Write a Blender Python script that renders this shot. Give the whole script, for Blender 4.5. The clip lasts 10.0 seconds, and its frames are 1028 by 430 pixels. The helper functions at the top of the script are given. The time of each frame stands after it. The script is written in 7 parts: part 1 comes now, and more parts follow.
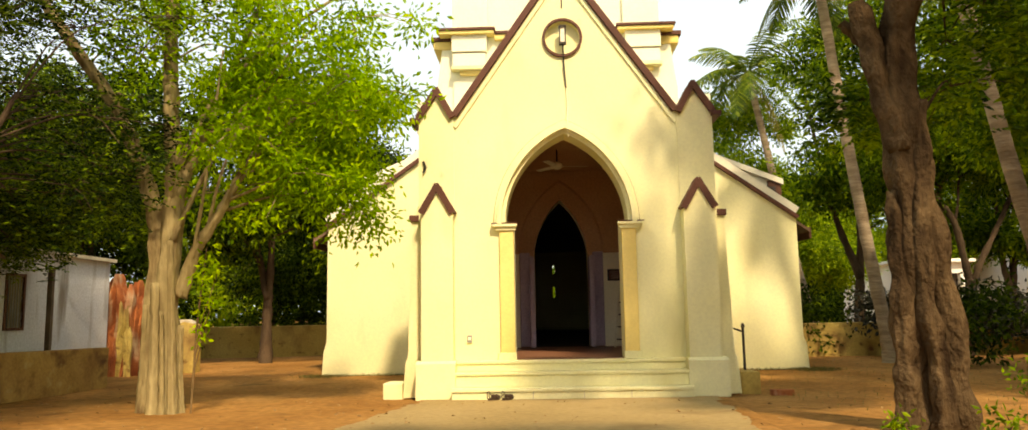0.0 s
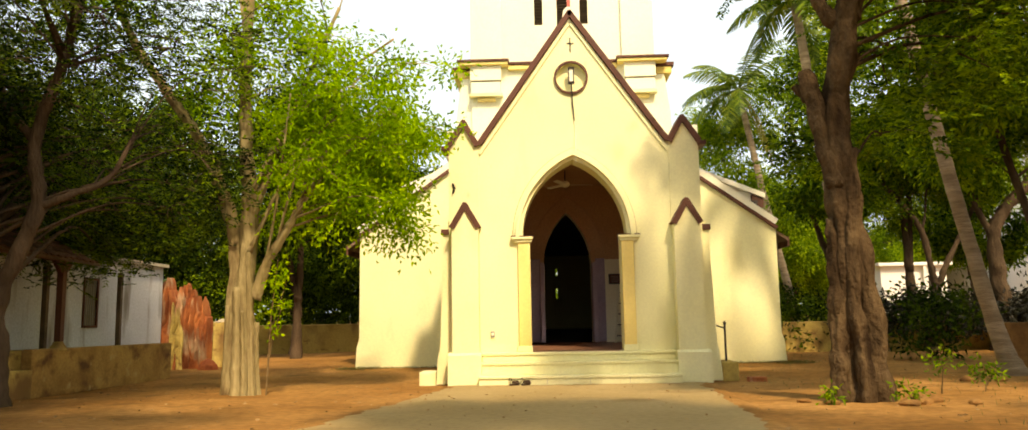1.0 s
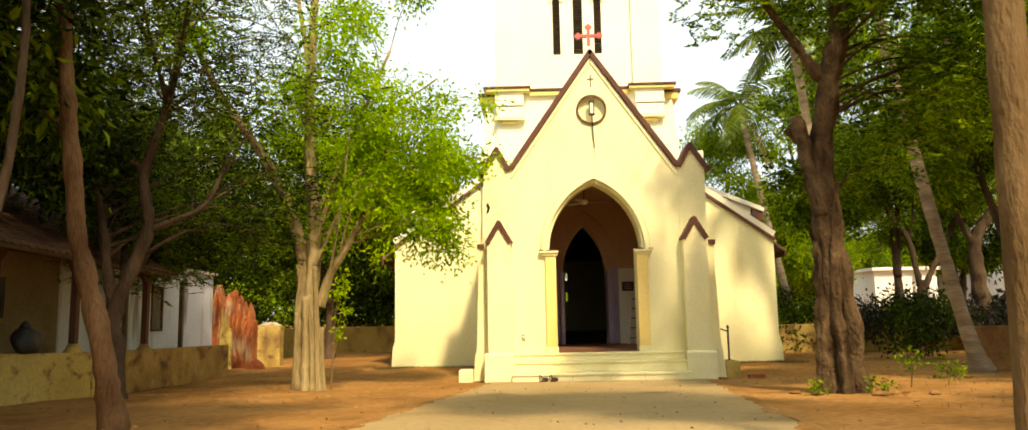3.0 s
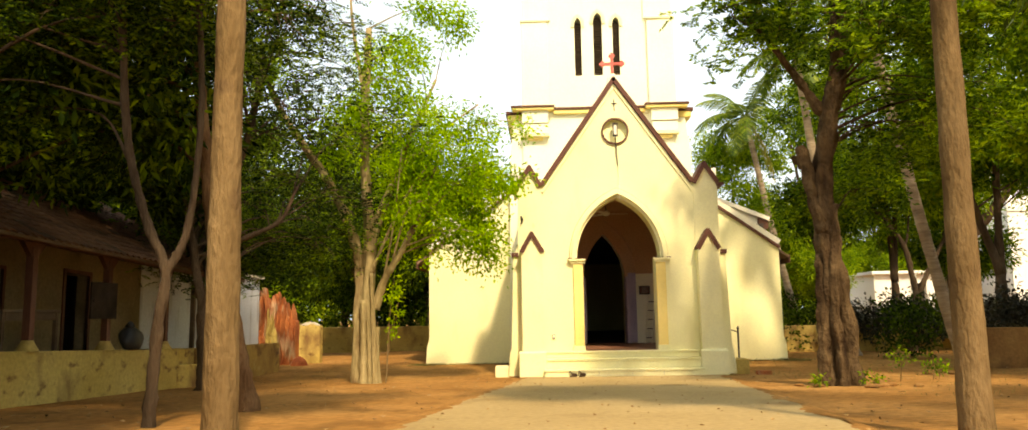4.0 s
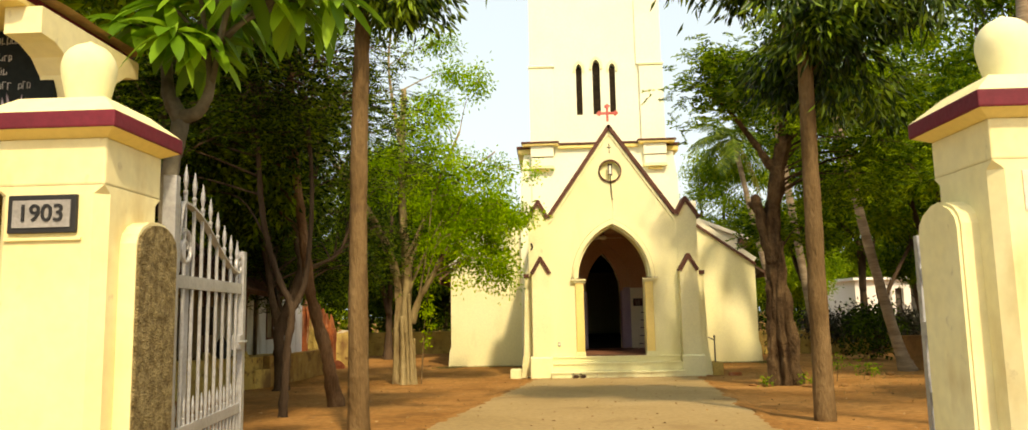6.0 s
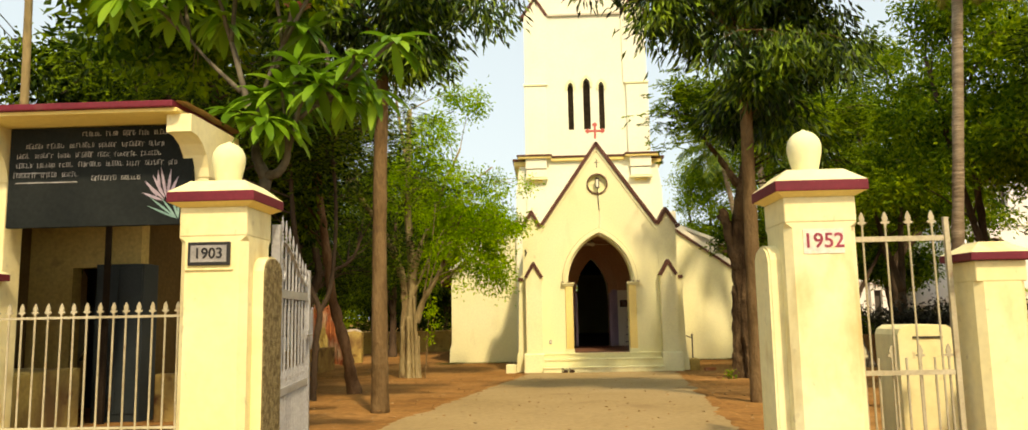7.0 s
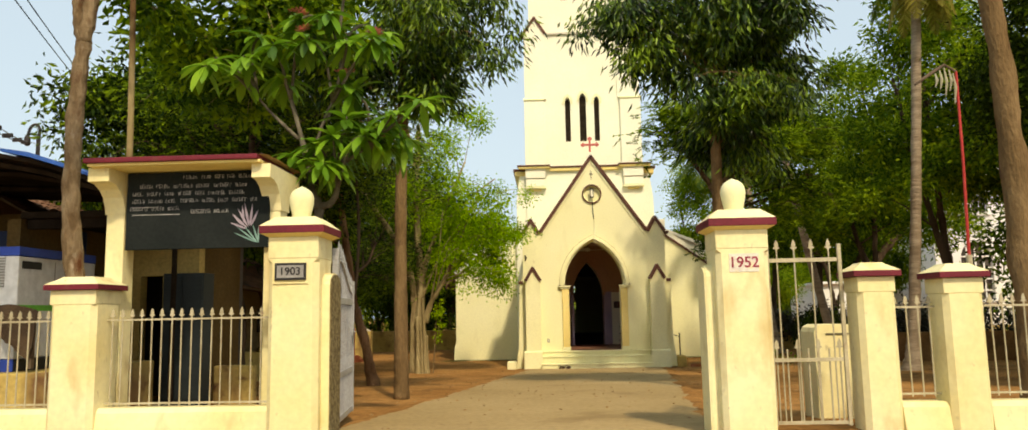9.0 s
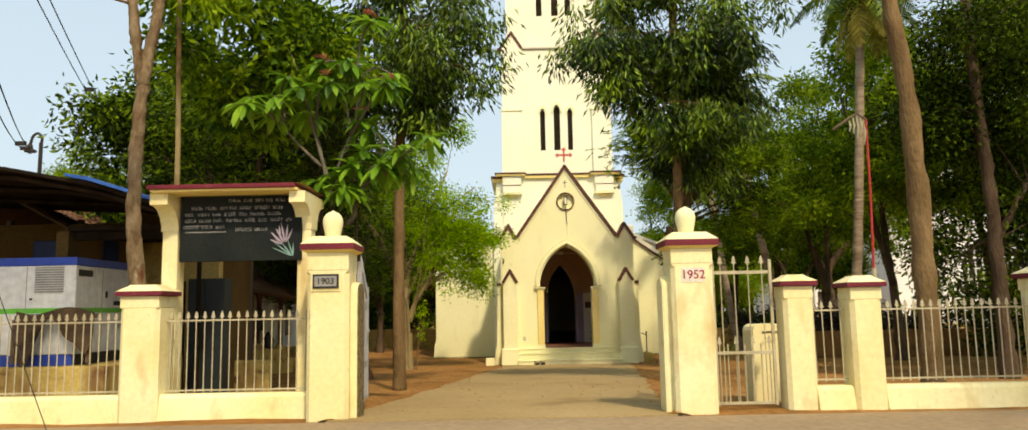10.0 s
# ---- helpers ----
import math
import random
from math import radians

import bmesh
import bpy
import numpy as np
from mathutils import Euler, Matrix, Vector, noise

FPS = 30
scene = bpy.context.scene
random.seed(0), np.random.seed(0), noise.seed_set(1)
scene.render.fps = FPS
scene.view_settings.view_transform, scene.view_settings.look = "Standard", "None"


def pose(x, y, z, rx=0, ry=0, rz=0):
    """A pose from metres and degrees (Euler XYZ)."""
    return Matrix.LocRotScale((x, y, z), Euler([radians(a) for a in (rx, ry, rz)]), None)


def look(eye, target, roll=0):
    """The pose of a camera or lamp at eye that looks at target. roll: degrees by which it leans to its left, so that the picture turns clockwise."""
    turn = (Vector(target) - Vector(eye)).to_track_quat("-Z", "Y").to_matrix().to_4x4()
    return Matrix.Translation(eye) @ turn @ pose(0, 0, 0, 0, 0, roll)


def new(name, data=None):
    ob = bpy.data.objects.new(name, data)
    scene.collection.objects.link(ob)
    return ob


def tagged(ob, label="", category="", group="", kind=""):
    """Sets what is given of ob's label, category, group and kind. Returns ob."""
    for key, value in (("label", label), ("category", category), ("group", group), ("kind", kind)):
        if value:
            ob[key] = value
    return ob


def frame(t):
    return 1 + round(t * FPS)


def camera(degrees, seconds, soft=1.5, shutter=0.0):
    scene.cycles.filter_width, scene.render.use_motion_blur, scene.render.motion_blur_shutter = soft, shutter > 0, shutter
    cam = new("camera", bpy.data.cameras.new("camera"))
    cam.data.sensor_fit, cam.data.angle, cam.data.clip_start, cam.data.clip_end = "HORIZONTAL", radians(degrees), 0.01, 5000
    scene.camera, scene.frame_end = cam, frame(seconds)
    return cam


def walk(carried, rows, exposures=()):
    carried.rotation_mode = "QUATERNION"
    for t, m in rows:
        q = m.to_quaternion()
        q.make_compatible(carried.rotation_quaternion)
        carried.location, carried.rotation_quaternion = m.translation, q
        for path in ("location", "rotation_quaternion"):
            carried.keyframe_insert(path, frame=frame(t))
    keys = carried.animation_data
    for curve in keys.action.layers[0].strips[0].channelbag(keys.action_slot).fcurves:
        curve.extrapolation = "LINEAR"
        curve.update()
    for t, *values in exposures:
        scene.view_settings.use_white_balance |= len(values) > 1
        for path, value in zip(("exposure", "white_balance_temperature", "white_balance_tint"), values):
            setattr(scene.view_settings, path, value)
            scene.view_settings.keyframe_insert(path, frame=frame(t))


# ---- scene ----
cam = camera(66.8, 10.0)
PATH = [
    (0, (-0.435, -13.049, 1.342), (-0.504, -11.066, 1.595), -1.0),
    (0.5, (-0.690, -13.826, 1.334), (-0.757, -11.844, 1.591), -1.0),
    (1, (-0.707, -15.400, 1.323), (-0.771, -13.417, 1.577), -1.0),
    (1.5, (-0.943, -16.270, 1.473), (-1.006, -14.288, 1.728), -1.1),
    (2, (-0.972, -16.654, 1.463), (-1.034, -14.671, 1.718), -1.1),
    (2.5, (-0.929, -17.000, 1.429), (-0.992, -15.018, 1.686), -1.1),
    (2.7, (-1.026, -17.168, 1.420), (-1.089, -15.185, 1.677), -1.1),
    (3.8, (-1.821, -18.925, 1.477), (-1.891, -16.943, 1.730), -0.9),
    (4, (-1.907, -19.452, 1.489), (-1.977, -17.470, 1.744), -0.9),
    (4.5, (-1.929, -21.351, 1.591), (-2.001, -19.368, 1.839), -0.9),
    (5, (-1.941, -22.325, 1.799), (-2.021, -20.342, 2.046), -0.9),
    (5.2, (-1.931, -22.579, 1.788), (-2.012, -20.596, 2.037), -1.0),
    (6.3, (-1.916, -23.771, 1.912), (-2.000, -21.788, 2.162), -1.2),
    (6.5, (-1.885, -24.297, 1.912), (-1.965, -22.314, 2.162), -1.2),
    (7, (-1.707, -25.509, 1.898), (-1.789, -23.527, 2.148), -1.1),
    (7.5, (-1.575, -26.380, 1.895), (-1.656, -24.397, 2.146), -1.1),
    (8, (-1.504, -26.860, 1.890), (-1.587, -24.877, 2.138), -1.1),
    (8.5, (-1.547, -27.102, 1.903), (-1.629, -25.119, 2.152), -1.1),
    (9, (-1.641, -27.557, 1.923), (-1.723, -25.574, 2.173), -1.1),
    (9.5, (-1.755, -28.458, 1.945), (-1.889, -26.478, 2.197), -1.1),
    (10, (-1.859, -29.403, 1.972), (-1.866, -27.418, 2.217), -1.1),
]
walk(cam, [(t, look(eye, target, roll)) for t, eye, target, roll in PATH], [(0, 0.83, 10500, 15), (2, 0.91, 10400, 15), (5, 1.02, 10200, 14), (6.5, 0.51, 10000, 14), (7.5, 0.50, 9700, 13.5), (8, 0.27, 9300, 13), (10, 0.27, 8500, 12)])

# ---- sky, sun and exposure ----
SUN_AZ, SUN_EL = radians(161.0), radians(47.0)   # azimuth clockwise from +y, elevation
world = bpy.data.worlds.new("sky")
scene.world = world
world.use_nodes = True
wn = world.node_tree.nodes
wl = world.node_tree.links
sky = wn.new("ShaderNodeTexSky")
sky.sky_type = "NISHITA"
sky.sun_disc = False
sky.sun_elevation, sky.sun_rotation = SUN_EL, SUN_AZ
sky.air_density, sky.dust_density, sky.ozone_density = 1.0, 4.0, 1.0
# thin bright haze over the whole sky
haze = wn.new("ShaderNodeMix")
haze.data_type = "RGBA"
haze.inputs["Factor"].default_value = 0.5
haze.inputs["B"].default_value = (6.2, 9.0, 12.2, 1)
wl.new(sky.outputs[0], haze.inputs["A"])
wl.new(haze.outputs["Result"], wn["Background"].inputs[0])
wn["Background"].inputs[1].default_value = 0.115
sun_data = bpy.data.lights.new("sun", "SUN")
sun_data.energy, sun_data.angle, sun_data.color = 2.6, radians(3.2), (1.0, 0.955, 0.83)
sun = new("sun", sun_data)
to_sun = Vector((math.sin(SUN_AZ) * math.cos(SUN_EL), math.cos(SUN_AZ) * math.cos(SUN_EL), math.sin(SUN_EL)))
sun.matrix_world = look(to_sun * 60, (0, 0, 0))


# ---- materials ----
def material(name, colours, rough=0.85, big=0.6, fine=30.0, bump=0.15, metal=0.0, stretch=(1, 1, 1), stain=None, spec=0.3, vary=0.0, grain=0.13, chips=None):
    """Two-scale procedural surface: colours a and b mixed by a coarse noise, grained by a fine one; optional stains and small chips of other colours."""
    m = bpy.data.materials.new(name)
    m.use_nodes = True
    n, l = m.node_tree.nodes, m.node_tree.links
    bs = n["Principled BSDF"]
    geo = n.new("ShaderNodeNewGeometry")
    mp = n.new("ShaderNodeMapping")
    mp.inputs["Scale"].default_value = stretch
    l.new(geo.outputs["Position"], mp.inputs["Vector"])
    n1 = n.new("ShaderNodeTexNoise")
    n1.inputs["Scale"].default_value, n1.inputs["Detail"].default_value = big, 5
    n2 = n.new("ShaderNodeTexNoise")
    n2.inputs["Scale"].default_value, n2.inputs["Detail"].default_value = fine, 4
    for k in (n1, n2):
        l.new(mp.outputs[0], k.inputs["Vector"])
    ramp = n.new("ShaderNodeValToRGB")
    ramp.color_ramp.elements[0].position, ramp.color_ramp.elements[1].position = 0.33, 0.67
    ramp.color_ramp.elements[0].color = (*colours[0], 1)
    ramp.color_ramp.elements[1].color = (*colours[1], 1)
    l.new(n1.outputs["Fac"], ramp.inputs[0])
    mix = n.new("ShaderNodeMix")
    mix.data_type, mix.blend_type = "RGBA", "MULTIPLY"
    mix.inputs["Factor"].default_value = 1.0
    r2 = n.new("ShaderNodeValToRGB")
    r2.color_ramp.elements[0].position, r2.color_ramp.elements[1].position = 0.3, 0.7
    r2.color_ramp.elements[0].color = (1 - grain * 1.4,) * 3 + (1,)
    r2.color_ramp.elements[1].color = (1 + grain * 0.6,) * 3 + (1,)
    l.new(n2.outputs["Fac"], r2.inputs[0])
    l.new(ramp.outputs[0], mix.inputs["A"])
    l.new(r2.outputs[0], mix.inputs["B"])
    out = mix.outputs["Result"]
    for stain in [q for q in (stain, chips) if q]:
        n3 = n.new("ShaderNodeTexNoise")
        n3.inputs["Scale"].default_value, n3.inputs["Detail"].default_value = stain[1], 8
        m3 = n.new("ShaderNodeMapping")
        m3.inputs["Scale"].default_value = stain[3] if len(stain) > 3 else (1, 1, 1)
        l.new(geo.outputs["Position"], m3.inputs["Vector"])
        l.new(m3.outputs[0], n3.inputs["Vector"])
        r3 = n.new("ShaderNodeValToRGB")
        r3.color_ramp.elements[0].position, r3.color_ramp.elements[1].position = stain[2], stain[2] + 0.16
        r3.color_ramp.elements[0].color, r3.color_ramp.elements[1].color = (0, 0, 0, 1), (1, 1, 1, 1)
        l.new(n3.outputs["Fac"], r3.inputs[0])
        mx = n.new("ShaderNodeMix")
        mx.data_type = "RGBA"
        l.new(r3.outputs[0], mx.inputs["Factor"])
        l.new(out, mx.inputs["A"])
        mx.inputs["B"].default_value = (*stain[0], 1)
        out = mx.outputs["Result"]
    if vary:
        inf = n.new("ShaderNodeObjectInfo")
        mr = n.new("ShaderNodeMapRange")
        mr.inputs["To Min"].default_value, mr.inputs["To Max"].default_value = 1 - vary, 1 + vary * 0.5
        l.new(inf.outputs["Random"], mr.inputs["Value"])
        hv = n.new("ShaderNodeHueSaturation")
        l.new(mr.outputs[0], hv.inputs["Value"])
        l.new(out, hv.inputs["Color"])
        out = hv.outputs[0]
    l.new(out, bs.inputs["Base Color"])
    bs.inputs["Roughness"].default_value, bs.inputs["Metallic"].default_value = rough, metal
    bs.inputs["Specular IOR Level"].default_value = spec
    if bump:
        bp = n.new("ShaderNodeBump")
        bp.inputs["Strength"].default_value, bp.inputs["Distance"].default_value = min(bump, 1.0), 0.02 if bump < 0.5 else 0.06
        ad = n.new("ShaderNodeMath")
        ad.operation = "ADD"
        l.new(n1.outputs["Fac"], ad.inputs[0])
        l.new(n2.outputs["Fac"], ad.inputs[1])
        l.new(ad.outputs[0], bp.inputs["Height"])
        l.new(bp.outputs[0], bs.inputs["Normal"])
    return m


def leaf_material(name, dark, mid, light, through_light=0.35, rough=0.45, spec=0.35):
    """Leaves: each its own tone, widened for lit and shaded clumps; some light through."""
    m = bpy.data.materials.new(name)
    m.use_nodes = True
    n, l = m.node_tree.nodes, m.node_tree.links
    bs = n["Principled BSDF"]
    geo = n.new("ShaderNodeNewGeometry")
    nz = n.new("ShaderNodeTexNoise")
    nz.inputs["Scale"].default_value, nz.inputs["Detail"].default_value = 0.9, 3
    l.new(geo.outputs["Position"], nz.inputs["Vector"])
    ad = n.new("ShaderNodeMath")
    ad.operation = "MULTIPLY_ADD"
    l.new(geo.outputs["Random Per Island"], ad.inputs[0])
    ad.inputs[1].default_value = 0.45
    l.new(nz.outputs["Fac"], ad.inputs[2])
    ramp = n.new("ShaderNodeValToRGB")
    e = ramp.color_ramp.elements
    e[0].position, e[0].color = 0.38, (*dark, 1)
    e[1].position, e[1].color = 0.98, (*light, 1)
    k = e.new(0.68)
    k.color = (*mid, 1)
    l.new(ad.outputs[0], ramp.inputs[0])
    l.new(ramp.outputs[0], bs.inputs["Base Color"])
    bs.inputs["Roughness"].default_value = rough
    bs.inputs["Specular IOR Level"].default_value = spec
    tr = n.new("ShaderNodeBsdfTranslucent")
    l.new(ramp.outputs[0], tr.inputs["Color"])
    mx = n.new("ShaderNodeMixShader")
    mx.inputs[0].default_value = through_light
    l.new(bs.outputs[0], mx.inputs[1])
    l.new(tr.outputs[0], mx.inputs[2])
    l.new(mx.outputs[0], n["Material Output"].inputs["Surface"])
    return m


CREAM = material("cream_lime_paint", ((0.79, 0.765, 0.44), (0.83, 0.805, 0.51)), 0.9, 0.5, 22, 0.05, stain=((0.66, 0.62, 0.34), 0.9, 0.57, (1, 1, 0.35)), grain=0.045, chips=((0.60, 0.52, 0.28), 5.0, 0.70, (1, 1, 0.4)))
YELLOW = material("yellow_lime_paint", ((0.80, 0.62, 0.22), (0.84, 0.68, 0.28)), 0.9, 0.7, 24, 0.12, grain=0.045)
PALE = material("pale_white_paint", ((0.80, 0.77, 0.60), (0.86, 0.83, 0.68)), 0.9, 0.6, 20, 0.1, grain=0.045)
TOWERPAINT = material("pale_cream_paint", ((0.81, 0.80, 0.60), (0.85, 0.85, 0.67)), 0.9, 0.4, 18, 0.05, stain=((0.70, 0.65, 0.42), 0.8, 0.63, (1, 1, 0.3)), grain=0.045)
GATEPAINT = material("weathered_cream_paint", ((0.765, 0.665, 0.33), (0.815, 0.755, 0.455)), 0.9, 1.3, 16, 0.07, stain=((0.57, 0.44, 0.20), 2.3, 0.565, (1, 1, 0.45)), grain=0.05, chips=((0.42, 0.34, 0.20), 11.0, 0.66, (1, 1, 0.7)))
PATCH = material("faded_white_patch", ((0.66, 0.62, 0.54), (0.74, 0.70, 0.60)), 0.9, 5, 30, 0.05, stain=((0.74, 0.64, 0.38), 9.0, 0.58))
BROWN = material("dark_brown_paint", ((0.085, 0.032, 0.022), (0.13, 0.05, 0.034)), 0.7, 1.5, 30, 0.1)
MAROON = material("maroon_paint", ((0.125, 0.010, 0.020), (0.17, 0.016, 0.030)), 0.6, 1.5, 30, 0.1, stain=((0.15, 0.075, 0.05), 3.0, 0.68))
# salmon paint tone with the porch's dim reflected yellow put in
PEACH = material("salmon_paint_with_bounce", ((0.50, 0.29, 0.17), (0.58, 0.36, 0.22)), 0.9, 0.8, 20, 0.1)
LILAC = material("lilac_door_paint", ((0.36, 0.29, 0.40), (0.46, 0.38, 0.48)), 0.6, 1.2, 30, 0.1)
WHITE = material("white_wash", ((0.56, 0.60, 0.66), (0.70, 0.73, 0.78)), 0.9, 0.6, 20, 0.15, stain=((0.25, 0.225, 0.20), 2.6, 0.52, (1, 1, 0.16)))
PALEHOUSE = material("white_house_paint", ((0.74, 0.74, 0.70), (0.82, 0.82, 0.78)), 0.9, 0.6, 20, 0.1, stain=((0.55, 0.53, 0.48), 1.2, 0.62, (1, 1, 0.3)), grain=0.05)
# dark colour carries the shade inside nave, rooms and windows
DARKIN = material("unlit_interior_dark", ((0.07, 0.06, 0.05), (0.10, 0.085, 0.07)), 0.9, 0.6, 20, 0.1)
FLOORTILE = material("red_oxide_floor", ((0.20, 0.09, 0.05), (0.27, 0.13, 0.08)), 0.5, 0.8, 20, 0.05)
ROOFCON = material("weathered_roof_concrete", ((0.50, 0.46, 0.36), (0.62, 0.57, 0.44)), 0.9, 0.8, 20, 0.2, stain=((0.25, 0.21, 0.16), 2.0, 0.62))
LOUVRE = material("dark_louvre_wood", ((0.05, 0.035, 0.02), (0.09, 0.06, 0.035)), 0.75, 2, 40, 0.1, vary=0.3)
CROSSPINK = material("faded_red_paint", ((0.55, 0.11, 0.09), (0.66, 0.17, 0.14)), 0.6, 2, 30, 0.1)
IRON = material("dark_iron", ((0.03, 0.028, 0.025), (0.06, 0.05, 0.045)), 0.55, 3, 50, 0.1, metal=0.6)
SILVER = material("silver_gate_paint", ((0.33, 0.335, 0.34), (0.43, 0.44, 0.45)), 0.45, 2.5, 40, 0.08, metal=0.3, stain=((0.30, 0.22, 0.16), 5.0, 0.68), spec=0.5)
PICKET = material("greyed_picket_paint", ((0.36, 0.315, 0.20), (0.50, 0.45, 0.31)), 0.6, 3, 40, 0.1, metal=0.0, stain=((0.25, 0.15, 0.08), 7.0, 0.62))
EARTH = material("red_earth", ((0.265, 0.125, 0.040), (0.40, 0.208, 0.074)), 1.0, 0.45, 9, 0.5, stain=((0.19, 0.095, 0.033), 1.3, 0.56), spec=0.02, grain=0.22, chips=((0.13, 0.07, 0.028), 7.0, 0.64))
PATHCON = material("dusty_concrete", ((0.30, 0.208, 0.092), (0.40, 0.288, 0.14)), 0.95, 0.35, 14, 0.25, stain=((0.245, 0.163, 0.072), 0.8, 0.57), spec=0.15)
ROADMAT = material("dusty_road", ((0.27, 0.19, 0.11), (0.35, 0.26, 0.16)), 0.95, 0.4, 12, 0.35, stain=((0.26, 0.19, 0.125), 1.1, 0.58), spec=0.15)
BARKPALE = material("pale_grey_bark", ((0.21, 0.158, 0.073), (0.39, 0.315, 0.165)), 0.95, 2.4, 20, 0.6, stretch=(1, 1, 0.3), stain=((0.12, 0.065, 0.032), 2.0, 0.55, (1.6, 1.6, 0.45)), spec=0.02)
BARKMID = material("brown_grey_bark", ((0.125, 0.078, 0.036), (0.25, 0.166, 0.084)), 0.95, 3.0, 30, 0.6, stretch=(1, 1, 0.35), stain=((0.10, 0.06, 0.035), 3.0, 0.60), spec=0.02)
BARKGREY = material("smooth_grey_bark", ((0.10, 0.088, 0.062), (0.19, 0.168, 0.125)), 0.9, 4.0, 30, 0.3, stain=((0.06, 0.05, 0.035), 5.0, 0.58), spec=0.05)
BARKPATCH = material("patchy_flaking_bark", ((0.13, 0.085, 0.046), (0.30, 0.225, 0.14)), 0.95, 7.0, 34, 0.6, stretch=(1, 1, 0.45), stain=((0.10, 0.042, 0.02), 5.0, 0.55, (1, 1, 0.5)), spec=0.02, chips=((0.42, 0.36, 0.27), 8.0, 0.62, (1, 1, 0.4)))
BARKDARK = material("dark_bark", ((0.06, 0.042, 0.028), (0.125, 0.085, 0.055)), 0.95, 3.0, 26, 0.7, stretch=(1, 1, 0.3), spec=0.02)
BARKRUST = material("rusty_bark", ((0.12, 0.062, 0.030), (0.25, 0.145, 0.075)), 0.95, 4.0, 30, 0.6, stretch=(1, 1, 0.4), stain=((0.12, 0.06, 0.03), 3.0, 0.60), spec=0.02)
PALMBARK = material("ringed_palm_bark", ((0.22, 0.16, 0.105), (0.38, 0.30, 0.21)), 0.95, 2.0, 7, 0.6, stretch=(0.6, 0.6, 3.0), spec=0.02)
TILE = material("clay_roof_tile", ((0.12, 0.058, 0.032), (0.21, 0.10, 0.052)), 0.9, 1.2, 20, 0.3, stain=((0.06, 0.05, 0.035), 1.5, 0.56), vary=0.35)
WOOD = material("dark_red_wood", ((0.09, 0.035, 0.022), (0.15, 0.065, 0.04)), 0.7, 3, 40, 0.2, stretch=(1, 1, 0.2))
TIMBER = material("old_timber", ((0.10, 0.07, 0.045), (0.17, 0.12, 0.08)), 0.85, 3, 40, 0.3)
RUIN = material("eroded_red_mud_brick", ((0.26, 0.065, 0.025), (0.50, 0.17, 0.06)), 1.0, 1.6, 12, 0.7, stain=((0.50, 0.38, 0.24), 1.5, 0.52, (1.4, 1.4, 0.6)))
SLATE = material("blackboard_slate", ((0.010, 0.0135, 0.0135), (0.021, 0.026, 0.025)), 0.8, 1.0, 30, 0.03, spec=0.08)
CHALK = material("white_chalk", ((0.26, 0.26, 0.25), (0.50, 0.50, 0.48)), 1.0, 9.0, 60, 0.0)
CHALKPINK = material("pink_chalk", ((0.28, 0.23, 0.29), (0.42, 0.36, 0.42)), 1.0, 9.0, 60, 0.0)
CHALKTEAL = material("teal_chalk", ((0.14, 0.27, 0.25), (0.22, 0.38, 0.34)), 1.0, 9.0, 60, 0.0)
GRANITE = material("rough_grey_plaque", ((0.24, 0.235, 0.22), (0.34, 0.33, 0.31)), 0.8, 6, 60, 0.2)
BLACK = material("black_paint", ((0.015, 0.015, 0.015), (0.025, 0.024, 0.022)), 0.5, 4, 40, 0.03)
REDNUM = material("red_number_paint", ((0.26, 0.035, 0.06), (0.36, 0.06, 0.09)), 0.7, 6, 40, 0.0)
PEBBLE = material("pebble_dash", ((0.19, 0.135, 0.055), (0.47, 0.37, 0.18)), 1.0, 24, 90, 1.0, grain=0.3)
GENWHITE = material("enamelled_white_steel", ((0.56, 0.58, 0.58), (0.63, 0.65, 0.65)), 0.4, 1.0, 10, 0.02, spec=0.5)
GENGREEN = material("green_enamel", ((0.10, 0.42, 0.05), (0.13, 0.48, 0.07)), 0.4, 1, 10, 0.02)
GENBLUE = material("blue_enamel", ((0.015, 0.05, 0.32), (0.025, 0.07, 0.38)), 0.4, 1, 10, 0.02)
GENDARK = material("dark_blue_enamel", ((0.008, 0.02, 0.07), (0.012, 0.03, 0.10)), 0.5, 1, 10, 0.03)
STOREWALL = material("grimy_yellow_wall", ((0.50, 0.36, 0.12), (0.62, 0.46, 0.17)), 0.95, 0.9, 18, 0.2, stain=((0.14, 0.09, 0.04), 1.3, 0.60), spec=0.02)
# darker copy of the white wash: verandah shade put into the colour
VERWALL = material("shade_toned_verandah_wash", ((0.20, 0.155, 0.09), (0.30, 0.24, 0.15)), 0.95, 0.7, 18, 0.15, stain=((0.16, 0.12, 0.07), 1.2, 0.58), spec=0.02)
REDWALL = material("brown_earth_wall", ((0.20, 0.095, 0.035), (0.33, 0.18, 0.07)), 0.95, 0.9, 14, 0.4, stain=((0.09, 0.05, 0.025), 1.3, 0.56), spec=0.02)
# near-black timber; shed and store roofs carry their shade in this colour
DARKTIMBER = material("black_and_shaded_timber", ((0.022, 0.015, 0.010), (0.045, 0.032, 0.022)), 0.9, 3, 40, 0.2, spec=0.02)
# ochre wall browned so that the shed's shade sits in its colour
SHADEWALL = material("shade_browned_wall", ((0.10, 0.062, 0.022), (0.17, 0.11, 0.042)), 0.95, 0.8, 18, 0.2, spec=0.02)
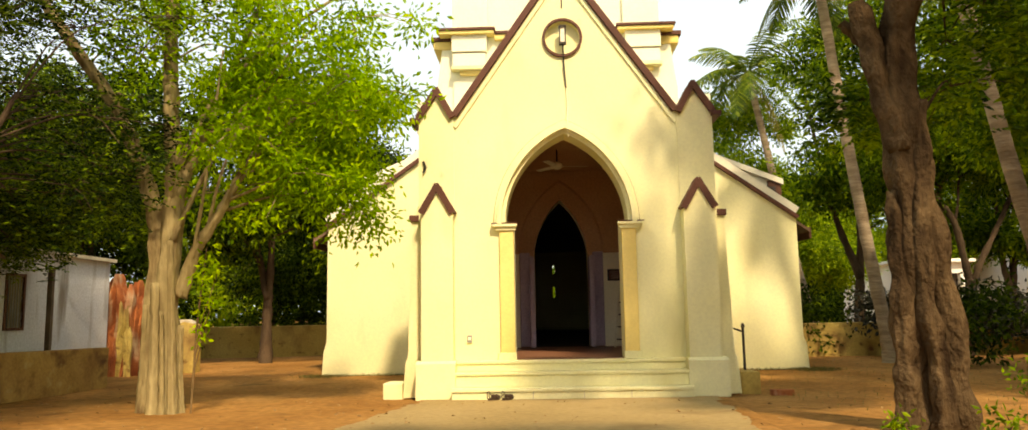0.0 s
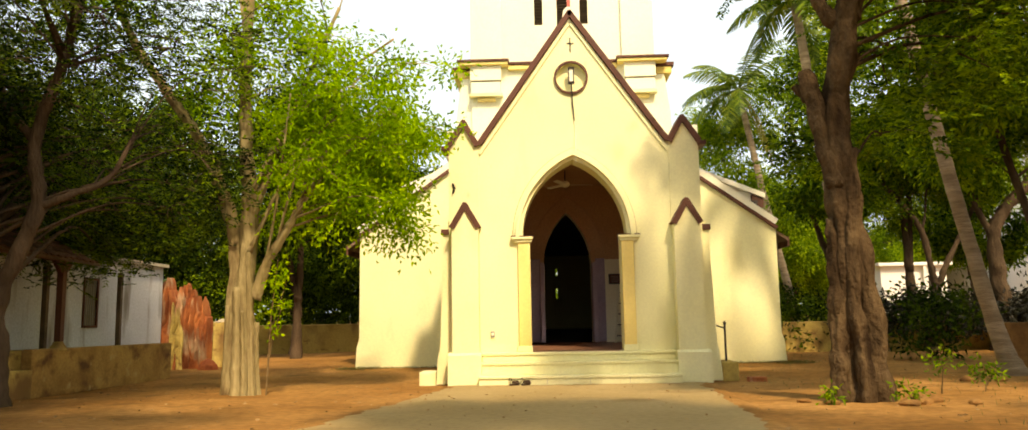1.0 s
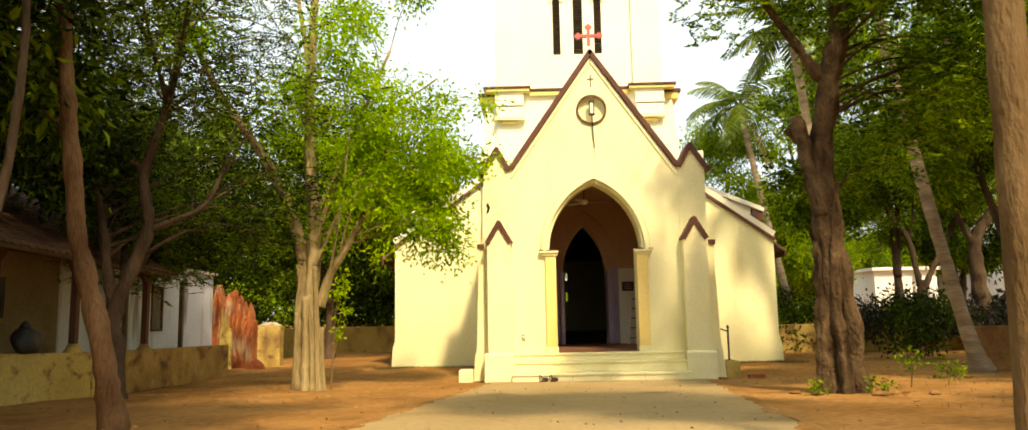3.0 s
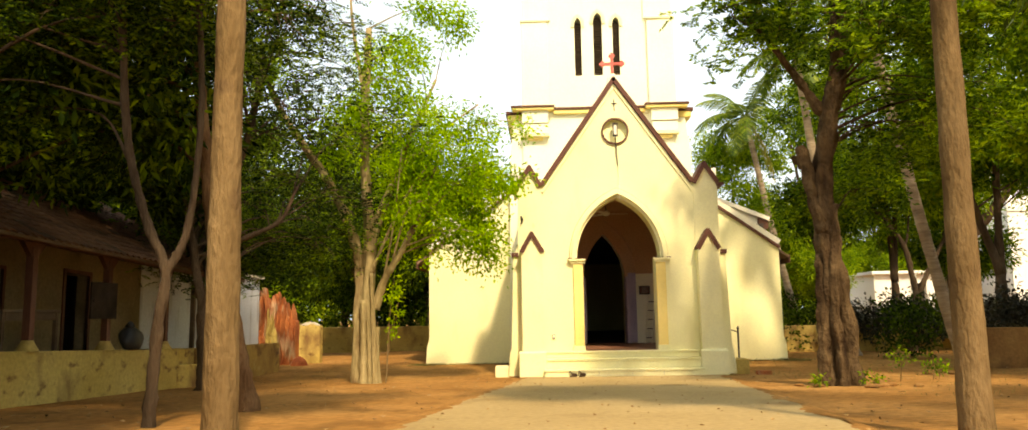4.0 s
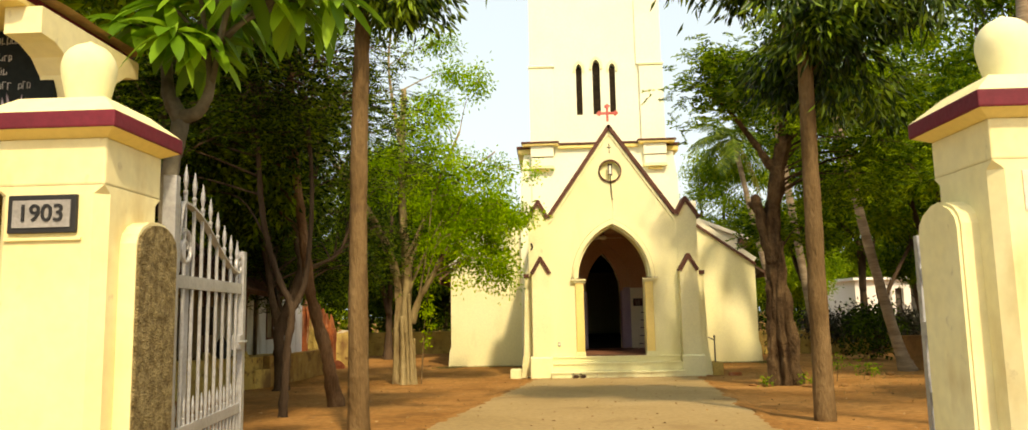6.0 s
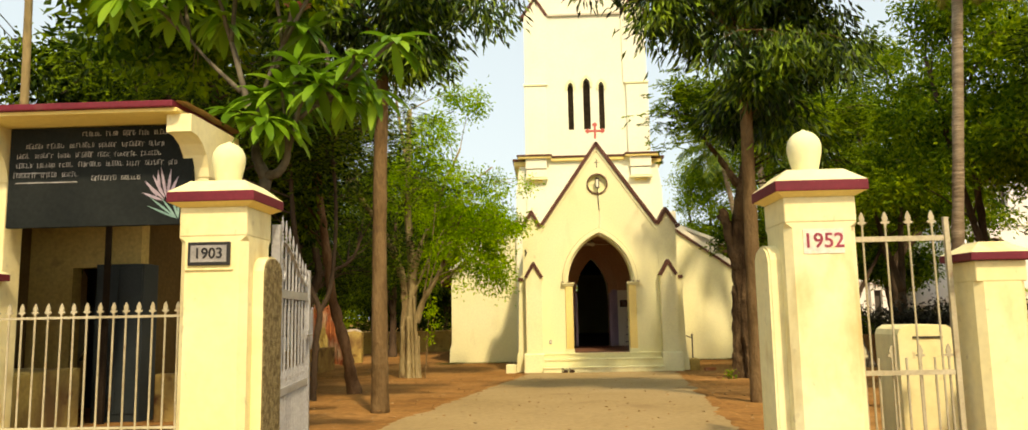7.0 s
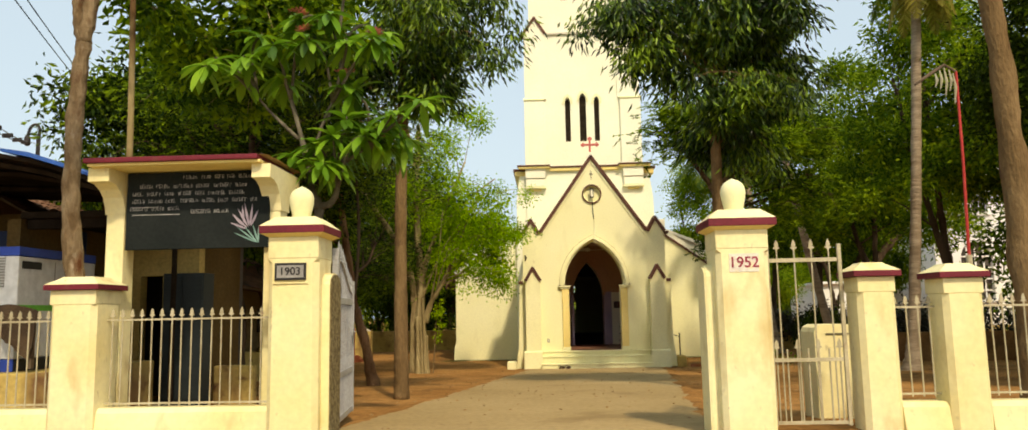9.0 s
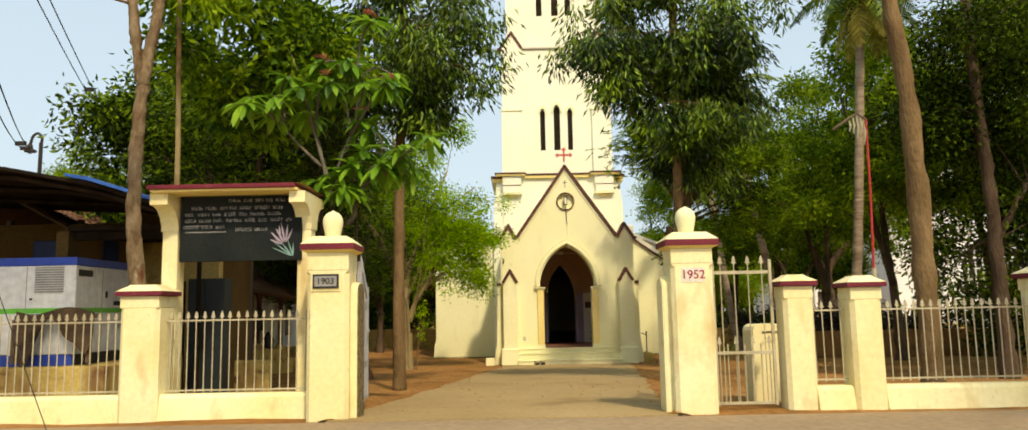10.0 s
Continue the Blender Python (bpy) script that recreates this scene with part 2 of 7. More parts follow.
GROOVELINE = material("grime_and_groove_line", ((0.40, 0.33, 0.16), (0.55, 0.47, 0.24)), 0.95, 4, 30, 0.1)
RAGS = material("pale_tattered_cloth", ((0.34, 0.32, 0.20), (0.50, 0.48, 0.36)), 0.95, 5, 30, 0.1)
TARPBLUE = material("blue_tarpaulin", ((0.02, 0.10, 0.42), (0.04, 0.16, 0.55)), 0.5, 2, 8, 0.3)
SACK = material("brown_sacking", ((0.045, 0.028, 0.016), (0.10, 0.064, 0.036)), 0.95, 4, 40, 0.5)
SHEET = material("rusty_roof_sheet", ((0.15, 0.09, 0.055), (0.24, 0.15, 0.10)), 0.8, 2, 20, 0.2)
DOORBLUE = material("grey_green_door_paint", ((0.018, 0.026, 0.028), (0.032, 0.044, 0.046)), 0.6, 1.5, 30, 0.1)
REDPOLE = material("red_pole_paint", ((0.36, 0.022, 0.018), (0.46, 0.045, 0.035)), 0.5, 3, 30, 0.05)
LEATHER = material("dark_brown_leather", ((0.05, 0.03, 0.02), (0.085, 0.05, 0.03)), 0.6, 8, 60, 0.2)
OCHREWALL = material("ochre_wall_paint", ((0.44, 0.31, 0.085), (0.56, 0.42, 0.14)), 0.95, 0.8, 18, 0.25, stain=((0.20, 0.115, 0.045), 1.2, 0.52, (1, 1, 0.6)), chips=((0.115, 0.045, 0.02), 3.4, 0.585, (1, 1, 1.6)))
MUDOCHRE = material("mud_stained_ochre_paint", ((0.27, 0.15, 0.050), (0.44, 0.28, 0.090)), 0.95, 1.6, 18, 0.3, stain=((0.13, 0.06, 0.025), 1.8, 0.53, (1, 1, 1.4)), chips=((0.46, 0.36, 0.16), 4.0, 0.62))
LITTER = material("dry_leaf_litter", ((0.24, 0.13, 0.055), (0.42, 0.27, 0.12)), 0.95, 5, 30, 0.1)
FLOWER = material("pink_petals", ((0.70, 0.20, 0.22), (0.80, 0.40, 0.38)), 0.7, 8, 30, 0.0)

# near-black and bright ends put crown shade and sun into the leaf colour
LEAF_BRIGHT = leaf_material("bright_fig_leaf", (0.072, 0.155, 0.004), (0.215, 0.415, 0.006), (0.44, 0.65, 0.015), 0.54, 0.55, 0.08)
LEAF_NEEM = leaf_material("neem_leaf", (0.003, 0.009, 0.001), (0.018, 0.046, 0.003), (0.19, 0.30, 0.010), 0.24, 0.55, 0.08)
LEAF_DARK = leaf_material("mango_like_leaf", (0.004, 0.012, 0.0015), (0.024, 0.066, 0.005), (0.23, 0.37, 0.024), 0.22, 0.38, 0.3)
LEAF_MID = leaf_material("mid_green_leaf", (0.009, 0.028, 0.002), (0.062, 0.135, 0.006), (0.27, 0.41, 0.016), 0.40, 0.55, 0.08)
# lit copies: sunlight put into the colour for far and right-hand crowns
LEAF_BACK = leaf_material("sunlit_distant_leaf", (0.04, 0.09, 0.007), (0.14, 0.25, 0.014), (0.34, 0.46, 0.025), 0.45, 0.65, 0.04)
LEAF_SUN = leaf_material("sunlit_yellow_green_leaf", (0.020, 0.055, 0.004), (0.10, 0.20, 0.009), (0.33, 0.46, 0.02), 0.42, 0.55, 0.06)
# leaf tones darkened so that the bushes' shade sits in the colour
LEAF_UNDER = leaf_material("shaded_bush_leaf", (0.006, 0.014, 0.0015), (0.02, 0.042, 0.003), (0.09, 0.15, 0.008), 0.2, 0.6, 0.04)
FROND_DRY = leaf_material("dry_palm_leaflet", (0.16, 0.13, 0.025), (0.30, 0.25, 0.045), (0.50, 0.44, 0.09), 0.45, 0.6, 0.1)
LEAF_PLUM = leaf_material("frangipani_leaf", (0.035, 0.10, 0.008), (0.12, 0.28, 0.018), (0.27, 0.48, 0.04), 0.40, 0.42, 0.35)
LEAF_PALM = leaf_material("palm_leaflet", (0.022, 0.055, 0.005), (0.075, 0.14, 0.009), (0.25, 0.32, 0.025), 0.28, 0.5, 0.3)
LEAF_HEDGE = leaf_material("purple_hedge_leaf", (0.008, 0.009, 0.006), (0.018, 0.019, 0.012), (0.042, 0.044, 0.02), 0.2)
BARKOLD = material("dark_fluted_bark", ((0.055, 0.034, 0.019), (0.14, 0.092, 0.050)), 0.95, 3.2, 22, 0.9, stretch=(1, 1, 0.6), stain=((0.028, 0.017, 0.010), 2.4, 0.53, (1.3, 1.3, 0.55)), spec=0.02)
GRASSMAT = leaf_material("dry_grass_blade", (0.09, 0.085, 0.025), (0.16, 0.15, 0.04), (0.26, 0.22, 0.07), 0.3)


# ---- builders ----
def link(name, me, mats, parent=None, label=""):
    ob = new(name, me)
    for mm in (mats if isinstance(mats, (list, tuple)) else [mats]):
        me.materials.append(mm)
    if parent:
        ob.parent = parent
        ob.matrix_parent_inverse = parent_world(parent).inverted()
    if label:
        ob["label"] = label
    return ob


WORLDS, LIFT = {}, {}


def climb(y):
    """The yard climbs gently from the church to the street."""
    return 0.0365 * min(max(-y, 0.0), 19.9)


def lift_of(parent, y):
    k = LIFT.get(parent.name, 0.0) if parent else None
    return climb(y) if k is None else k


def parent_world(ob):
    return WORLDS.get(ob.name, Matrix.Identity(4))


def part(name, bm, mat, parent, label="", smooth=False):
    """A bmesh in world metres, linked as one mesh under a thing or part."""
    bmesh.ops.recalc_face_normals(bm, faces=bm.faces)
    for v in bm.verts:
        v.co.z += lift_of(parent, v.co.y)
    me = bpy.data.meshes.new(name)
    bm.to_mesh(me)
    bm.free()
    if smooth:
        me.polygons.foreach_set("use_smooth", [True] * len(me.polygons))
    ob = link(name, me, mat, parent, label)
    LIFT[ob.name] = LIFT.get(parent.name, 0.0) if parent else None
    return ob


def thing(name, label, category, at=(0, 0, 0), group="", kind="", sloping=False):
    ob = new(name)
    LIFT[ob.name] = None if sloping else climb(at[1])
    at = (at[0], at[1], at[2] + climb(at[1]))
    ob.empty_display_size = 0.2
    ob.matrix_basis = Matrix.Translation(at)
    WORLDS[ob.name] = Matrix.Translation(at)
    return tagged(ob, label, category, group, kind)


def box(bm, x0, x1, y0, y1, z0, z1, bevel=0.0, m=None):
    vs = [bm.verts.new((x, y, z)) for x in (x0, x1) for y in (y0, y1) for z in (z0, z1)]
    fs = [bm.faces.new([vs[i] for i in q]) for q in ((0, 1, 3, 2), (4, 6, 7, 5), (0, 4, 5, 1), (2, 3, 7, 6), (0, 2, 6, 4), (1, 5, 7, 3))]
    if m is not None:
        bmesh.ops.transform(bm, matrix=m, verts=vs)
    if bevel:
        bmesh.ops.bevel(bm, geom=list({e for f in fs for e in f.edges}), offset=bevel, segments=2, affect="EDGES", profile=0.6)
    return bm


def one(*a, **k):
    return box(bmesh.new(), *a, **k)


AXES = {"y": lambda u, v, w: (u, w, v), "x": lambda u, v, w: (w, u, v), "z": lambda u, v, w: (u, v, w)}


def prism(bm, loops, a, b, axis="y"):
    """Extrudes an outline with holes (2D loops) from a to b along the axis."""
    from mathutils.geometry import tessellate_polygon
    put = AXES[axis]
    flat = [p for lp in loops for p in lp]
    tris = tessellate_polygon([[Vector((p[0], p[1], 0)) for p in lp] for lp in loops])
    va = [bm.verts.new(put(p[0], p[1], a)) for p in flat]
    vb = [bm.verts.new(put(p[0], p[1], b)) for p in flat]
    for t in tris:
        for vv in (va, vb):
            try:
                bm.faces.new([vv[i] for i in t])
            except ValueError:
                pass
    s = 0
    for lp in loops:
        k = len(lp)
        for i in range(k):
            j = (i + 1) % k
            bm.faces.new((va[s + i], va[s + j], vb[s + j], vb[s + i]))
        s += k
    return bm


def arch(cx, half, base, spring, rise, steps=12):
    """A pointed arch, from the right foot over the point to the left foot."""
    k = (rise * rise - half * half) / (2 * half)
    r = half + k
    top = math.atan2(rise, k)
    right = [(cx - k + r * math.cos(top * i / steps), spring + r * math.sin(top * i / steps)) for i in range(steps + 1)]
    left = [(2 * cx - x, z) for x, z in reversed(right[:-1])]
    return [(cx + half, base)] + right + left + [(cx - half, base)]


def band(inner, outer):
    return inner + list(reversed(outer))


def tube(bm, pts, radii, seg=8, rough=0.0, seed=0.0, cap=True, flute=0.0, lobes=5):
    pts = [Vector(p) for p in pts]
    rings = []
    up = Vector((0.31, 0.95, 0.05))
    for i, p in enumerate(pts):
        d = (pts[min(i + 1, len(pts) - 1)] - pts[max(i - 1, 0)]).normalized()
        a = d.cross(up)
        if a.length < 0.05:
            a = d.cross(Vector((1, 0, 0)))
        a.normalize()
        b = d.cross(a)
        ring = []
        for s in range(seg):
            th = 2 * math.pi * s / seg
            q = a * math.cos(th) + b * math.sin(th)
            r = radii[i]
            if flute:
                r *= 1 + flute * math.sin(th * lobes + seed + p.z * 0.5) * (0.55 + 0.45 * math.sin(th * 2 + seed * 1.7))
            if rough:
                w = p + q * radii[i]
                r *= 1 + rough * noise.noise(w * (0.9 / max(radii[i], 0.02)) * 0.35 + Vector((seed, 0, 0)))
                r *= 1 + rough * 0.35 * noise.noise(Vector((w.x * 11, w.y * 11, w.z * 2.6)) + Vector((0, seed, 0)))
            ring.append(bm.verts.new(p + q * r))
        rings.append(ring)
    for r0, r1 in zip(rings, rings[1:]):
        for s in range(seg):
            bm.faces.new((r0[s], r0[(s + 1) % seg], r1[(s + 1) % seg], r1[s]))
    if cap:
        bm.faces.new(rings[0])
        bm.faces.new(rings[-1])
    return bm


def lathe(bm, cx, cy, prof, seg=20):
    rings = [[bm.verts.new((cx + r * math.cos(2 * math.pi * s / seg), cy + r * math.sin(2 * math.pi * s / seg), z)) for s in range(seg)] for r, z in prof]
    for r0, r1 in zip(rings, rings[1:]):
        for s in range(seg):
            bm.faces.new((r0[s], r0[(s + 1) % seg], r1[(s + 1) % seg], r1[s]))
    bm.faces.new(rings[0])
    bm.faces.new(rings[-1])
    return bm


def smooth_path(pts, n):
    """Catmull-Rom through the points."""
    P = [Vector(p) for p in pts]
    P = [P[0] * 2 - P[1]] + P + [P[-1] * 2 - P[-2]]
    out = []
    for i in range(1, len(P) - 2):
        for k in range(n):
            t = k / n
            a, b, c, d = P[i - 1:i + 3]
            out.append(0.5 * (2 * b + (c - a) * t + (2 * a - 5 * b + 4 * c - d) * t * t + (3 * b - a - 3 * c + d) * t ** 3))
    out.append(P[-2])
    return out


def text_mesh(body, size, m, depth=0.004):
    cu = bpy.data.curves.new("lettering", "FONT")
    cu.body, cu.size, cu.extrude, cu.align_x, cu.align_y = body, size, depth, "CENTER", "CENTER"
    cu.offset = size * 0.012
    tmp = bpy.data.objects.new("lettering", cu)
    scene.collection.objects.link(tmp)
    bpy.context.view_layer.update()
    me = bpy.data.meshes.new_from_object(tmp.evaluated_get(bpy.context.evaluated_depsgraph_get()))
    bpy.data.objects.remove(tmp)
    me.transform(m)
    return me

# ---- ground ----
def ground_sheet():
    bm = bmesh.new()
    xs = [-400, -120, -50] + [-30 + 0.75 * i for i in range(81)] + [50, 120, 400]
    ys = [-400, -120, -60] + [-34 + 0.7 * i for i in range(92)] + [60, 120, 400]
    rows = []
    for y in ys:
        rows.append([])
        for x in xs:
            left, right = path_edges(min(max(y, -19.9), 0))
            off = max(left - x, x - right, 0)
            k = min(off / 1.2, 1.0) if -20.0 < y < 1 else (0.0 if y <= -20.0 else 1.0)
            h = 0.05 * noise.noise((x * 0.35, y * 0.35, 2)) + 0.02 * noise.noise((x * 1.3, y * 1.3, 5))
            if abs(x) < 3.4 and -1 < y < 6:
                k = 0
            rows[-1].append(bm.verts.new((x, y, -0.03 + (h + 0.015) * k)))
    for r0, r1 in zip(rows, rows[1:]):
        for i in range(len(xs) - 1):
            bm.faces.new((r0[i], r0[i + 1], r1[i + 1], r1[i]))
    return bm


def path_edges(y):
    t = -y / 19.8
    return -2.36 - 1.78 * t ** 1.05, 2.35 - 2.33 * t ** 1.0


ground = part("ground", ground_sheet(), EARTH, None, smooth=True)
tagged(ground, "bare red-brown earth yard with scattered dry leaves", "ground", kind="structure")

bm = bmesh.new()
loop = []
for i in range(42):
    y = -20.0 * i / 41
    loop.append((path_edges(y)[0] + 0.05 * noise.noise((y * 0.8, 3, 0)), y))
for i in range(42):
    y = -20.0 * (41 - i) / 41
    loop.append((path_edges(y)[1] + 0.05 * noise.noise((y * 0.8, 9, 0)), y))
prism(bm, [loop], -0.12, 0.0, "z")
tagged(part("path", bm, PATHCON, None), "dusty worn concrete path running from gate to church steps", "path", kind="structure")
# earth blown over the path's edges
for sgn in (0, 1):
    bm = bmesh.new()
    rows_ = []
    for i in range(240):
        y = -19.9 + 19.2 * i / 239
        e = path_edges(y)[sgn]
        k = 1 if sgn == 0 else -1
        reach = 0.07 + 0.16 * noise.noise((y * 0.9, 4 + sgn, 0)) + 0.10 * noise.noise((y * 3.1, 7 + sgn, 0)) + 0.05 * noise.noise((y * 9.0, 1 + sgn, 0))
        rows_.append([bm.verts.new((e - k * 0.16, y, -0.02)), bm.verts.new((e - k * 0.05, y, 0.006)), bm.verts.new((e + k * (max(reach, -0.03) * 0.5), y, 0.007)), bm.verts.new((e + k * max(reach, -0.02), y, 0.0015))])
    for r0, r1 in zip(rows_, rows_[1:]):
        for j in range(3):
            bm.faces.new((r0[j], r0[j + 1], r1[j + 1], r1[j]))
    tagged(part("earth_drift", bm, EARTH, None, smooth=True), "thin red earth blown over the path edge", "ground", kind="structure")
bm = one(-150, 150, -36, -20.02, -0.2, -0.012)
tagged(part("road", bm, ROADMAT, None), "dusty brown street surface outside the gate", "road", kind="structure")

# ---- church ----
church = thing("church", "cream-painted gothic church with brown copings and a square bell tower", "church", (0, 0, 0))
SP, RISE, HALF, FLOOR = 2.85, 1.55, 0.9, 0.6
# porch front
niche = [(0.30 * math.cos(2 * math.pi * i / 32), 6.08 + 0.30 * math.sin(2 * math.pi * i / 32)) for i in range(32)]
outline = [(-1.9, 0.0), (-1.9, 4.72), (0, 7.42), (1.9, 4.72), (1.9, 0.0), (HALF, 0.0), (HALF, SP)] + arch(-0.01, 1.03, SP, SP, 1.54)[1:-1] + [(-HALF, SP), (-HALF, 0.0)]
porch = part("porch_front", prism(bmesh.new(), [outline, niche], 0.0, 0.5), CREAM, church)
part("niche_back", prism(bmesh.new(), [[(x * 1.02, 6.08 + (z - 6.08) * 1.02) for x, z in niche]], 0.10, 0.14), CREAM, porch)
ring_o = [(0.345 * math.cos(2 * math.pi * i / 40), 6.08 + 0.345 * math.sin(2 * math.pi * i / 40)) for i in range(40)]
ring_i = [(0.303 * math.cos(2 * math.pi * i / 40), 6.08 + 0.303 * math.sin(2 * math.pi * i / 40)) for i in range(40)]
part("round_moulding", prism(bmesh.new(), [ring_o, ring_i], -0.05, 0.02), BROWN, porch, "dark brown round moulding")
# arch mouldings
# arch_edge band is coloured for grime and the missing groove's shade
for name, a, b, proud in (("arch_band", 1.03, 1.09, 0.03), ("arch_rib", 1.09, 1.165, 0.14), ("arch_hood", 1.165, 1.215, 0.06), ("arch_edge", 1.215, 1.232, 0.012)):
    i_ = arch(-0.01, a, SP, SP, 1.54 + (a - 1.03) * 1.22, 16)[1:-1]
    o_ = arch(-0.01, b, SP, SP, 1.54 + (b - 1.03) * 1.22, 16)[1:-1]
    part(name, prism(bmesh.new(), [band(i_, o_)], -proud, 0.0), GROOVELINE if name == "arch_edge" else CREAM, porch)
for s in (-1, 1):
    pil = part("pilaster", one(min(s * 0.9, s * 1.14), max(s * 0.9, s * 1.14), -0.06, 0.0, FLOOR, 2.74, 0.012), YELLOW, porch, "golden-yellow pilaster")
    bm = one(min(s * 0.86, s * 1.20), max(s * 0.86, s * 1.20), -0.09, 0.0, 2.74, 2.80, 0.008)
    box(bm, min(s * 0.84, s * 1.26), max(s * 0.84, s * 1.26), -0.13, 0.0, 2.80, 2.85, 0.01)
    part("capital", bm, CREAM, pil)
    part("capital_edge", one(min(s * 0.83, s * 1.27), max(s * 0.83, s * 1.27), -0.135, -0.001, 2.851, 2.868, 0.004), BROWN, pil)
    part("base_block", one(min(s * 0.88, s * 1.18), max(s * 0.88, s * 1.18), -0.08, 0.0, FLOOR, 0.72, 0.01), CREAM, pil)


def coping(name, p, q, w, y0, y1, parent, mat=BROWN):
    """A raking coping from p to q in the xz plane, w thick below the line."""
    p, q = Vector((p[0], p[1])), Vector((q[0], q[1]))
    d = (q - p).normalized()
    nrm = Vector((-d.y, d.x))
    if nrm.y < 0:
        nrm = -nrm
    a, b = p - d * 0.0, q
    lp = [a + nrm * 0.03, b + nrm * 0.03, b - nrm * w, a - nrm * w]
    return part(name, prism(bmesh.new(), [[(v.x, v.y) for v in lp]], y0, y1), mat, parent)


for s in (-1, 1):
    coping("gable_coping", (s * 1.9, 4.76), (0, 7.48), 0.075, -0.09, 0.55, porch)
    coping("coping_bead", (s * 1.88, 4.55), (0, 7.26), 0.035, -0.035, 0.0, porch, CREAM)
    # corner pier with its small gable
    pier = part("corner_pier", prism(bmesh.new(), [[(s * 1.9, 0.0), (s * 2.5, 0.0), (s * 2.5, 4.72), (s * 2.19, 5.20), (s * 1.9, 4.72)]], -0.02, 0.6), CREAM, church)
    coping("pier_coping", (s * 1.9, 4.72), (s * 2.19, 5.24), 0.075, -0.09, 0.6, pier)
    coping("pier_coping", (s * 2.19, 5.24), (s * 2.53, 4.72), 0.075, -0.093, 0.603, pier)
    part("coping_foot", one(min(s * 2.48, s * 2.64), max(s * 2.48, s * 2.64), -0.14, 0.5, 4.62, 4.70, 0.01), BROWN, pier)
    # lower stepped buttress with a gablet
    but = part("buttress", prism(bmesh.new(), [[(s * 1.9, 0.0), (s * 2.42, 0.0), (s * 2.42, 3.02), (s * 2.16, 3.46), (s * 1.9, 3.02)]], -0.30, -0.02), CREAM, church)
    coping("gablet_coping", (s * 1.88, 3.04), (s * 2.16, 3.52), 0.075, -0.34, -0.018, but)
    coping("gablet_coping", (s * 2.16, 3.52), (s * 2.44, 3.04), 0.075, -0.343, -0.016, but)
    bm = bmesh.new()
    prism(bm, [[(-0.40, 0.0), (-0.38, 0.57), (-0.30, 0.61), (-0.018, 0.61), (-0.018, 0.0)]], min(s * 1.86, s * 2.5), max(s * 1.86, s * 2.5), "x")
    part("plinth", bm, CREAM, but)
    # side buttress, battered outwards to its foot
    side = part("side_buttress", prism(bmesh.new(), [[(s * 2.5, 0.0), (s * 2.78, 0.0), (s * 2.74, 0.6), (s * 2.70, 0.64), (s * 2.63, 2.95), (s * 2.5, 3.25)]], 0.05, 0.62), CREAM, church)
    part("buttress_cap", one(min(s * 2.502, s * 2.67), max(s * 2.502, s * 2.67), 0.0, 0.66, 2.93, 3.04, 0.015), BROWN, side)
    part("porch_side_wall", one(min(s * 2.1, s * 2.5), max(s * 2.1, s * 2.5), 0.6, 4.85, 0.0, 4.7), CREAM, church)
    rf = bmesh.new()
    prism(rf, [[(0, 7.02), (s * 1.9, 4.46), (s * 2.5, 4.46), (s * 2.5, 4.6), (s * 1.92, 4.6), (0, 7.2)]], 0.5, 4.86)
    part("porch_roof", rf, ROOFCON, church)
    part("parapet_block", one(min(s * 2.30, s * 2.64), max(s * 2.30, s * 2.64), 0.62, 1.5, 4.6, 5.20, 0.03), PALE, church)

# porch inside
part("porch_floor", one(-2.1, 2.1, 0.0, 4.86, 0.3, FLOOR), FLOORTILE, church)
part("porch_ceiling", one(-2.1, 2.1, 0.5, 4.86, 4.62, 4.7), PEACH, church)
for s in (-1, 1):
    part("porch_lining", one(min(s * 2.06, s * 2.098), max(s * 2.06, s * 2.098), 0.5, 4.86, FLOOR, 2.7), PALE, church)
    part("porch_lining_upper", one(min(s * 2.06, s * 2.098), max(s * 2.06, s * 2.098), 0.5, 4.86, 2.7, 4.62), PEACH, church)
inner = [(-2.06, FLOOR), (-2.06, 4.62), (2.06, 4.62), (2.06, FLOOR)]
part("door_wall_upper", prism(bmesh.new(), [[(-2.05, 2.7), (-2.05, 4.61), (2.05, 4.61), (2.05, 2.7)] + [p for p in arch(0, 0.95, 2.7, 2.701, 1.65)]], 4.70, 4.86), PEACH, church)
for s in (-1, 1):
    part("door_wall", one(min(s * 0.95, s * 2.05), max(s * 0.95, s * 2.05), 4.70, 4.86, FLOOR, 2.7), PALE, church)
i_ = arch(0, 0.62, FLOOR, 2.55, 1.40)
o_ = arch(0, 0.96, FLOOR, 2.70, 1.66)
part("door_reveal", prism(bmesh.new(), [band(i_, o_)], 4.80, 4.868), PEACH, church)
part("door_arch_order", prism(bmesh.new(), [band(arch(0, 0.97, 2.70, 2.701, 1.67)[1:-1], arch(0, 1.12, 2.70, 2.701, 1.84)[1:-1])], 4.60, 4.699), PEACH, church)
part("door_arch_rib", prism(bmesh.new(), [band(arch(0, 0.66, 2.55, 2.551, 1.45)[1:-1], arch(0, 0.75, 2.55, 2.551, 1.55)[1:-1])], 4.70, 4.799), PEACH, church)
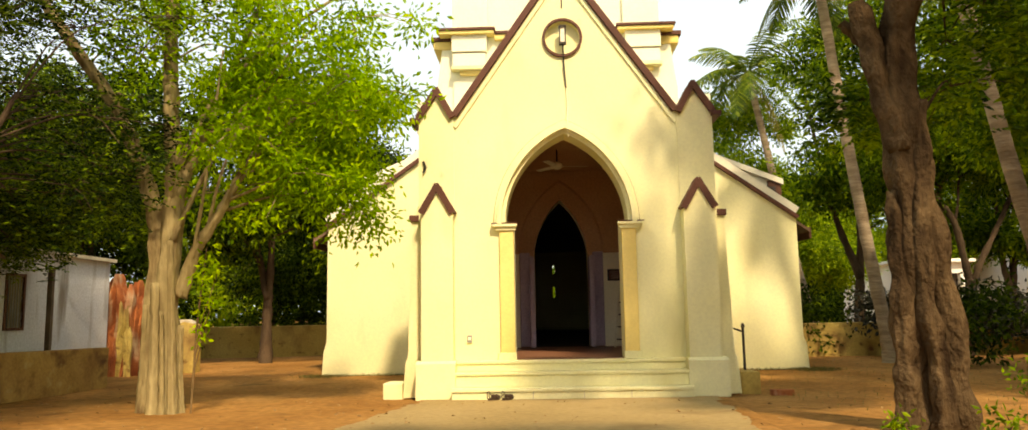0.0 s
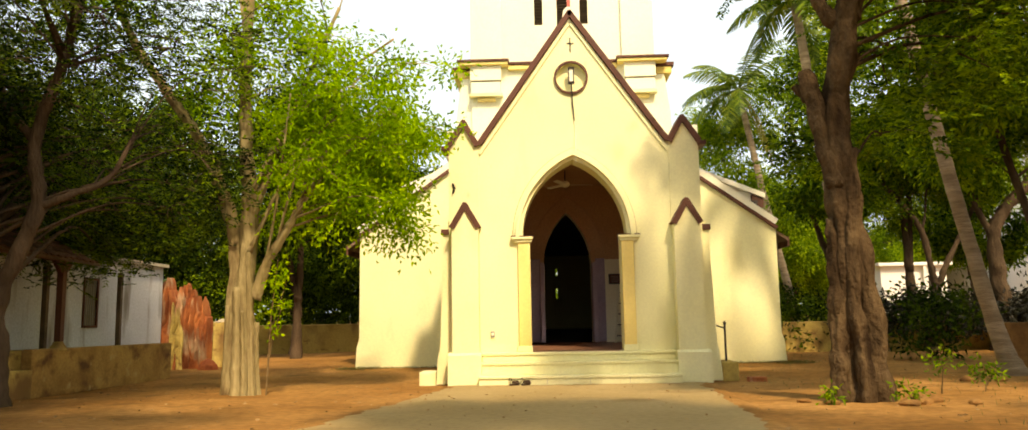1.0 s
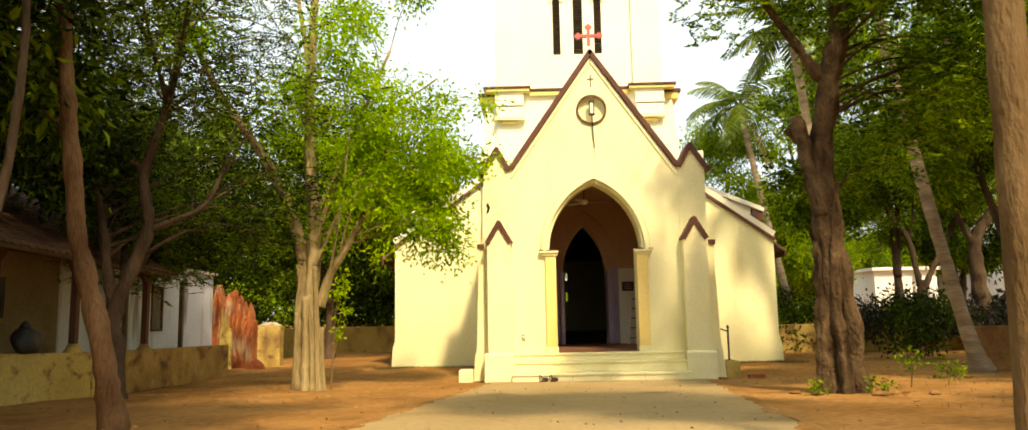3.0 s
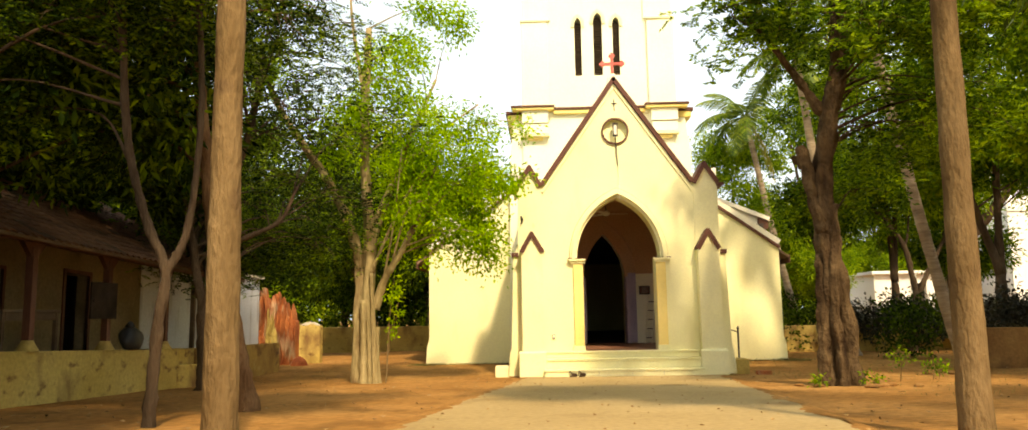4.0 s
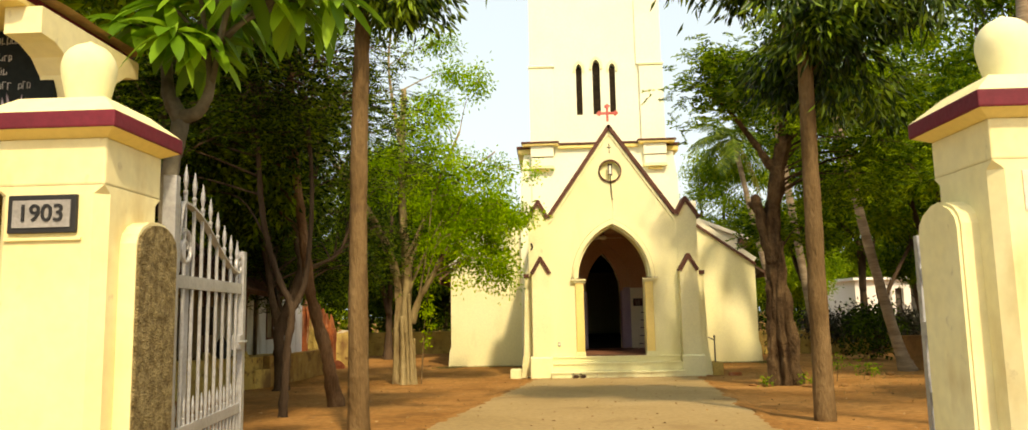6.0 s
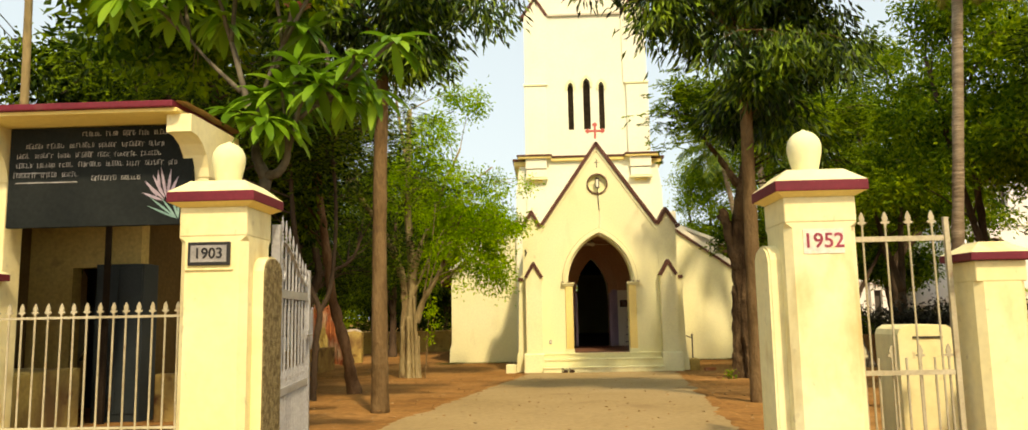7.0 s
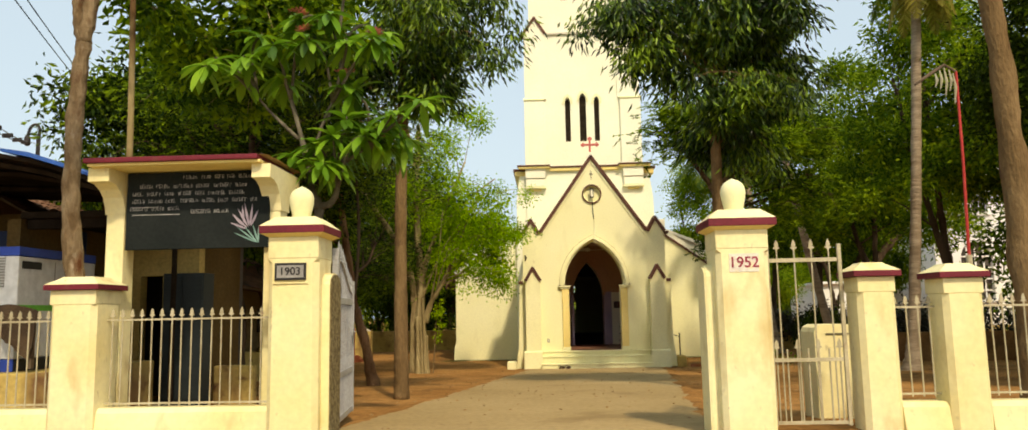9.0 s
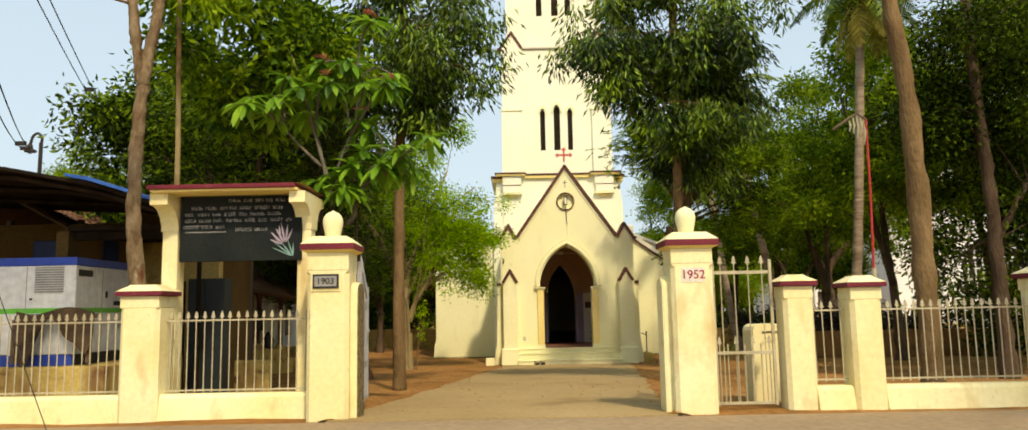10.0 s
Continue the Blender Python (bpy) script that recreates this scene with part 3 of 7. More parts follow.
for s in (-1, 1):
    leaf = part("door_leaf", one(min(s * 0.63, s * 0.70), max(s * 0.63, s * 0.70), 4.05, 4.78, FLOOR + 0.02, 2.6, 0.008), LILAC, church, "lilac-painted timber door leaf folded open")
    for k in range(4):
        y = 4.10 + k * 0.17
        part("door_plank", one(min(s * 0.60, s * 0.63), max(s * 0.60, s * 0.63), y, y + 0.14, FLOOR + 0.03, 2.58, 0.006), LILAC, leaf)
    part("outer_leaf", one(min(s * 0.71, s * 0.94), max(s * 0.71, s * 0.94), 4.58, 4.69, FLOOR + 0.02, 2.72, 0.02), LILAC, church)
# steps
for y0, z0, z1, hw in ((-0.14, 0.43, 0.60, 1.859), (-0.34, 0.19, 0.43, 1.859), (-0.56, -0.05, 0.19, 1.90)):
    st_ = part("step", one(-hw, hw, y0, 0.0, z0, z1 - 0.055, 0.012), CREAM, church)
    part("nosing", one(-hw - 0.004, hw + 0.004, y0 - 0.028, 0.0, z1 - 0.054, z1, 0.014), CREAM, st_)
for x in (-0.62, 0.18, 0.92):
    part("step_joint", one(x, x + 0.010, -0.564, -0.559, -0.02, 0.132), ROOFCON, church)
part("threshold", one(-0.9, 0.9, -0.02, 0.06, FLOOR, FLOOR + 0.012, 0.004), FLOORTILE, church)

# tower
tower = part("tower_base", prism(bmesh.new(), [[(-2.44, 0), (-2.44, 8.0), (2.44, 8.0), (2.44, 0)] + [p for p in arch(0, 0.62, 0.0, 2.55, 1.40)]], 4.87, 5.35), TOWERPAINT, church)
part("tower_base_walls", prism(bmesh.new(), [[(-2.44, 5.352), (-2.44, 9.75), (2.44, 9.75), (2.44, 5.352), (2.0, 5.352), (2.0, 9.3), (1.6, 9.3), (1.6, 9.302), (-1.6, 9.302), (-1.6, 9.3), (-2.0, 9.3), (-2.0, 5.352)]], 4.3, 8.0, "z"), TOWERPAINT, church)
bmx = bmesh.new()
lanc = []
for cx, w, z0, zs, rise in ((-0.61, 0.11, 9.1, 10.82, 0.20), (0.03, 0.14, 9.1, 10.92, 0.26), (0.62, 0.11, 9.1, 10.82, 0.20)):
    lanc.append((cx, w, z0, zs, rise))
second = [(-2.42, 8.0), (-2.42, 13.85), (2.42, 13.85), (2.42, 8.0)]
t2 = part("tower_middle", prism(bmx, [second] + [arch(c, w, z0, zs, r, 6) for c, w, z0, zs, r in lanc], 4.93, 5.35), TOWERPAINT, church)
part("tower_middle_walls", prism(bmesh.new(), [[(-2.42, 5.352), (-2.42, 9.7), (2.42, 9.7), (2.42, 5.352), (2.0, 5.352), (2.0, 9.3), (-2.0, 9.3), (-2.0, 5.352)]], 8.0, 13.85, "z"), TOWERPAINT, church)
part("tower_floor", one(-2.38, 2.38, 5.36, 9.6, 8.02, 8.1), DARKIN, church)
for c, w, z0, zs, r in lanc:
    hood = part("lancet_hood", prism(bmesh.new(), [band(arch(c, w + 0.005, zs - 0.1, zs, r + 0.01, 6), arch(c, w + 0.10, zs - 0.1, zs, r + 0.13, 6))], 4.88, 4.935), CREAM, t2)
    k = int((zs + r * 0.6 - z0) / 0.085)
    for i in range(k):
        z = z0 + 0.05 + i * 0.085
        ww = w + 0.01 if z < zs else w * max(0.25, 1 - ((z - zs) / r) ** 1.4)
        m = Matrix.Translation((c, 5.06, z)) @ Matrix.Rotation(radians(-38), 4, "X")
        part("louvre_slat", one(-ww, ww, -0.06, 0.06, -0.008, 0.008, m=m), LOUVRE, t2)
    # black sheet stands for the unlit tower inside behind the slats
    part("louvre_shade_sheet", one(c - w - 0.05, c + w + 0.05, 5.24, 5.26, z0 - 0.05, zs + r), BLACK, t2)
for s in (-1, 1):
    x0, x1 = sorted((s * 1.6, s * 2.46))
    pl = part("tower_pilaster", one(x0, x1, 4.80, 4.929, 8.05, 10.92, 0.01), TOWERPAINT, t2)
    m = bmesh.new()
    prism(m, [[(4.80, 10.86), (4.76, 10.90), (4.76, 10.95), (4.86, 11.02), (4.929, 11.02), (4.929, 10.86)]], x0 - 0.02, x1 + 0.02, "x")
    part("offset_moulding", m, CREAM, pl)
    gp = prism(bmesh.new(), [[(s * 1.5, 10.95), (s * 2.43, 10.95), (s * 2.43, 13.85), (s * 1.96, 14.58), (s * 1.5, 13.85)]], 4.86, 4.929)
    gab = part("tower_gablet", gp, TOWERPAINT, t2)
    coping("tower_coping", (s * 1.48, 13.85), (s * 1.96, 14.62), 0.08, 4.82, 5.0, gab)
    coping("tower_coping", (s * 1.96, 14.62), (s * 2.5, 13.85), 0.08, 4.817, 5.003, gab)
    part("coping_foot", one(min(s * 2.42, s * 2.6), max(s * 2.42, s * 2.6), 4.82, 5.3, 13.77, 13.86, 0.01), BROWN, gab)
    # cornice over the corner blocks
    part("cornice", one(min(s * 1.42, s * 2.80), max(s * 1.42, s * 2.80), 4.52, 4.93, 8.00, 8.06, 0.01), BROWN, tower, "dark-edged cornice slab")
    part("cornice_bed", one(min(s * 1.45, s * 2.76), max(s * 1.45, s * 2.76), 4.56, 4.93, 7.92, 8.0, 0.015), YELLOW, tower)
    part("cornice_return", one(min(s * 2.44, s * 2.98), max(s * 2.44, s * 2.98), 4.86, 9.9, 7.86, 7.96, 0.01), BROWN, tower)
    part("cornice_return_bed", one(min(s * 2.44, s * 2.92), max(s * 2.44, s * 2.92), 4.9, 9.86, 7.66, 7.86, 0.03), YELLOW, tower)
    blk = one(min(s * 1.63, s * 2.46), max(s * 1.63, s * 2.46), 4.66, 4.87, 7.52, 7.92, 0.012)
    box(blk, min(s * 1.66, s * 2.44), max(s * 1.66, s * 2.44), 4.70, 4.87, 7.18, 7.49, 0.012)
    part("corner_block", blk, PALE, tower)
    part("corner_block_sill", one(min(s * 1.60, s * 2.48), max(s * 1.60, s * 2.48), 4.64, 4.87, 7.08, 7.16, 0.012), CREAM, tower)
    part("corner_block_foot", one(min(s * 1.80, s * 2.28), max(s * 1.80, s * 2.28), 4.74, 4.87, 6.98, 7.07, 0.012), YELLOW, tower)
    part("tower_buttress", prism(bmesh.new(), [[(s * 2.44, 0), (s * 2.95, 0), (s * 2.86, 6.6), (s * 2.72, 7.66), (s * 2.44, 7.66)]], 4.95, 5.6), TOWERPAINT, tower)
part("cornice_middle", one(-1.42, 1.42, 4.70, 4.93, 7.95, 8.02, 0.01), BROWN, tower)
part("cornice_middle_bed", one(-1.45, 1.45, 4.74, 4.93, 7.82, 7.95, 0.02), YELLOW, tower)
part("string_course", one(-1.46, 1.46, 4.84, 4.95, 13.80, 13.88, 0.01), ROOFCON, t2)
lan3 = [(-0.66, 0.13), (0.06, 0.15), (0.66, 0.13)]
third = [(-2.2, 13.85), (-2.2, 18.4), (2.2, 18.4), (2.2, 13.85)]
t3 = part("tower_top", prism(bmesh.new(), [third] + [arch(c, w, 15.44, 17.0, 0.3, 6) for c, w in lan3], 5.12, 5.5), TOWERPAINT, church)
part("tower_top_walls", prism(bmesh.new(), [[(-2.2, 5.502), (-2.2, 9.5), (2.2, 9.5), (2.2, 5.502), (1.9, 5.502), (1.9, 9.2), (-1.9, 9.2), (-1.9, 5.502)]], 13.85, 18.4, "z"), TOWERPAINT, church)
part("tower_roof", one(-2.35, 2.35, 4.98, 9.65, 18.4, 18.6, 0.03), ROOFCON, church)
part("tower_setback", one(-2.42, 2.42, 4.94, 9.7, 13.851, 13.9), ROOFCON, church)
for c, w in lan3:
    for i in range(17):
        m = Matrix.Translation((c, 5.25, 15.5 + i * 0.095)) @ Matrix.Rotation(radians(-38), 4, "X")
        part("louvre_slat", one(-w - 0.01, w + 0.01, -0.07, 0.07, -0.009, 0.009, m=m), LOUVRE, t3)
    # black sheet for the shade behind these slats
    part("louvre_shade_sheet", one(c - w - 0.05, c + w + 0.05, 5.42, 5.44, 15.4, 17.25), BLACK, t3)

# aisles
SL = 0.71
for s in (-1, 1):
    zt = 3.44
    xe, xi = 5.5, 2.9
    wl_ = [(s * (xe + 0.10), 0.0), (s * (xe + 0.07), 0.55), (s * xe, 0.75), (s * xe, zt), (s * xi, zt + (xe - xi) * SL), (s * xi, 0.0)]
    ais = part("aisle_front", prism(bmesh.new(), [wl_], 5.2, 5.6), CREAM, church)
    part("aisle_side", one(min(s * 5.2, s * xe), max(s * 5.2, s * xe), 5.6, 24.0, 0.0, 3.4), CREAM, church)
    coping("aisle_coping", (s * (xe + 0.03), zt + 0.04), (s * xi, zt + 0.04 + (xe - xi + 0.03) * SL), 0.05, 5.10, 5.5, ais)
    coping("aisle_parapet", (s * (xe + 0.05), zt + 0.23), (s * xi, zt + 0.23 + (xe - xi + 0.05) * SL), 0.155, 5.13, 5.62, ais, PALE)
    part("aisle_roof", prism(bmesh.new(), [[(s * 5.95, zt - 0.28), (s * 5.95, zt - 0.20), (s * xi, zt + 0.06 + (xe - xi) * SL), (s * xi, zt - 0.04 + (xe - xi) * SL)]], 5.62, 24.0), SHEET, church)
    part("eave_board", one(min(s * 5.93, s * 5.98), max(s * 5.93, s * 5.98), 5.64, 24.0, zt - 0.42, zt - 0.16), WOOD, church)
    # upper wall behind the lean-to
    part("clerestory_front", prism(bmesh.new(), [[(s * 5.25, 3.2), (s * 5.25, 4.62), (s * 2.7, 5.66), (s * 2.7, 3.2)]], 6.5, 6.9), PALE, church)
    part("clerestory_side", one(min(s * 5.0, s * 5.25), max(s * 5.0, s * 5.25), 6.9, 24.0, 3.3, 4.62), CREAM, church)
    up = part("clerestory_roof", prism(bmesh.new(), [[(s * 5.62, 4.44), (s * 5.62, 4.58), (s * 2.45, 5.88), (s * 2.45, 5.74)]], 6.36, 24.0), PALE, church)
    part("clerestory_eave", prism(bmesh.new(), [[(s * 5.27, 4.18), (s * 5.58, 4.18), (s * 5.58, 4.44), (s * 5.27, 4.56)]], 6.42, 24.0), WOOD, up, "brown eave boarding")
part("nave_end_wall", prism(bmesh.new(), [[(-5.5, 0), (-5.5, 4.4), (0, 6.7), (5.5, 4.4), (5.5, 0)], arch(0.1, 0.05, 2.1, 2.5, 0.12, 5), arch(0.1, 0.05, 3.2, 3.5, 0.12, 5)], 23.6, 24.0), CREAM, church)
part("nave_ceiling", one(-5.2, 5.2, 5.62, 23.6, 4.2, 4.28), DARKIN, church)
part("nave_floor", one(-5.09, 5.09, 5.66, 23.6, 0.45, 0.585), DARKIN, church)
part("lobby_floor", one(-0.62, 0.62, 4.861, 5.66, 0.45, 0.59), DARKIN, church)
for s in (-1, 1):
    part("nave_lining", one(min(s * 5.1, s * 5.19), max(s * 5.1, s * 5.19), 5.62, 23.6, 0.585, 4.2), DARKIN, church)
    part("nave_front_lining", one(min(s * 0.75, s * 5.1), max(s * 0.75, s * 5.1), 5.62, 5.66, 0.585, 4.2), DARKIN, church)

# cross on the gable
cross = thing("cross", "small faded red trefoil-ended cross on the gable point", "cross", (0, 0.2, 7.45))
bm = bmesh.new()
box(bm, -0.035, 0.035, 0.16, 0.24, 7.62, 8.14, 0.01)
box(bm, -0.24, -0.036, 0.16, 0.24, 7.88, 7.95, 0.01)
box(bm, 0.036, 0.24, 0.16, 0.24, 7.88, 7.95, 0.01)
for x, z in ((-0.245, 7.915), (0.245, 7.915), (0, 8.13)):
    for dx, dz in ((0, 0.04), (0, -0.04), (0.045, 0), (-0.045, 0)):
        if (dx == 0 or x == 0 or dx * x > 0):
            cyl = [(x + dx + 0.04 * math.cos(a * math.pi / 5), z + dz + 0.04 * math.sin(a * math.pi / 5)) for a in range(10)]
            prism(bm, [cyl], 0.165 + 0.01 * abs(dz), 0.235)
part("cross_body", bm, CROSSPINK, cross)
part("cross_pedestal", prism(bmesh.new(), [[(-0.16, 7.2), (0.16, 7.2), (0.12, 7.55), (0.05, 7.63), (-0.05, 7.63), (-0.12, 7.55)]], 0.1, 0.45), PALE, cross)
# tiny painted cross under the gable point
bm = one(-0.012, 0.012, -0.012, 0.0, 6.62, 6.92)
box(bm, -0.07, -0.013, -0.012, 0.0, 6.79, 6.815)
box(bm, 0.013, 0.07, -0.012, 0.0, 6.79, 6.815)
part("wall_cross", bm, IRON, church)

# lantern in the round niche, with the stay hanging from it
lant = thing("wall_lamp", "narrow glazed lamp in a dark frame fixed in the round niche", "lamp", (0, 0, 6.0))
fr = bmesh.new()
for x in (-0.055, 0.04):
    box(fr, x, x + 0.02, -0.12, -0.03, 5.97, 6.24)
box(fr, -0.06, 0.065, -0.13, -0.02, 6.24, 6.27)
box(fr, -0.06, 0.065, -0.13, -0.02, 5.94, 5.97)
part("lamp_frame", fr, IRON, lant)
part("lamp_glass", one(-0.035, 0.04, -0.105, -0.045, 5.97, 6.24), PALE, lant)
part("lamp_bracket", one(-0.02, 0.02, -0.05, 0.1, 6.08, 6.12), IRON, lant)
rod = tube(bmesh.new(), [(0.005, -0.06, 5.95), (0.02, -0.05, 5.5), (0.045, -0.03, 5.18)], [0.014, 0.013, 0.010], 6)
part("hanging_rod", rod, IRON, lant)
wire = tube(bmesh.new(), [(0.045, -0.03, 5.18), (0.062, -0.03, 4.9), (0.05, -0.12, 4.62), (0.055, -0.12, 4.3)], [0.006, 0.006, 0.006, 0.006], 5)
part("loose_wire", wire, PALE, lant)

# ceiling fan in the porch
fan = thing("ceiling_fan", "cream ceiling fan on a dark rod hanging in the porch", "fan", (-0.09, 2.4, 4.3))
part("rod", tube(bmesh.new(), [(-0.09, 2.4, 4.62), (-0.09, 2.4, 4.30)], [0.014, 0.014], 8), IRON, fan)
part("motor_housing", lathe(bmesh.new(), -0.09, 2.4, [(0.03, 4.37), (0.10, 4.33), (0.11, 4.26), (0.05, 4.22)]), PALE, fan, smooth=True)
for a in (8, 128, 248):
    m = Matrix.Translation((-0.09, 2.4, 4.28)) @ Matrix.Rotation(radians(a), 4, "Z") @ Matrix.Rotation(radians(10), 4, "X")
    part("blade", one(0.1, 0.62, -0.06, 0.06, -0.004, 0.004, m=m), PALE, fan)

# plaque, ladder and switch
plq = thing("framed_plaque", "dark framed plaque hung on the white porch wall", "plaque", (1.2, 4.68, 2.0))
part("plaque_frame", one(1.04, 1.37, 4.665, 4.699, 2.06, 2.32, 0.006), BLACK, plq)
part("plaque_panel", one(1.07, 1.34, 4.658, 4.666, 2.09, 2.29), BROWN, plq)
for k in range(4):
    bw = 0.10 - 0.02 * (k % 2)
    part("plain_bar", one(1.205 - bw, 1.205 + bw, 4.654, 4.659, 2.25 - k * 0.045, 2.262 - k * 0.045), GRANITE, plq)
lad = thing("wooden_ladder", "pale wooden stepladder leaning against the porch wall", "ladder", (1.25, 4.3, FLOOR))
for x in (1.10, 1.30):
    part("rail", tube(bmesh.new(), [(x, 4.0, FLOOR), (x + 0.20, 4.6, 2.0)], [0.024, 0.024], 4), PALE, lad)
for k in range(5):
    t = 0.12 + k * 0.19
    part("rung", tube(bmesh.new(), [(1.10 + 0.20 * t, 4.0 + 0.6 * t, FLOOR + 1.40 * t), (1.30 + 0.20 * t, 4.0 + 0.6 * t, FLOOR + 1.40 * t)], [0.014, 0.014], 6), TIMBER, lad)
sw = thing("switch_box", "small grey electric box on the facade", "box", (-1.66, -0.02, 0.95))
part("box_body", one(-1.70, -1.62, -0.03, 0.0, 0.89, 1.01, 0.006), GRANITE, sw)
part("box_cover", one(-1.685, -1.635, -0.036, -0.03, 0.93, 0.98, 0.003), PALE, sw)
cab = thing("wall_cable", "thin dark cable stub on the pier", "cable", (-2.48, 0, 4))
part("cable", tube(bmesh.new(), [(-2.42, -0.04, 3.95), (-2.38, -0.07, 3.85), (-2.42, -0.04, 3.75)], [0.02, 0.025, 0.02], 6), IRON, cab)


# sandals by the lowest step
def sandal(x, y, turn):
    ob = thing("sandal", "dark brown leather sandal standing by the church steps", "shoe", (x, y, 0), "sandals at the steps")
    M = Matrix.Translation((x, y, 0)) @ Matrix.Rotation(radians(turn), 4, "Z")
    bm = bmesh.new()
    lp = []
    for i in range(24):
        a = 2 * math.pi * i / 24
        lp.append((0.135 * math.cos(a), (0.047 + 0.008 * math.cos(a)) * math.sin(a)))
    prism(bm, [lp], 0.0, 0.035, "z")
    bmesh.ops.transform(bm, matrix=M, verts=bm.verts)
    part("sole", bm, LEATHER, ob)
    for px, lean, h, w in ((0.075, 0.01, 0.045, 0.020), (0.02, -0.03, 0.055, 0.018), (-0.09, -0.03, 0.115, 0.008), (-0.03, -0.06, 0.075, 0.009)):
        pts = [M @ Vector((px + lean * math.sin(a), 0.05 * math.cos(a), 0.022 + h * math.sin(a))) for a in [math.pi * k / 8 for k in range(9)]]
        part("strap", tube(bmesh.new(), pts, [w] * 9, 6), LEATHER, ob)
    return ob


sandal(-1.23, -0.68, 52)
sandal(-1.02, -0.66, 58)

# blocks, handrail and loose brick at the porch sides
bl = thing("side_step", "low cream masonry step beside the porch", "step", (-2.95, 0.3, 0))
part("block", one(-3.12, -2.79, 0.05, 0.55, -0.05, 0.24, 0.03), CREAM, bl)
bl = thing("side_step", "low cream masonry step under the handrail", "step", (3.0, 0.6, 0))
part("block", one(2.80, 3.12, 0.15, 1.0, -0.05, 0.34, 0.03), OCHREWALL, bl)
rl = thing("handrail", "thin dark iron handrail with a bent top", "handrail", (2.95, 0.6, 0.34))
part("post", tube(bmesh.new(), [(2.97, 0.55, 0.34), (2.97, 0.55, 1.05)], [0.022, 0.022], 8), IRON, rl)
part("bent_bar", tube(bmesh.new(), smooth_path([(2.97, 0.55, 0.98), (2.90, 0.75, 1.02), (2.80, 0.95, 1.06), (2.70, 0.98, 1.06)], 3), [0.016] * 10, 6), IRON, rl)
part("knob", lathe(bmesh.new(), 2.97, 0.55, [(0.01, 1.04), (0.035, 1.07), (0.03, 1.10), (0.008, 1.13)], 10), IRON, rl)
bk = thing("loose_brick", "old red brick lying on the earth", "brick", (3.35, -0.1, 0))
part("brick_body", one(3.2, 3.55, -0.2, -0.05, -0.05, 0.07, 0.012), RUIN, bk)

# ---- gate and street fence ----
GY = -19.55          # middle of the gate pillars


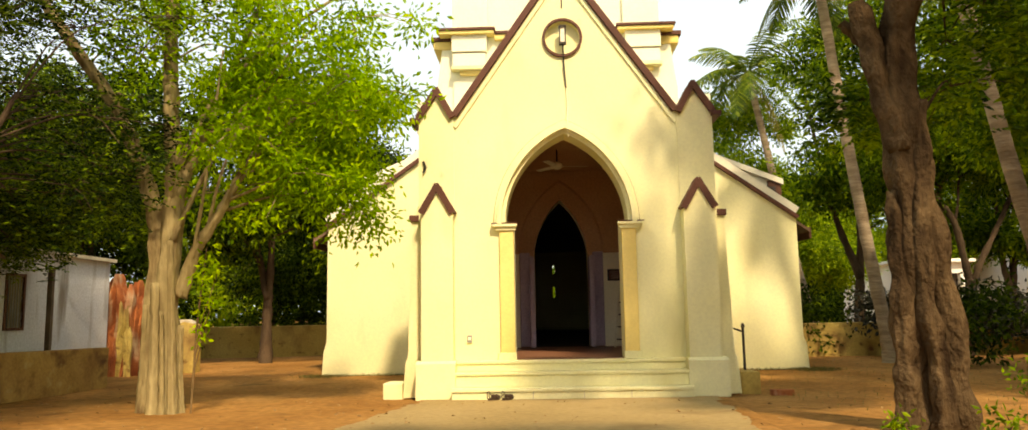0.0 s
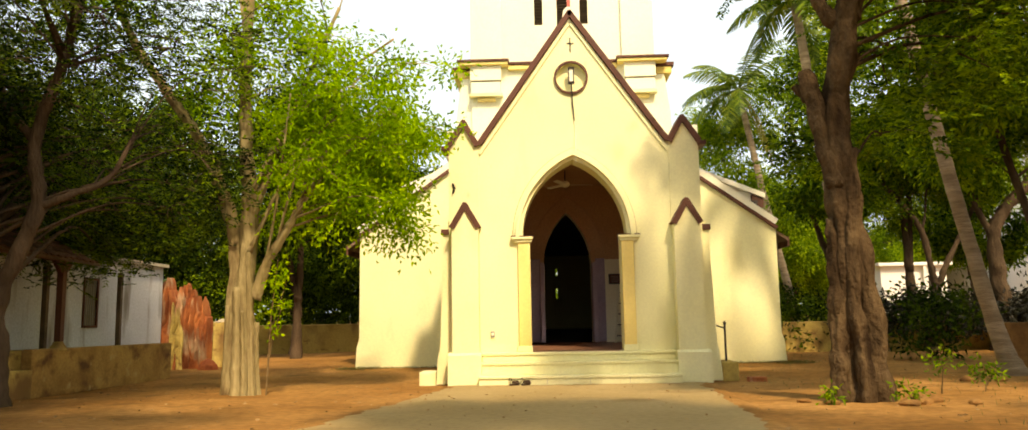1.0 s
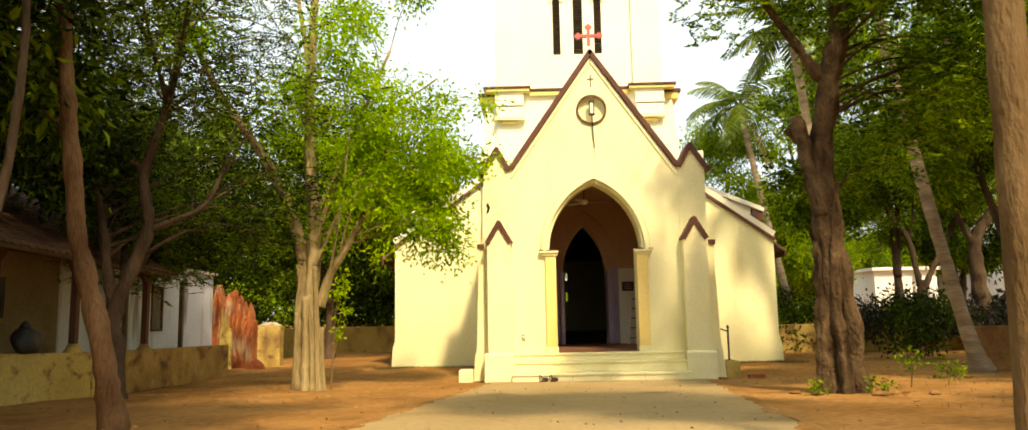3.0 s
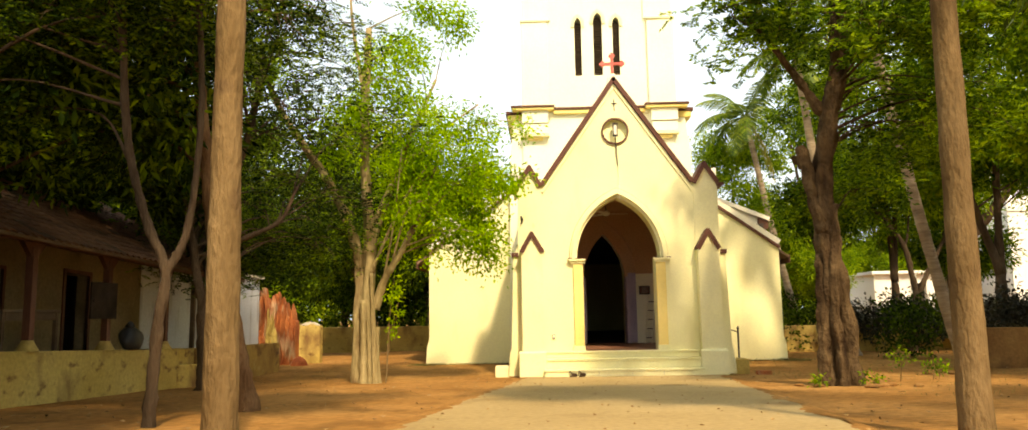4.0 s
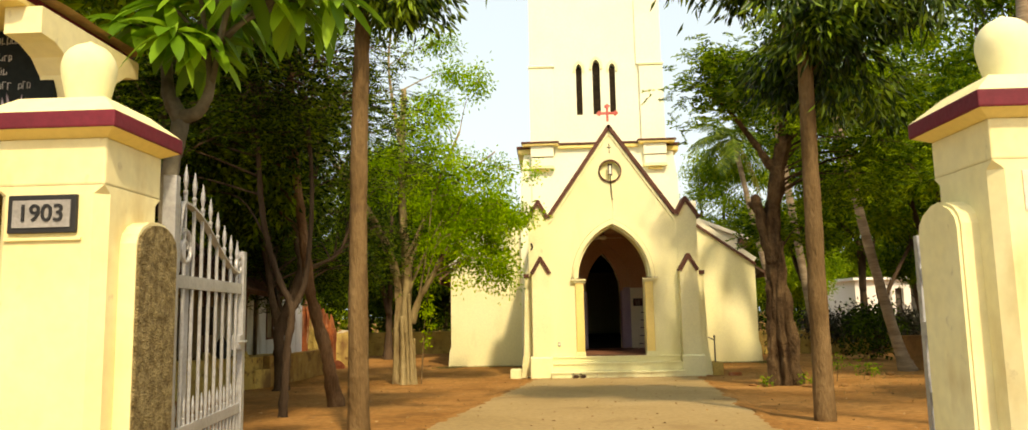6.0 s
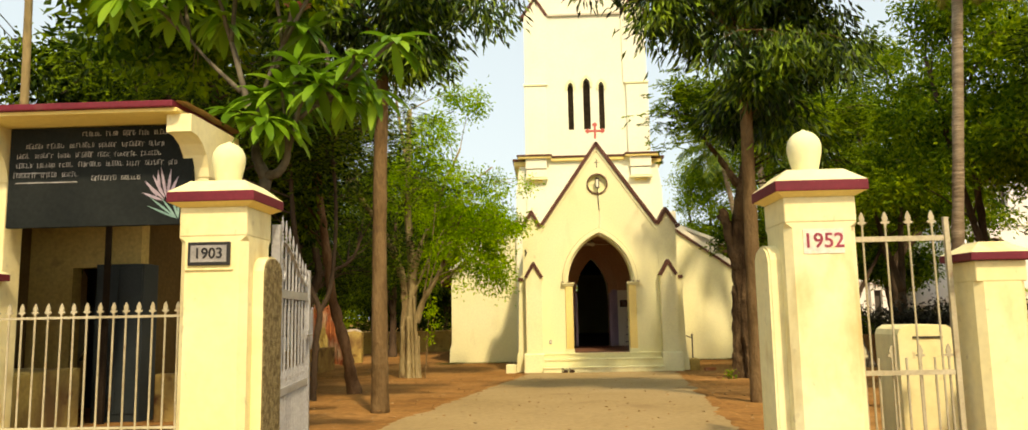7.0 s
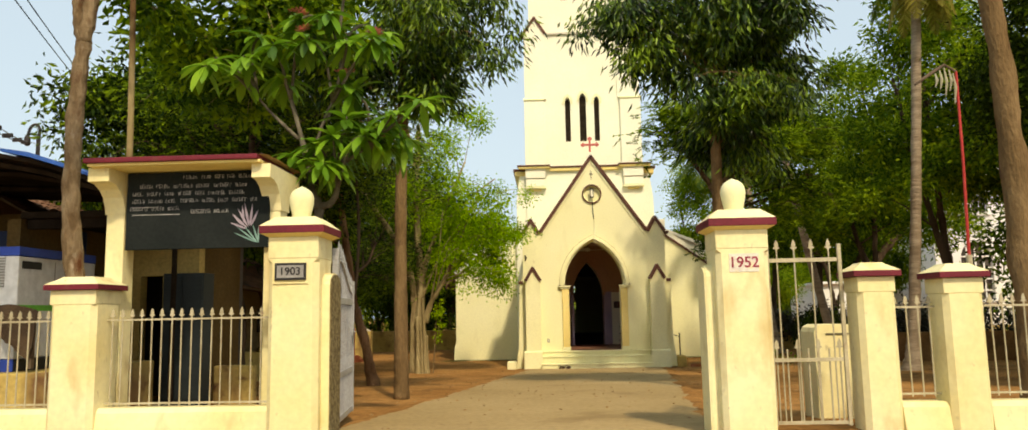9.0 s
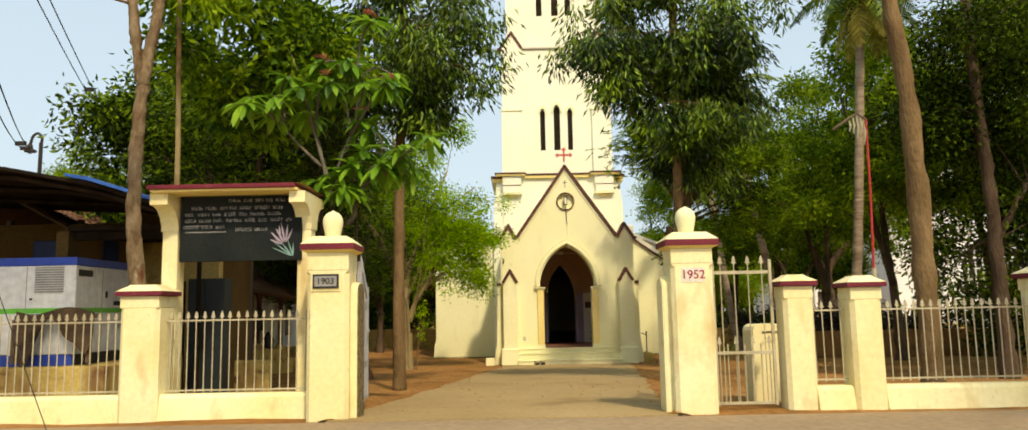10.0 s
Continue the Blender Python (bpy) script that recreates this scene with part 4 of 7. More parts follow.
def gate_pillar(x, up, inner):
    """Square pillar with chamfered arrises, maroon-edged cap and an urn finial. up: how much taller it stands; inner: side of the gateway (+1 right, -1 left)."""
    ob = thing("gate_pillar", "tall weathered cream gate pillar with maroon cap edge and urn finial", "pillar", (x, GY, 0), "gate pillars")
    h = 0.257
    c = 0.05
    lp = [(x - h + c, GY - h), (x + h - c, GY - h), (x + h, GY - h + c), (x + h, GY + h - c), (x + h - c, GY + h), (x - h + c, GY + h), (x - h, GY + h - c), (x - h, GY - h + c)]
    bm = bmesh.new()
    prism(bm, [lp], -0.1, 1.76, "z")
    shaft = part("shaft", bm, GATEPAINT, ob)
    part("neck", one(x - h, x + h, GY - h, GY + h, 1.80, 1.985 + up, 0.012), GATEPAINT, shaft)
    # the chamfers run out in little stops under the neck
    bm = bmesh.new()
    va = [bm.verts.new((p[0], p[1], 1.76)) for p in lp]
    sq = [(x - h, GY - h), (x + h, GY - h), (x + h, GY - h), (x + h, GY + h), (x + h, GY + h), (x - h, GY + h), (x - h, GY + h), (x - h, GY - h)]
    vb = [bm.verts.new((p[0] * 0.999 + x * 0.001, p[1], 1.80)) for p in sq]
    for k in range(8):
        bm.faces.new((va[k], va[(k + 1) % 8], vb[(k + 1) % 8], vb[k]))
    part("chamfer_stop", bm, GATEPAINT, shaft)
    bm = bmesh.new()
    lathe_sq(bm, x, GY, [(h, 1.985 + up), (h + 0.065, 2.02 + up)])
    part("cap_underside", bm, YELLOW, ob)
    part("cap_edge", one(x - h - 0.075, x + h + 0.075, GY - h - 0.075, GY + h + 0.075, 2.02 + up, 2.097 + up, 0.008), MAROON, ob, "maroon painted cap edge")
    bm = bmesh.new()
    lathe_sq(bm, x, GY, [(h + 0.07, 2.098 + up), (h - 0.03, 2.178 + up), (h - 0.05, 2.195 + up)])
    part("cap_top", bm, GATEPAINT, ob)
    prof = [(0.088, 2.195), (0.093, 2.215), (0.108, 2.28), (0.122, 2.345), (0.127, 2.39), (0.125, 2.42), (0.115, 2.455), (0.096, 2.485), (0.070, 2.508), (0.040, 2.523), (0.018, 2.532), (0.008, 2.541)]
    part("urn_finial", lathe(bmesh.new(), x, GY, [(r, z + up) for r, z in prof], 32), CREAM, ob, "smooth cream urn finial", smooth=True)
    # round-headed jamb with a pebble-dashed face turned to the gateway
    j0, j1 = sorted((x + inner * h, x + inner * (h + 0.08)))
    hp = [(GY - 0.11, -0.1), (GY - 0.11, 1.54)] + [(GY + 0.08 - 0.19 * math.cos(a), 1.54 + 0.12 * math.sin(a)) for a in [math.pi * k / 8 for k in range(1, 8)]] + [(GY + 0.27, 1.54), (GY + 0.27, -0.1)]
    jamb = part("jamb", prism(bmesh.new(), [hp], j0, j1, "x"), GATEPAINT, ob)
    f0, f1 = sorted((x + inner * (h + 0.0802), x + inner * (h + 0.096)))
    part("jamb_face", prism(bmesh.new(), [[(p[0] * 0.96 + (GY + 0.08) * 0.04, p[1] * 0.99) for p in hp]], f0, f1, "x"), PEBBLE if inner > 0 else GATEPAINT, jamb)
    return ob


def lathe_sq(bm, x, y, prof):
    rings = [[bm.verts.new((x + sx * r, y + sy * r, z)) for sx, sy in ((-1, -1), (1, -1), (1, 1), (-1, 1))] for r, z in prof]
    for a, b in zip(rings, rings[1:]):
        for s in range(4):
            bm.faces.new((a[s], a[(s + 1) % 4], b[(s + 1) % 4], b[s]))
    bm.faces.new(rings[0])
    bm.faces.new(rings[-1])


PLX, PRX = -4.2, 0.28
pl = gate_pillar(PLX, 0.035, 1)
pr = gate_pillar(PRX, 0.0, -1)
FRONT = Matrix.Rotation(radians(90), 4, "X")
# date plaque
pq = part("date_plaque", one(-4.38, -4.06, GY - 0.277, GY - 0.257, 1.58, 1.755, 0.004), BLACK, pl, "black-framed grey date plaque")
part("plaque_face", one(-4.355, -4.085, GY - 0.283, GY - 0.276, 1.605, 1.73), GRANITE, pq)
link("numerals", text_mesh("1903", 0.11, Matrix.Translation((-4.22, GY - 0.285, 1.667 + climb(GY))) @ FRONT), BLACK, pq)
part("plaque_sill", one(-4.40, -4.04, GY - 0.272, GY - 0.257, 1.545, 1.56, 0.004), GATEPAINT, pq)
pn = part("whitewashed_patch", one(0.145, 0.435, GY - 0.262, GY - 0.255, 1.57, 1.75), PATCH, pr, "white patch behind the painted date")
link("numerals", text_mesh("1952", 0.148, Matrix.Translation((0.29, GY - 0.264, 1.66 + climb(GY))) @ FRONT, 0.002), REDNUM, pn)


def small_pillar(x, y, w=0.25, top=1.70, low=0.0):
    ob = thing("fence_pillar", "short cream fence pillar with a maroon-edged cap", "pillar", (x, y, 0), "fence pillars")
    bm = bmesh.new()
    c = 0.05
    lp = [(x - w + c, y - w), (x + w - c, y - w), (x + w, y - w + c), (x + w, y + w - c), (x + w - c, y + w), (x - w + c, y + w), (x - w, y + w - c), (x - w, y - w + c)]
    prism(bm, [lp], -0.1, 1.40 - low, "z")
    sh = part("shaft", bm, GATEPAINT, ob)
    part("neck", one(x - w, x + w, y - w, y + w, 1.40 - low, 1.555 - low, 0.012), GATEPAINT, sh)
    part("cap_edge", one(x - w - 0.05, x + w + 0.05, y - w - 0.05, y + w + 0.05, 1.557 - low, 1.615 - low, 0.008), MAROON, ob, "maroon painted cap edge")
    bm = bmesh.new()
    lathe_sq(bm, x, y, [(w + 0.045, 1.616 - low), (w - 0.06, top - low - 0.02), (w - 0.08, top - low)])
    part("cap_top", bm, GATEPAINT, ob)
    return ob


LY, RY = -19.2, -19.43
small_pillar(-6.68, LY)
small_pillar(-10.4, LY)
small_pillar(1.63, RY, 0.185, low=0.045)
small_pillar(2.46, RY - 0.02, 0.195, low=0.075)
small_pillar(4.86, RY - 0.1, 0.27)
small_pillar(5.75, RY - 0.1, 0.25)

SPEAR = bpy.data.meshes.new("spear_tip")
bm = bmesh.new()
half_tip = [(0.007, -0.012), (0.009, 0.004), (0.026, 0.008), (0.030, 0.018), (0.013, 0.026), (0.019, 0.040), (0.014, 0.060), (0.002, 0.088)]
prism(bm, [half_tip + [(-x, z) for x, z in reversed(half_tip)]], -0.006, 0.006)
bm.to_mesh(SPEAR)
bm.free()
SPEAR.materials.append(PICKET)
LEAFTIP = bpy.data.meshes.new("leaf_tip")
bm = lathe(bmesh.new(), 0, 0, [(0.010, -0.01), (0.019, 0.0), (0.019, 0.012), (0.009, 0.02), (0.012, 0.035), (0.020, 0.07), (0.016, 0.105), (0.007, 0.145), (0.002, 0.165)], 8)
bm.to_mesh(LEAFTIP)
bm.free()
LEAFTIP.materials.append(SILVER)


def spear(x, y, z, parent, s=1.0):
    ob = new("spear_tip", SPEAR)
    ob.parent = parent
    ob.matrix_parent_inverse = parent_world(parent).inverted()
    ob.matrix_basis = Matrix.Translation((x, y, z + lift_of(parent, y))) @ Matrix.Diagonal((s, s, s, 1))
    return ob


def fence_panel(x0, x1, y, zb=0.34, zr=1.23, zt=1.24, gap=0.107):
    ob = thing("fence_panel", "greyed iron picket fence panel with spear tips", "fence", ((x0 + x1) / 2, y, 0.3), "street fence panels")
    for z in (zb, zr):
        part("rail", one(x0, x1, y - 0.007, y + 0.007, z - 0.010, z + 0.010), PICKET, ob)
    k = max(2, round((x1 - x0) / gap))
    for i in range(k):
        x = x0 + (i + 0.5) * (x1 - x0) / k
        dx = random.uniform(-0.006, 0.006)
        part("picket", tube(bmesh.new(), [(x, y, zb - 0.03), (x + dx, y, zt + 0.02)], [0.0082, 0.0082], 6), PICKET, ob)
        spear(x + dx, y, zt + 0.02, ob)
    return ob


fence_panel(-6.43, -4.46, LY)
fence_panel(-10.15, -6.93, LY)
fence_panel(-12.98, -10.65, LY)
fence_panel(1.815, 2.26, RY, 0.34, 1.2, 1.21)
fence_panel(2.66, 4.59, RY, 0.34, 1.2, 1.21)
fence_panel(5.13, 5.5, RY - 0.1, 0.34, 1.2, 1.21)
fence_panel(6.0, 9.4, RY - 0.1, 0.34, 1.2, 1.21)


def low_wall(x0, x1, y, z=0.30):
    bm = bmesh.new()
    prism(bm, [[(y - 0.20, -0.1), (y - 0.15, z - 0.05), (y - 0.11, z), (y + 0.13, z), (y + 0.18, -0.1)]], x0, x1, "x")
    tagged(part("wall_street", bm, GATEPAINT, None), "low cream painted fence wall with worn paint", "wall", kind="structure")


low_wall(-6.43, -4.46, LY)
low_wall(-13.38, -6.93, LY)
low_wall(1.815, 2.26, RY, 0.27)
low_wall(2.66, 4.59, RY, 0.27)
low_wall(5.13, 14.0, RY - 0.1, 0.27)


def gate_leaf(hx, hy, ang):
    """Swung-open gate leaf: flat stiles and rails, a swept top bar between two scrolls, round bars with leaf tips. Built along +x from the hinge."""
    ob = thing("gate_leaf", "silver-painted iron gate leaf standing open", "gate", (0, 0, 0), "gate leaves")
    L = 1.38

    def top(u):
        return 1.85 - 0.34 * (0.5 - 0.5 * math.cos(math.pi * min(max((u - 0.12) / (L * 0.86), 0), 1)))

    def tip(x, z, k):
        o = new("leaf_tip", LEAFTIP)
        o.parent = ob
        o.matrix_basis = Matrix.Translation((x, 0, z)) @ Matrix.Diagonal((k, k * 0.7, k, 1))
    part("hinge_post", one(-0.10, -0.035, -0.035, 0.035, -0.02, 1.96, 0.006), SILVER, ob)
    part("hinge_stile", one(-0.03, 0.03, -0.02, 0.02, 0.06, 1.86, 0.004), SILVER, ob)
    part("lock_stile", one(L - 0.035, L + 0.035, -0.02, 0.02, 0.06, 1.665, 0.004), SILVER, ob)
    for z, hh in ((0.10, 0.03), (0.58, 0.032), (1.40, 0.036)):
        rail = part("rail", one(0.03, L - 0.035, -0.012, 0.012, z - hh, z + hh, 0.003), SILVER, ob)
        for u in (0.0, L):
            part("rivet", lathe(bmesh.new(), u, 0, [(0.012, z - 0.006), (0.012, z + 0.006)], 8), SILVER, rail)
    sw_ = [(0.03, 0, 1.46), (0.035, 0, 1.62), (0.055, 0, 1.74), (0.085, 0, 1.82)] + [(u, 0, top(u)) for u in [0.12 + (L - 0.26) * k / 14 for k in range(15)]]
    bm = bmesh.new()
    for y0, y1 in ((-0.02, 0.02),):
        vs = [[bm.verts.new((p[0] + dx, y, p[2] + dz)) for y in (y0, y1)] for p in sw_ for dx, dz in ((0, 0), (0.006, -0.014))]
        for k in range(len(sw_) - 1):
            a0, a1, b0, b1 = vs[2 * k], vs[2 * k + 1], vs[2 * k + 2], vs[2 * k + 3]
            bm.faces.new((a0[0], b0[0], b0[1], a0[1]))
            bm.faces.new((a1[0], a1[1], b1[1], b1[0]))
            bm.faces.new((a0[0], a1[0], b1[0], b0[0]))
            bm.faces.new((a0[1], b0[1], b1[1], a1[1]))
    part("swept_bar", bm, SILVER, ob)
    for k in range(1, 9):
        u = L * k / 9
        part("bar", tube(bmesh.new(), [(u, 0, 0.10), (u, 0, top(u) + 0.05)], [0.0105, 0.0105], 8), SILVER, ob)
        tip(u, top(u) + 0.05, 1.0)
    for k in range(9):
        u = L * (k + 0.5) / 9
        part("short_bar", tube(bmesh.new(), [(u, 0, 0.10), (u, 0, 0.64)], [0.009, 0.009], 8), SILVER, ob)
        tip(u, 0.64, 0.75)
    for u0, z0, r0, sg in ((0.17, 1.585, 0.115, 1), (L - 0.11, 1.555, 0.07, -1)):
        pts = [(u0 + sg * r0 * (0.25 + 0.75 * q / 24) * math.cos(q * 0.36), 0, z0 + r0 * (0.25 + 0.75 * q / 24) * math.sin(q * 0.36)) for q in range(25)]
        part("scroll", tube(bmesh.new(), pts, [0.013] * 25, 6), SILVER, ob)
    part("lock_plate", one(L - 0.13, L - 0.03, -0.03, 0.03, 0.98, 1.08, 0.004), SILVER, ob)
    part("slide_bolt", tube(bmesh.new(), [(L - 0.24, -0.035, 1.03), (L + 0.02, -0.035, 1.03)], [0.009, 0.009], 8), SILVER, ob)
    for u in (0.27, L - 0.22):
        part("flat_stay", one(u - 0.035, u + 0.035, 0.014, 0.024, 0.11, 1.52, 0.003), SILVER, ob)
    ob.matrix_basis = Matrix.Translation((hx, hy, climb(hy))) @ Matrix.Rotation(radians(ang), 4, "Z")
    return ob


gate_leaf(PLX + 0.265, GY + 0.41, 97)
gate_leaf(PRX + 0.18, GY + 0.41, 83)

# wicket gate between pillar and fence
wk = thing("wicket_gate", "narrow greyed cream-painted iron wicket gate, shut", "gate", (1.05, RY, 0.03))
x0, x1 = 0.62, 1.35
part("stile", one(x0 - 0.016, x0 + 0.016, RY - 0.016, RY + 0.016, 0.04, 1.86), PICKET, wk)
part("stile", one(x1 - 0.018, x1 + 0.018, RY - 0.016, RY + 0.016, 0.04, 1.86), PICKET, wk)
for z, hh in ((0.07, 0.016), (0.69, 0.018), (1.70, 0.020)):
    part("rail", one(x0 + 0.02, x1 - 0.025, RY - 0.013, RY + 0.013, z - hh, z + hh), PICKET, wk)
for i in range(4):
    x = x0 + 0.10 + i * 0.175
    part("bar", tube(bmesh.new(), [(x, RY, 0.07), (x, RY, 1.81)], [0.008, 0.008], 6), PICKET, wk)
    spear(x, RY, 1.81, wk, 1.15)
for i in range(7):
    x = x0 + 0.05 + i * 0.105
    part("short_bar", tube(bmesh.new(), [(x, RY + 0.02, 0.07), (x, RY + 0.02, 0.80)], [0.009, 0.009], 6), PICKET, wk)
    if i % 2 == 0:
        spear(x, RY + 0.02, 0.80, wk, 1.1)

# masonry block seen through the wicket
mb = thing("masonry_block", "rounded cream masonry block standing behind the wicket", "block", (1.7, -17.98, 0))
bm = bmesh.new()
prism(bm, [[(1.45, -0.05), (1.45, 0.98), (1.47, 1.03), (1.53, 1.065), (1.88, 1.065), (1.94, 1.03), (1.96, 0.98), (1.96, -0.05)]], -18.22, -17.72)
part("block_body", bm, GATEPAINT, mb)
part("block_strap", one(1.58, 1.84, -18.233, -18.221, 0.95, 0.965), IRON, mb)

# ---- notice-board shelter ----
sh = thing("notice_shelter", "cream notice-board shelter with a flat maroon-edged roof slab", "shelter", (-5.5, -18.9, 0))
for x0, x1 in ((-6.66, -6.45), (-4.83, -4.645)):
    part("post", one(x0, x1, -18.92, -18.68, -0.05, 2.70, 0.015), GATEPAINT, sh)
    # head: a short arm reaching to the street, curved into the post
    prof = [(-19.30, 2.91), (-18.30, 2.91), (-18.30, 2.80), (-18.45, 2.77), (-18.58, 2.68), (-18.65, 2.54), (-18.66, 2.44), (-18.93, 2.44), (-18.945, 2.52), (-18.99, 2.62), (-19.07, 2.70), (-19.18, 2.75), (-19.30, 2.76)]
    part("bracket", prism(bmesh.new(), [prof], x0 - 0.012, x1 + 0.012, "x"), GATEPAINT, sh)
part("roof_slab", one(-6.64, -4.72, -19.38, -18.20, 2.912, 2.945, 0.006), YELLOW, sh)
part("roof_edge", one(-6.67, -4.74, -19.42, -18.18, 2.945, 3.0, 0.01), MAROON, sh, "maroon-edged roof slab, chipped")
bm = bmesh.new()
va = [[bm.verts.new((-6.62 + 1.98 * i / 24, -19.36 + 1.15 * j / 8, 3.002 + 0.03 * max(0.0, noise.noise((i * 0.5, j * 0.6, 2))) + (0.0 if 0 < i < 24 and 0 < j < 8 else -0.01))) for i in range(25)] for j in range(9)]
for r0, r1 in zip(va, va[1:]):
    for i in range(24):
        bm.faces.new((r0[i], r0[i + 1], r1[i + 1], r1[i]))
part("roof_litter", bm, LITTER, sh)
nb = thing("notice_board", "blackboard with white chalk lines and a chalk lily", "notice board", (-5.5, -18.95, 2.0))
BX, BZ = 0.0, 0.02
board = part("board", one(-6.40, -4.76, -18.98, -18.925, 2.02, 2.90, 0.006), SLATE, nb)
part("board_rail", one(-6.38, -4.78, -18.924, -18.88, 2.4, 2.46), TIMBER, nb)
rnd = random.Random(7)


def chalk_line(x0, x1, z, h=0.044):
    """A row of unreadable handwriting as short plain strokes."""
    x, z = x0 + BX, z + BZ
    left = rnd.randint(4, 8)
    while x < x1 + BX:
        w = rnd.uniform(0.014, 0.028)
        hi = h * rnd.uniform(0.65, 1.0)
        t = 0.0038
        bm = bmesh.new()
        box(bm, x, x + t, -18.984, -18.9805, z - 0.2 * h * rnd.random(), z + hi)
        k = rnd.random()
        if k < 0.75:
            box(bm, x + t, x + w, -18.9838, -18.9805, z, z + t)
        if k > 0.3:
            box(bm, x + t, x + w * 0.9, -18.9836, -18.9805, z + hi - t, z + hi)
        if 0.2 < k < 0.7:
            box(bm, x + w - t, x + w, -18.9834, -18.9805, z, z + hi * rnd.uniform(0.5, 1.0))
        part("plain_bar", bm, CHALK, board)
        left -= 1
        x += w + rnd.uniform(0.004, 0.010)
        if left == 0:
            left = rnd.randint(4, 8)
            x += rnd.uniform(0.03, 0.05)


for a, b, z in ((-5.75, -4.98, 2.80), (-6.25, -5.03, 2.70), (-6.33, -5.03, 2.615), (-6.33, -4.91, 2.53), (-6.35, -5.75, 2.445), (-5.65, -5.23, 2.405)):
    chalk_line(a, b, z)
for a, b, z in ((-6.33, -6.03, 2.50), (-6.33, -5.78, 2.415)):
    part("underline", one(a + BX, b + BX, -18.984, -18.9805, z - 0.005, z + 0.003), CHALK, board)


def petal(bm, x, z, ang, length, wid):
    ca, sa = math.cos(radians(ang)), math.sin(radians(ang))
    up_ = [(length * k / 6, wid * math.sin(math.pi * (k / 6) ** 0.8)) for k in range(7)]
    lp = [(x + u * ca - v * sa, z + u * sa + v * ca) for u, v in up_] + [(x + u * ca + v * sa, z + u * sa - v * ca) for u, v in reversed(up_[1:-1])]
    prism(bm, [lp], -18.984 - rnd.random() * 0.003, -18.9805)


for x, z, ang, ln in ((-4.98, 2.24, 66, 0.20), (-4.99, 2.24, 84, 0.25), (-5.0, 2.24, 102, 0.27), (-5.01, 2.23, 120, 0.24), (-5.02, 2.22, 138, 0.24), (-5.03, 2.21, 158, 0.20), (-5.06, 2.28, 96, 0.20), (-5.08, 2.25, 128, 0.17)):
    petal(bm := bmesh.new(), x + BX + 0.02, z + BZ, ang, ln, 0.013)
    part("chalk_petal", bm, CHALKPINK, board)
for x, z, ang, ln in ((-4.90, 2.05, 156, 0.30), (-4.90, 2.05, 142, 0.32), (-4.90, 2.05, 128, 0.24), (-4.89, 2.05, 108, 0.22), (-4.89, 2.05, 90, 0.18)):
    petal(bm := bmesh.new(), x + BX + 0.02, z + BZ, ang, ln, 0.009)
    part("chalk_leaf", bm, CHALKTEAL, board)

# building behind the shelter
st = thing("store_building", "small yellow store room with dark doorway behind the shelter", "building", (-8.28, -14.4, 0))
SY = -14.4
part("front_wall", prism(bmesh.new(), [[(-9.48, -0.05), (-9.48, 2.9), (-7.62, 2.9), (-7.62, -0.05), (-8.23, -0.05), (-8.23, 2.15), (-8.63, 2.15), (-8.63, -0.05)]], SY, SY + 0.22), STOREWALL, st)
part("side_wall", one(-7.82, -7.62, SY + 0.221, -12.6, -0.05, 2.9), SHADEWALL, st)
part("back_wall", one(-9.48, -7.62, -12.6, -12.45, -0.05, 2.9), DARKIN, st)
part("end_wall", one(-9.48, -9.28, -16.6, SY - 0.001, -0.05, 2.9), SHADEWALL, st)
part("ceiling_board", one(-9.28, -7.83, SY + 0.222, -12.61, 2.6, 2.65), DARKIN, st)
# roof overhang added unseen behind the board to shade the front wall
part("roof", one(-9.3, -7.5, -16.6, -12.3, 2.9, 3.0, 0.02), DARKTIMBER, st)
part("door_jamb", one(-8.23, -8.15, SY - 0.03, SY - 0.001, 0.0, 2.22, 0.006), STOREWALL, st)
part("porch_post", one(-7.74, -7.675, -15.14, -15.075, -0.05, 2.9, 0.006), DARKTIMBER, st, "dark wooden porch post")
part("porch_beam", one(-9.25, -7.5, -16.5, -16.38, 2.76, 2.899), DARKTIMBER, st)
cb = thing("steel_cupboard", "dark grey-green steel cupboard standing before the store wall", "cupboard", (-7.68, -14.7, 0))
part("cupboard_body", one(-8.01, -7.33, -14.85, -14.44, -0.05, 2.15, 0.01), DOORBLUE, cb)
part("cupboard_door", one(-7.99, -7.68, -14.868, -14.851, 0.1, 2.1, 0.005), DOORBLUE, cb)
part("cupboard_door", one(-7.66, -7.35, -14.868, -14.851, 0.1, 2.1, 0.005), DOORBLUE, cb)
part("cupboard_shelf", one(-8.02, -7.32, -14.88, -14.87, 1.45, 1.53, 0.004), DOORBLUE, cb)
ow = thing("yard_wall", "low ochre plastered wall behind the shelter", "wall", (-6.6, -15, 0))
part("wall_body", one(-7.1, -6.45, -14.9, -14.7, -0.05, 0.62, 0.03), OCHREWALL, ow)
part("wall_end", one(-8.9, -8.5, -15.6, -15.2, -0.05, 0.75, 0.05), GATEPAINT, ow)

